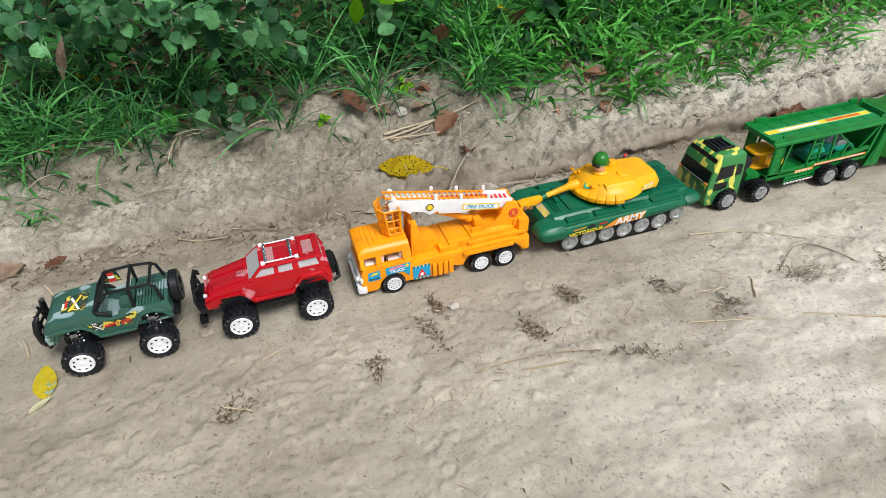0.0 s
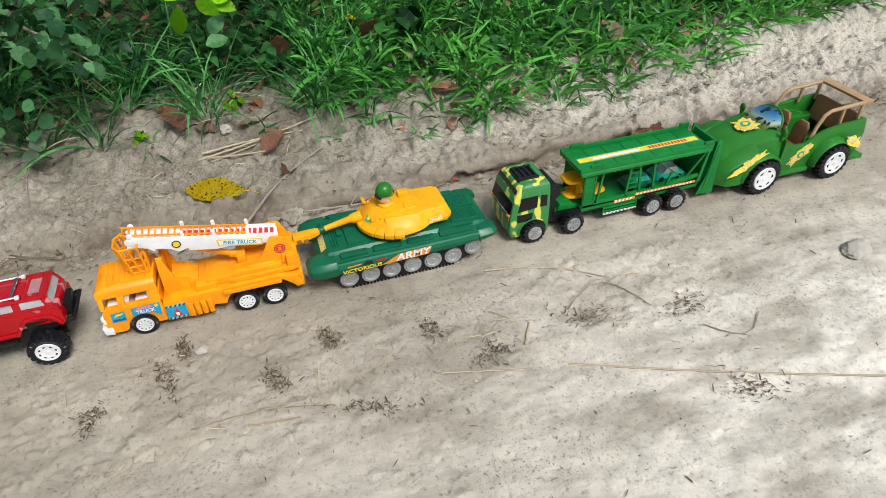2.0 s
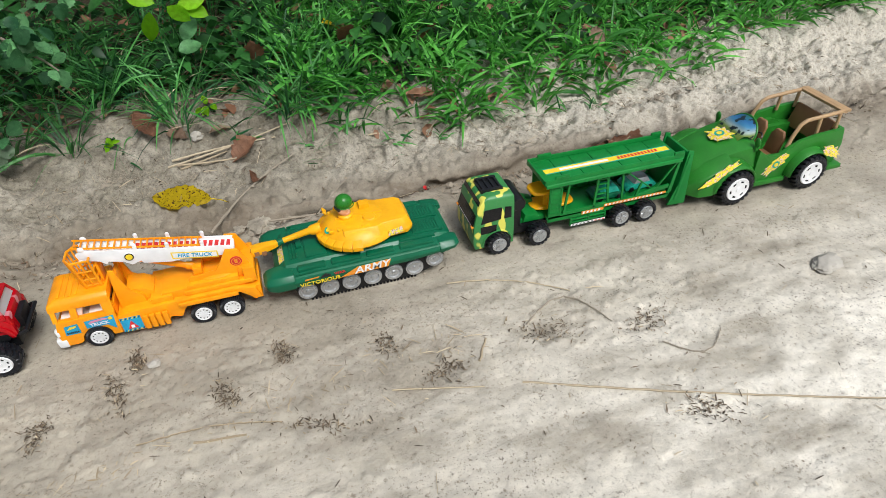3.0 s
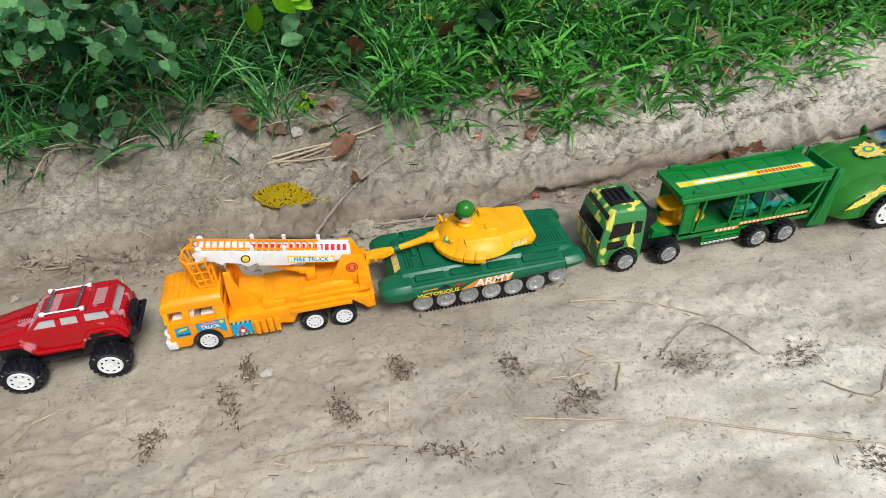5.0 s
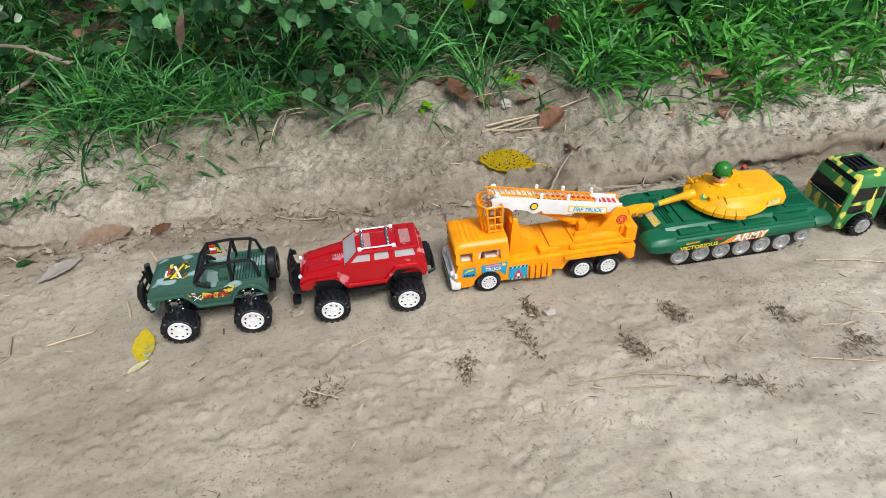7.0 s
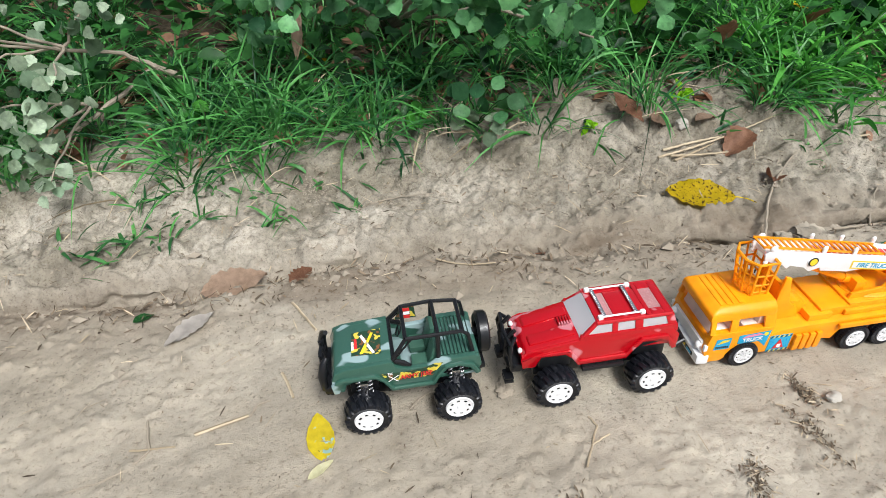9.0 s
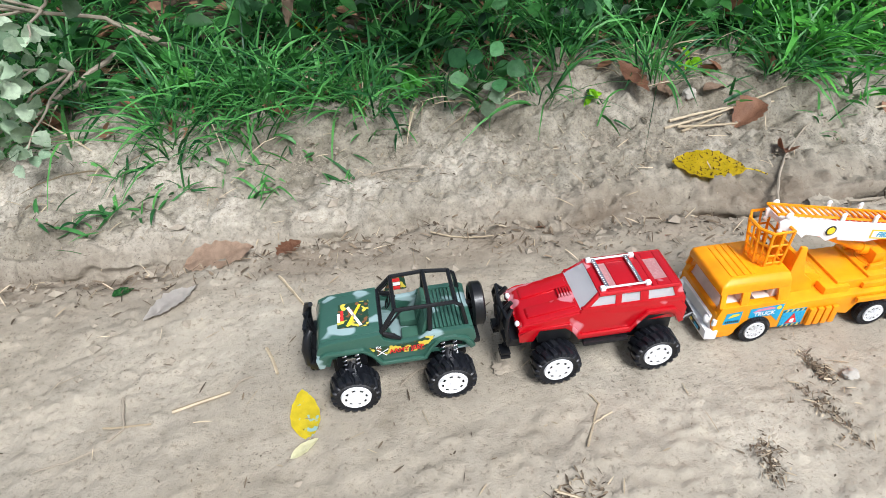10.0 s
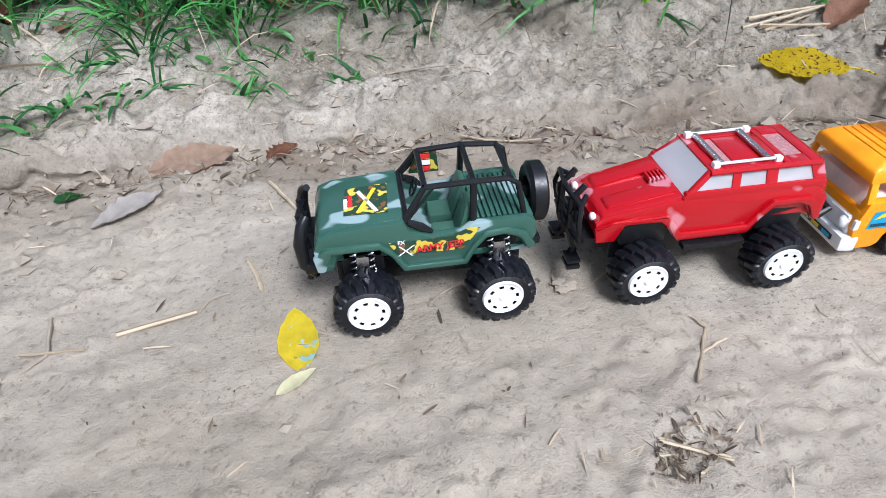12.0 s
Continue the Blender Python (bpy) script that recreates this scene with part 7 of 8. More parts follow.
left = thing("dusty_shrub", "dusty pale grey-green shrub with bare twigs", "shrub", pose(0, 0, 0))
groups = [((-0.775, 1.275, 0.275), 0.045, 13), ((-0.87, 1.315, 0.145), 0.035, 11), ((-0.84, 1.30, 0.21), 0.05, 13), ((-0.825, 1.235, 0.125), 0.03, 8), ((-0.92, 1.35, 0.28), 0.07, 20), ((-1.0, 1.38, 0.19), 0.09, 22), ((-0.74, 1.42, 0.34), 0.05, 10), ((-0.93, 1.36, 0.36), 0.06, 14), ((-1.1, 1.42, 0.30), 0.10, 24)]
fork = (-0.693, 1.52, 0.197)
branch(left, [(-0.60, 1.60, ground_z(-0.6, 1.6)), fork], 0.007, 0.006)
branch(left, [fork, (-0.757, 1.493, 0.164), (-0.86, 1.40, 0.115), (-0.95, 1.36, 0.10)], 0.0055, 0.003)
branch(left, [fork, (-0.74, 1.50, 0.235), (-0.82, 1.40, 0.29), (-0.86, 1.33, 0.33)], 0.005, 0.002)
for c, rad, n in groups:
    near_fork = Vector((-0.80, 1.44, 0.17)) if c[2] < 0.22 else Vector((-0.80, 1.42, 0.28))
    branch(left, [near_fork, near_fork.lerp(Vector(c), 0.6) + Vector((0, 0, 0.01)), c], 0.0028, 0.0011)
    hang_leaves(left, PL, cloud(c, rad, int(n * 1.5), R1), R1, (0.45, 0.85))

# round-leaved seedling at the bank's lip
seedling = thing("seedling", "small seedling with round pale-rimmed green leaves", "plant", pose(0, 0, 0))
RO = [leaf_mesh("round_leaf", SHRUB, 0.036, 0.036, 40 + k, 0.02, 0.12, 0.12, 0.5) for k in range(3)]
RP = [leaf_mesh("round_pale_leaf", PALE, 0.034, 0.034, 50 + k, 0.05, 0.2, 0.3, 0.5) for k in range(2)]
foot = (-0.095, 1.36, ground_z(-0.095, 1.36))
for p in ((-0.045, 1.305, 0.165), (-0.085, 1.315, 0.175), (-0.115, 1.33, 0.185), (-0.145, 1.35, 0.18), (-0.07, 1.33, 0.19), (-0.105, 1.30, 0.155), (-0.13, 1.315, 0.155), (-0.06, 1.30, 0.14), (-0.03, 1.32, 0.15)):
    branch(seedling, [foot, (Vector(foot) + Vector(p)) / 2 + Vector((0, 0, 0.012)), p], 0.0016, 0.0008, "stalk", HERB)
    hang_leaves(seedling, RO, [p], R1, (0.75, 1.05), wild=0.3, droop=0.5)
hang_leaves(seedling, RP, [(-0.10, 1.30, 0.125), (-0.07, 1.295, 0.12), (-0.125, 1.305, 0.118), (-0.05, 1.295, 0.115), (-0.09, 1.29, 0.105)], R1, (0.8, 1.05), wild=0.35, droop=0.7)

# lime sapling with large smooth leaves
sapling = thing("sapling", "young sapling with large smooth lime-green leaves", "plant", pose(0, 0, 0))
LI = [leaf_mesh("lime_leaf", LIME, 0.062, 0.036, 60 + k, 0.0, 0.18, 0.12, 0.55) for k in range(2)]
stem_top = (0.295, 1.50, 0.305)
branch(sapling, [(0.30, 1.56, ground_z(0.30, 1.56)), (0.30, 1.53, 0.2), stem_top], 0.0026, 0.0014, "stem", HERB)
for p, d in (((0.262, 1.475, 0.300), (-0.2, -0.35, -0.9)), ((0.320, 1.49, 0.302), (0.9, -0.1, 0.15)), ((0.30, 1.48, 0.305), (0.55, -0.5, -0.25)), ((0.275, 1.50, 0.31), (-0.8, 0.1, 0.3)), ((0.33, 1.50, 0.298), (0.8, -0.45, -0.25)), ((0.29, 1.52, 0.32), (0.1, 0.5, 0.5))):
    d = Vector(d).normalized()
    nrm = (Vector((0, -0.7, 0.6)) - d * Vector((0, -0.7, 0.6)).dot(d)).normalized()
    mm = Matrix((d, nrm.cross(d), nrm)).transposed().to_4x4()
    mm.translation = Vector(p)
    ob = new("leaf", LI[len(sapling.children) % 2])
    ob.parent = sapling
    ob.matrix_basis = mm


def broad_weed(p, size, material, label, n=1, seed=1):
    r = random.Random(seed)
    t = thing("weed", label, "plant", pose(0, 0, 0))
    me = leaf_mesh("broad_leaf", material, size, size * 0.62, 80 + seed, 0.0, 0.2, 0.2, 0.45)
    f = (p[0] + 0.01, p[1] + 0.03, ground_z(p[0] + 0.01, p[1] + 0.03))
    for k in range(n):
        q = (p[0] + r.gauss(0, size * 0.4) * (k > 0), p[1] + r.gauss(0, size * 0.3) * (k > 0), p[2] + r.gauss(0, size * 0.2) * (k > 0))
        branch(t, [f, (Vector(f) + Vector(q)) / 2, q], 0.0016, 0.0009, "stalk", HERB)
        hang_leaves(t, [me], [q], r, (0.85, 1.1), wild=0.25, droop=0.8)
    return t


broad_weed((0.315, 1.480, 0.225), 0.062, SHRUB, "weed with a drooping dark-green leaf", 2, 1)
broad_weed((0.335, 1.366, 0.112), 0.024, LIME, "tiny clover-like weed at the bank's lip", 5, 2)
broad_weed((0.80, 1.53, 0.215), 0.085, HERB, "broad-leaved dark-green weed in the grass", 3, 3)
broad_weed((1.02, 1.42, 0.15), 0.040, SHRUB, "small round-leaved weed in the grass", 4, 4)
broad_weed((-0.22, 1.36, 0.13), 0.035, GRASS_B, "small bright green weed below the shrub", 6, 5)
broad_weed((0.115, 1.315, 0.085), 0.022, LIME, "tiny bright weed on the bare bank", 5, 6)
broad_weed((-0.62, 1.42, 0.16), 0.032, GRASS_B, "small bright green weed among tussocks", 5, 7)
broad_weed((-0.50, 1.62, 0.22), 0.045, SHRUB, "dark green weed below the shrub", 6, 8)


# ---------------- fallen leaves, sticks, stones ----------------
R2 = random.Random(9)


def fallen(name, x, y, length, width, turn, material, label, lift=0.004, tip=(0, 0), fold=0.3, curl=0.15, teeth=0.05, seed=1, stalk=0.0, widest=0.45):
    me = leaf_mesh(name, material, length, width, 200 + seed, teeth * 1.6, fold, curl, widest, 14, 0.08 if material is not YELLEAF else 0.05)
    ob = new(name, me)
    z = ground_z(x, y) + lift
    ob.matrix_basis = pose(x, y, z, tip[0], tip[1], turn) @ Matrix.Translation((-length / 2, 0, 0))
    tagged(ob, label, "leaf")
    if stalk:
        bm = blank()
        tube(bm, [(-stalk, 0.004, -0.004), (-stalk * 0.5, 0.001, 0), (0.004, 0, 0.001)], 0.0012, 6)
        part("stalk", bm, material, ob)
    return ob


fallen("fallen_leaf", 0.262, 1.117, 0.122, 0.066, 163, YELLEAF, "yellow fallen leaf with black spots over the rut", 0.013, (-13, -4), 0.10, 0.02, 0.03, 1, 0.035, 0.55)
fallen("fallen_leaf", 0.399, 1.243, 0.078, 0.054, 28, BROWN, "folded dry brown leaf on the bank", 0.014, (10, -20), 0.75, -0.15, 0.05, 2, 0.012, 0.6)
fallen("fallen_leaf", 0.417, 1.145, 0.042, 0.036, 60, BROWN, "small curled brown leaf beside a twig", 0.010, (20, 0), 0.9, 0.5, 0.04, 3)
fallen("fallen_leaf", 0.200, 1.325, 0.085, 0.042, -62, BROWN, "perforated dry brown leaf hanging on the bank", 0.016, (0, 28), 0.3, -0.1, 0.08, 4)
fallen("fallen_leaf", 0.262, 1.305, 0.045, 0.040, -20, BROWNPALE, "pale brown leaf on the bank", 0.008, (10, 15), 0.3, 0.1, 0.08, 14)
fallen("fallen_leaf", 0.355, 1.30, 0.050, 0.030, 15, BROWNPALE, "pale brown leaf below the grass", 0.008, (0, -10), 0.3, 0.2, 0.06, 24)
fallen("fallen_leaf", -0.545, 1.066, 0.105, 0.060, 12, BROWNPALE, "large dry brown leaf flat on the road's edge", 0.008, (9, -3), 0.15, 0.0, 0.05, 5)
fallen("fallen_leaf", -0.440, 1.062, 0.045, 0.034, 40, BROWN, "small dry brown leaf on the road's edge", 0.006, (0, -10), 0.3, 0.1, 0.08, 15)
fallen("fallen_leaf", -0.598, 0.972, 0.085, 0.026, 42, GREYLEAF, "grey shrivelled leaf lying on the road", 0.006, (14, -3), 0.3, 0.0, 0.06, 6)
fallen("fallen_leaf", -0.034, 1.074, 0.034, 0.024, 10, BROWN, "little brown leaf in the rut", 0.006, (0, -8), 0.3, 0.1, 0.05, 7)
fallen("fallen_leaf", 0.735, 1.055, 0.060, 0.042, 70, BROWN, "crumpled red-brown leaf in the rut", 0.012, (30, -15), 0.8, 0.4, 0.1, 8)
fallen("fallen_leaf", 0.715, 1.068, 0.045, 0.036, -30, BROWNPALE, "crumpled pale brown leaf in the rut", 0.014, (-20, 10), 0.7, 0.3, 0.1, 9)
fallen("fallen_leaf", 1.165, 1.085, 0.115, 0.080, 165, BROWN, "dry brown leaf behind the transporter", 0.018, (-16, -6), 0.3, 0.0, 0.1, 10)
fallen("fallen_leaf", 1.265, 1.080, 0.105, 0.070, 20, BROWN, "dark curled brown leaf behind the transporter", 0.018, (16, -8), 0.4, 0.0, 0.12, 11)
fallen("fallen_leaf", 0.465, 1.470, 0.090, 0.045, 80, BROWN, "dry brown leaf caught upright in the grass", 0.055, (0, 55), 0.4, 0.1, 0.08, 12)
fallen("fallen_leaf", 1.334, 1.380, 0.070, 0.045, 60, BROWNPALE, "pale brown leaf caught in the grass", 0.050, (20, -40), 0.3, 0.1, 0.04, 13)
fallen("fallen_leaf", 0.690, 1.500, 0.075, 0.045, 110, BROWN, "red-brown leaf caught in the grass", 0.075, (10, 40), 0.4, 0.2, 0.08, 16)
fallen("fallen_leaf", 0.66, 1.520, 0.050, 0.035, 20, YELLEAF, "yellowing leaf caught in the grass", 0.085, (10, 20), 0.4, 0.2, 0.08, 17)
fallen("fallen_leaf", -0.712, 1.497, 0.080, 0.035, 5, BROWN, "brown leaf among grass tussocks", 0.030, (-20, 0), 0.4, 0.1, 0.08, 18)
fallen("fallen_leaf", -0.395, 1.63, 0.075, 0.050, 60, YELLEAF, "yellowed leaf below the shrub", 0.030, (10, 25), 0.4, 0.2, 0.08, 19)
fallen("fallen_leaf", -0.30, 1.56, 0.070, 0.045, 20, BROWN, "dry brown leaf below the shrub", 0.020, (-15, 5), 0.4, 0.1, 0.08, 20)
fallen("fallen_leaf", -0.20, 1.45, 0.060, 0.030, 95, BROWN, "brown leaf leaning at the foot of the bank plants", 0.020, (0, 40), 0.4, 0.1, 0.05, 21)
fallen("fallen_leaf", -0.42, 1.58, 0.105, 0.022, 75, BROWNPALE, "long dry brown leaf hanging in the shrub", 0.12, (0, -55), 0.5, 0.1, 0.02, 22)
fallen("fallen_leaf", -0.672, 1.011, 0.030, 0.018, 30, GRASS_A, "small green leaf on the road's edge", 0.004, (0, 0), 0.2, 0.1, 0.02, 23)
fallen("fallen_leaf", 0.9, 1.49, 0.065, 0.04, 140, BROWN, "brown leaf in the grass", 0.07, (15, 35), 0.4, 0.2, 0.08, 25)


def wrapper(x, y, turn, length, width, seed, label, material=LEMON):
    me = leaf_mesh("wrapper", material, length, width, 300 + seed, 0.03, 0.22, -0.02, 0.4, 10)
    ob = new("wrapper", me)
    ob.matrix_basis = pose(x, y, ground_z(x, y) + 0.003, 0, -6, turn) @ Matrix.Translation((-length / 2, 0, 0))
    return tagged(ob, label, "wrapper")


wrapper(-0.4115, 0.752, 96, 0.068, 0.034, 1, "crumpled yellow wrapper on the road")
wrapper(-0.4115, 0.706, 30, 0.036, 0.013, 2, "torn pale yellow wrapper scrap on the road", LEMONPALE)


def stick(name, pts, r0, r1, material, label, lift=0.002):
    path = []
    for (ax, ay), (bx, by) in zip(pts, pts[1:]):
        for k in range(5):
            f = k / 5
            path.append((ax + (bx - ax) * f, ay + (by - ay) * f))
    path.append(pts[-1])
    n = len(path)
    gz = [ground_z(x, y) for x, y in path]
    line = [gz[0] + (gz[-1] - gz[0]) * i / (n - 1) for i in range(n)]
    up = max(0.0, sorted(g - q for g, q in zip(gz, line))[-max(1, n // 4)])
    P = [(x + R2.uniform(-1, 1) * 0.0008, y + R2.uniform(-1, 1) * 0.0008, q + up + lift * 0.5) for (x, y), q in zip(path, line)]
    bm = blank()
    tube(bm, P, [r0 + (r1 - r0) * i / (n - 1) for i in range(n)], 6)
    ob = new(name, mesh_of(name, bm, material))
    return tagged(ob, label, "twig")


def arc(a, b, bow, n=6):
    a, b = Vector(a), Vector(b)
    s = Vector((-(b - a).y, (b - a).x))
    return [tuple(a.lerp(b, k / n) + s * bow * math.sin(math.pi * k / n)) for k in range(n + 1)]


TW = "thin grey-brown twig lying on the bank"
ST = "pale dry straw lying on the road"
stick("twig", arc((0.315, 0.995), (0.500, 1.205), 0.06), 0.0028, 0.0014, BARK, TW, 0.005)
stick("twig", [(0.425, 0.985), (0.50, 1.008), (0.57, 1.030), (0.63, 1.048), (0.71, 1.046)], 0.0022, 0.0038, BARK, "forked grey-brown twig across the rut", 0.010)
stick("twig", [(0.52, 1.01), (0.56, 1.06), (0.60, 1.10)], 0.0018, 0.001, BARK, TW, 0.004)
stick("twig", [(0.60, 1.035), (0.64, 1.015), (0.70, 1.02)], 0.0018, 0.001, BARK, TW, 0.004)
for a, b in (((0.235, 1.235), (0.505, 1.300)), ((0.245, 1.242), (0.47, 1.275)), ((0.255, 1.228), (0.40, 1.240)), ((0.26, 1.220), (0.36, 1.262))):
    stick("straw", arc(a, b, R2.uniform(-0.04, 0.04)), 0.0026, 0.0016, STRAW, "pale dry straw stalk lying on the bank", 0.006)
stick("straw", arc((0.746, 0.478), (1.40, 0.225), -0.012, 10), 0.0018, 0.0012, STRAW, "long thin straw lying across the road")
stick("twig", arc((0.982, 0.481), (1.085, 0.476), -0.35), 0.0012, 0.0008, BARK, "thin bent twig on the road")
stick("twig", arc((0.80, 0.585), (0.93, 0.545), 0.45), 0.0016, 0.001, BARK, "thin bent twig on the road")
stick("twig", [(-0.626, 0.815), (-0.623, 0.800), (-0.615, 0.770), (-0.634, 0.750), (-0.660, 0.738), (-0.70, 0.73)], 0.0018, 0.001, BARK, "thin dark twig on the road")
stick("straw", [(-0.564, 0.784), (-0.501, 0.802)], 0.0026, 0.002, STRAW, ST)
stick("twig", arc((-0.50, 0.802), (-0.475, 0.822), 0.2), 0.0016, 0.001, BARK, "thin dark twig on the road")
stick("straw", [(-0.462, 0.866), (-0.446, 0.821)], 0.0024, 0.002, STRAW, ST)
stick("straw", [(-0.452, 1.005), (-0.417, 0.938)], 0.0022, 0.0018, STRAW, ST)
stick("straw", arc((-0.221, 1.061), (-0.127, 1.033), -0.1), 0.0016, 0.0012, STRAW, ST, 0.004)
stick("twig", arc((-0.321, 1.22), (-0.202, 1.215), 0.05), 0.0014, 0.001, BARK, TW, 0.004)
stick("twig", arc((-0.30, 0.775), (-0.255, 0.80), 0.1), 0.0014, 0.001, BARK, "thin twig under the jeep")
stick("straw", [(0.56, 0.525), (0.69, 0.488)], 0.0014, 0.001, STRAW, ST)
stick("straw", arc((0.205, 0.545), (0.40, 0.52), 0.06), 0.0012, 0.001, STRAW, ST)
stick("straw", [(0.28, 0.525), (0.35, 0.515)], 0.0018, 0.0014, STRAW, ST)
stick("straw", [(0.70, 0.535), (0.725, 0.575)], 0.002, 0.0016, STRAW, ST)
stick("straw", arc((0.705, 0.72), (0.90, 0.635), 0.08), 0.0014, 0.001, STRAW, ST)
stick("straw", [(-0.64, 0.775), (-0.585, 0.768)], 0.0014, 0.001, STRAW, ST)
stick("straw", [(-0.11, 0.655), (-0.08, 0.705), (-0.085, 0.72)], 0.0014, 0.001, STRAW, ST)
stick("straw", [(-0.095, 0.68), (-0.07, 0.69)], 0.0012, 0.001, STRAW, ST)
stick("straw", [(-0.16, 0.612), (-0.118, 0.59)], 0.0018, 0.0014, STRAW, ST)
stick("red_wire", [(0.752, 1.02), (0.756, 1.03), (0.758, 1.035)], 0.004, 0.003, STK_RED, "small bright red plastic scrap beside the rut", 0.012)
stick("twig", arc((1.075, 1.25), (1.00, 1.33), 0.05), 0.0014, 0.001, STRAW, "pale stalk leaning out of the grass", 0.02)


def pebble(x, y, sx, sy, sz, material, label, turn=0, name="stone", sink=0.25):
    jag = 0.45 if name == "stone" else 0.9
    bm = blank()
    bmesh.ops.create_icosphere(bm, subdivisions=4, radius=1)
    off = R2.uniform(0, 50)
    for v in bm.verts:
        k = 1 + jag * 0.6 * noise.noise(v.co * 1.6 + Vector((off, 0, 0))) + jag * 0.35 * noise.noise(v.co * 4 + Vector((off, 3, 0))) + jag * 0.22 * noise.noise(v.co * 9 + Vector((off, 3, 7)))
        v.co = Vector((v.co.x * sx, v.co.y * sy, v.co.z * sz)) * k
    ob = new(name, mesh_of(name, bm, material, 50))
    ob.matrix_basis = pose(x, y, ground_z(x, y) + sz * (1 - 2 * sink), 0, 0, turn)
    return tagged(ob, label, "stone" if name == "stone" else "clod")


pebble(0.302, 1.292, 0.014, 0.010, 0.012, STONE, "pale pebble at the foot of the grass")
pebble(1.352, 0.545, 0.030, 0.020, 0.009, STONE, "flat pale stone on the road", 15)
pebble(0.222, 0.690, 0.010, 0.008, 0.006, STONE, "pale pebble in a footprint", 15)
for x, y, a, b, c in ((0.405, 1.005, 0.034, 0.024, 0.010), (0.365, 1.01, 0.020, 0.016, 0.008), (0.45, 1.015, 0.026, 0.018, 0.008), (0.35, 1.035, 0.018, 0.014, 0.009)):
    pebble(x, y, a, b, c, SOIL, "crumbly pale clay clod beside the rut", R2.uniform(0, 180), "clay_clod", 0.3)
ob = pebble(-0.177, 0.779, 0.011, 0.009, 0.003, CLOD, "flat pale chip of clay between the toys", 20, "clay_clod", 0.1)


# fine crumbs on the bank, chaff and rotted bits on the road
def crumbs(name, x, y, size, material, label, category, flat=0.7):
    n = len(x)
    base = np.array([(1, 0, 0), (-1, 0, 0), (0, 1, 0), (0, -1, 0), (0, 0, 1), (0, 0, -1)], float)
    tri = np.array([(0, 2, 4), (2, 1, 4), (1, 3, 4), (3, 0, 4), (2, 0, 5), (1, 2, 5), (3, 1, 5), (0, 3, 5)])
    jit = 1 + 0.5 * (rng.rand(n, 6, 1) - 0.5)
    a = rng.uniform(0, 6.28, n)
    c, s = np.cos(a)[:, None], np.sin(a)[:, None]
    p = base[None] * jit * size[:, None, None] * np.stack([np.ones(n), 0.6 + 0.4 * rng.rand(n), flat * np.ones(n)], -1)[:, None, :]
    p = np.stack([p[..., 0] * c - p[..., 1] * s, p[..., 0] * s + p[..., 1] * c, p[..., 2]], -1)
    p += np.stack([x, y, height(x, y) + size * flat * 0.3], -1)[:, None, :]
    F = (tri[None] + (np.arange(n) * 6)[:, None, None]).reshape(-1, 3)
    return tagged(new(name, raw_mesh(name, p.reshape(-1, 3), F, material, False)), label, category, kind="stuff")


n = 3800
x = rng.uniform(-1.2, 2.3, n)
crumbs("clay_crumbs", x, 1.0 + 0.36 * rng.rand(n) - edge_wave(x), 0.0012 + 0.0045 * rng.rand(n) ** 4, CLOD, "loose grey clay crumbs on the bank", "crumbs")
n = 1500
x = rng.uniform(-1.0, 2.0, n)
crumbs("grit", x, 0.3 + 0.75 * rng.rand(n), 0.0006 + 0.002 * rng.rand(n) ** 4, CLOD, "scattered grit on the trodden road", "grit")


def chaff(name, x, y, length, width, material, label, lift=0.001, spread=0.25):
    n = len(x)
    V, F = strips(np.stack([x, y, height(x, y) + lift + 0.001 * rng.rand(n)], -1), rng.uniform(0, 6.28, n), length, width, spread * rng.rand(n), 0.3 * spread * rng.rand(n), 0.6 * rng.randn(n), (0.6, 1, 0.9, 1.0, 0.3), 4)
    return tagged(new(name, raw_mesh(name, V, F, material)), label, "litter", kind="stuff")


n = 420
chaff("straw_bits", rng.uniform(-1.0, 2.0, n), 0.2 + 0.95 * rng.rand(n), 0.005 + 0.026 * rng.rand(n) ** 2.5, 0.0007 + 0.0013 * rng.rand(n), STRAW, "scattered short straw bits on the road")
n = 800
chaff("dark_bits", rng.uniform(-1.0, 2.0, n), 0.2 + 0.95 * rng.rand(n), 0.003 + 0.013 * rng.rand(n) ** 3, 0.0007 + 0.0016 * rng.rand(n), DEBRIS, "scattered dark plant bits on the road")
pr = np.array([p[:5] for p in PRINTS])
own = rng.randint(0, len(pr), 1500)
u, v = 0.55 * rng.randn(1500) * pr[own, 2], 0.55 * rng.randn(1500) * pr[own, 3]
c, s = np.cos(pr[own, 4]), np.sin(pr[own, 4])
chaff("rotted_bits", pr[own, 0] + u * c - v * s, pr[own, 1] + u * s + v * c, 0.003 + 0.009 * rng.rand(1500) ** 2, 0.0008 + 0.0018 * rng.rand(1500), DEBRIS, "dark rotted plant bits gathered in footprints", 0.002, 0.7)
own = rng.randint(0, len(pr), 260)
u, v = 0.8 * rng.randn(260) * pr[own, 2], 0.9 * rng.randn(260) * pr[own, 3]
c, s = np.cos(pr[own, 4]), np.sin(pr[own, 4])
chaff("pale_bits", pr[own, 0] + u * c - v * s, pr[own, 1] + u * s + v * c, 0.004 + 0.011 * rng.rand(260) ** 2, 0.0008 + 0.0014 * rng.rand(260), STRAW, "pale chopped straw in the footprints", 0.004, 0.6)
# a drift of chopped straw along the middle of the road
n = 130
f = rng.rand(n)
chaff("straw_drift", 0.08 + 0.62 * f, 0.50 + 0.10 * f + 0.014 * rng.randn(n), 0.006 + 0.028 * rng.rand(n) ** 3, 0.0008 + 0.0014 * rng.rand(n), STRAW, "thin drift of straw bits across the road", 0.002, 0.4)

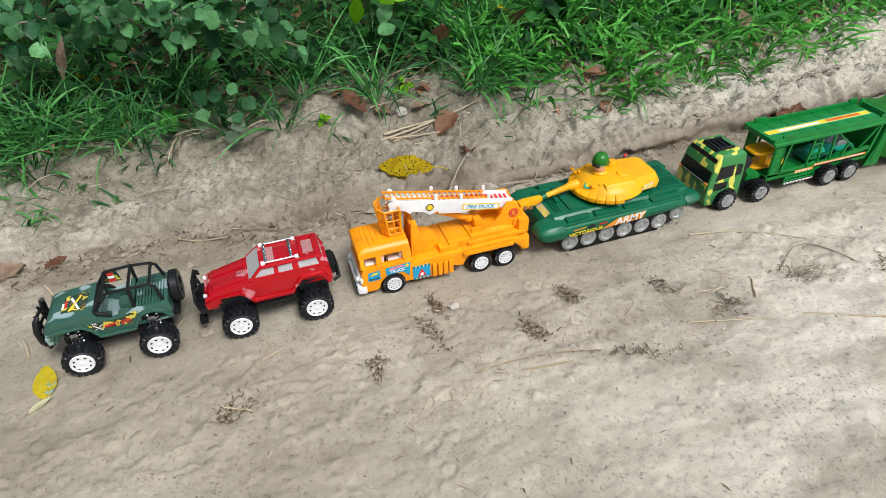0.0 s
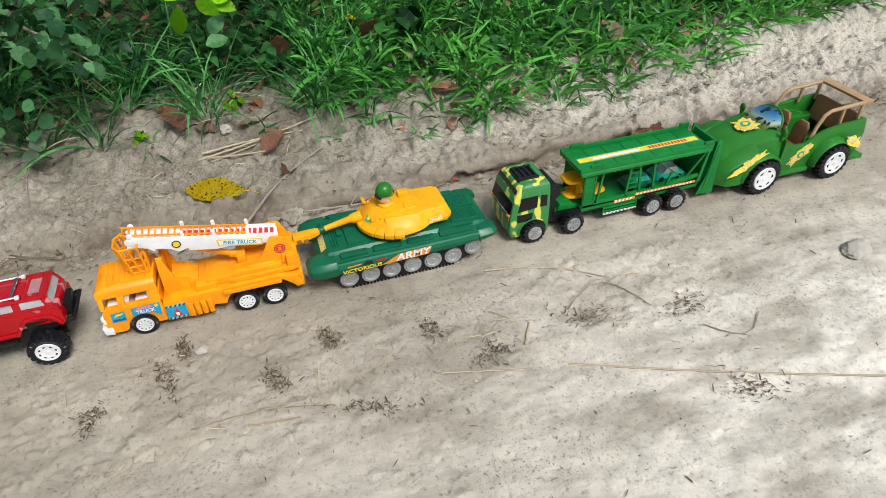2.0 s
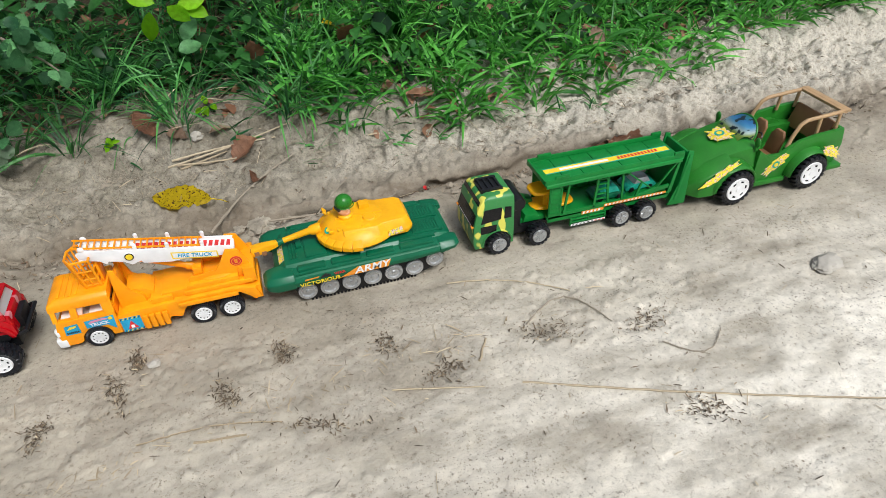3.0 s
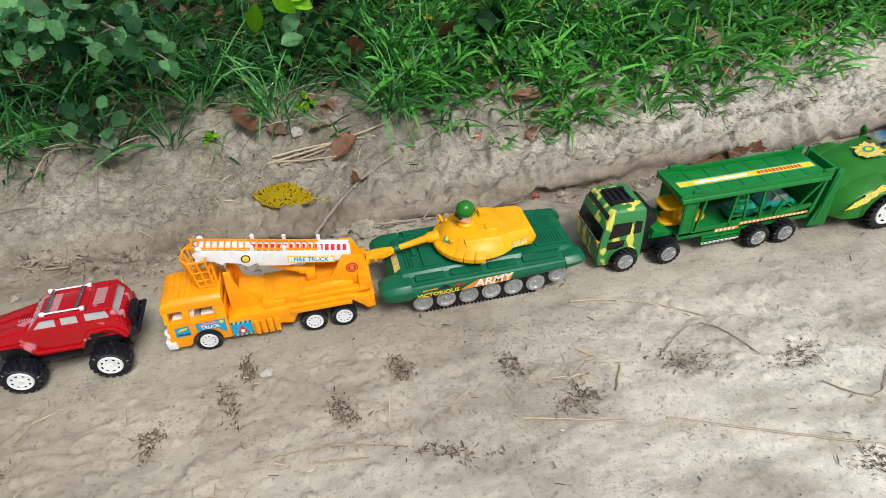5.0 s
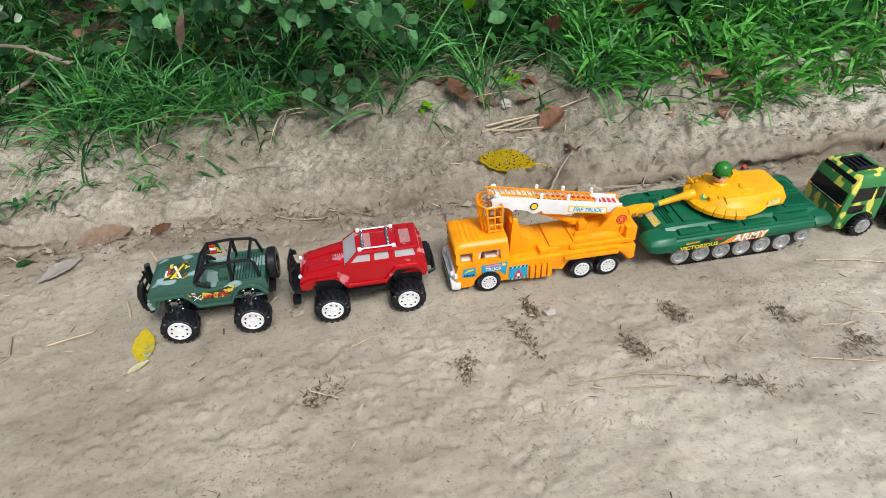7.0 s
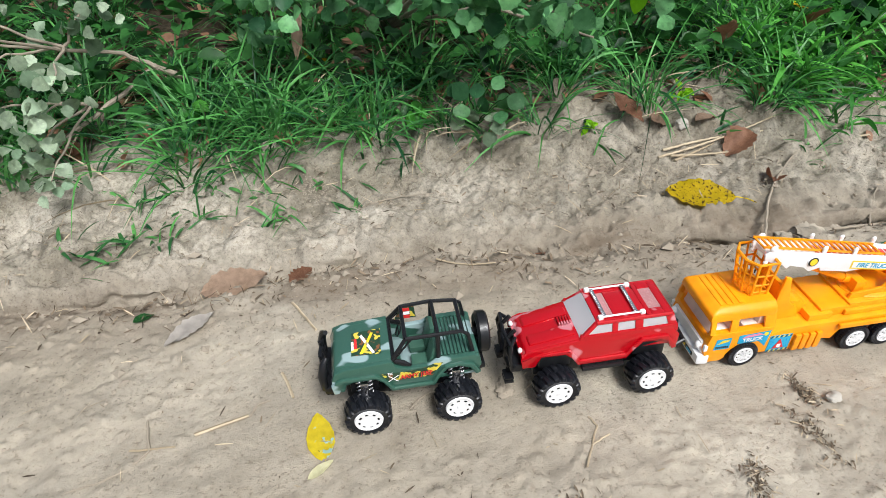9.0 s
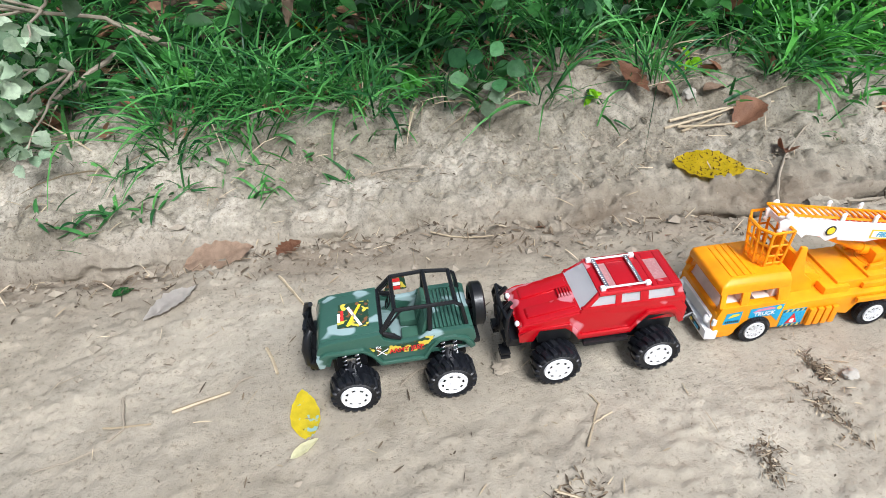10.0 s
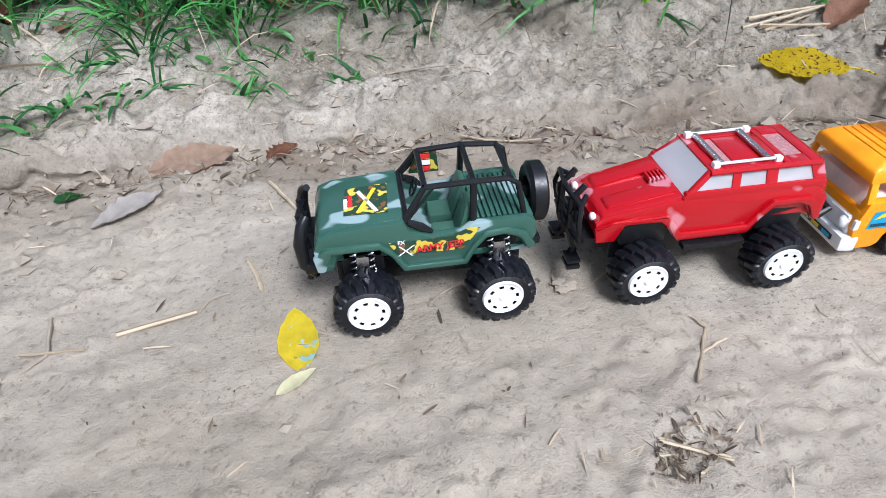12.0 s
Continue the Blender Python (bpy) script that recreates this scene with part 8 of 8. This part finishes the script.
# brown plant litter along the rut
n = 1700
x = rng.uniform(-1.1, 1.9, n)
chaff("rut_litter", x, 1.035 + 0.032 * rng.randn(n) - edge_wave(x), 0.004 + 0.018 * rng.rand(n) ** 2, 0.001 + 0.0035 * rng.rand(n) ** 2, DEBRIS, "brown plant litter gathered along the rut", 0.002, 0.7)
n = 420
x = rng.uniform(-1.1, 1.9, n)
chaff("rut_straw", x, 1.06 + 0.07 * rng.randn(n) - edge_wave(x), 0.008 + 0.035 * rng.rand(n) ** 2, 0.0008 + 0.0014 * rng.rand(n), STRAW, "pale straw bits along the rut and bank", 0.003, 0.5)
# granular worm casts in patches on the bank
cast = np.array([(-0.05, 1.15), (0.02, 1.20), (0.10, 1.14), (0.20, 1.19), (0.30, 1.22), (0.13, 1.24), (-0.30, 1.22), (-0.24, 1.28), (-0.42, 1.26), (-0.58, 1.20), (-0.66, 1.10), (-0.52, 1.09), (0.0, 1.10), (0.88, 1.15), (1.0, 1.18), (0.7, 1.17), (1.3, 1.2), (1.45, 1.17)])
own = rng.randint(0, len(cast), 5200)
crumbs("worm_casts", cast[own, 0] + 0.026 * rng.randn(5200), cast[own, 1] + 0.018 * rng.randn(5200), 0.0009 + 0.0012 * rng.rand(5200), CLOD, "patches of pale granular worm casts on the bank", "crumbs", 0.9)
# flat broken clods lying loose
n = 420
x = rng.uniform(-1.1, 2.0, n)
crumbs("broken_clods", x, 1.06 + 0.10 * rng.randn(n) - edge_wave(x), 0.004 + 0.010 * rng.rand(n) ** 3, CLOD, "broken clay clods along the rut", "crumbs", 0.55)
# dark and pale plant bits strewn over the bank
n = 1300
x = rng.uniform(-1.1, 2.0, n)
chaff("bank_litter", x, 1.10 + 0.26 * rng.rand(n), 0.004 + 0.016 * rng.rand(n) ** 2, 0.0008 + 0.0022 * rng.rand(n) ** 2, DEBRIS, "dark plant bits strewn over the bank", 0.002, 0.6)
n = 380
x = rng.uniform(-1.1, 2.0, n)
chaff("bank_straw", x, 1.10 + 0.26 * rng.rand(n), 0.008 + 0.035 * rng.rand(n) ** 2, 0.0007 + 0.0012 * rng.rand(n), STRAW, "pale thin straw strewn over the bank", 0.003, 0.4)
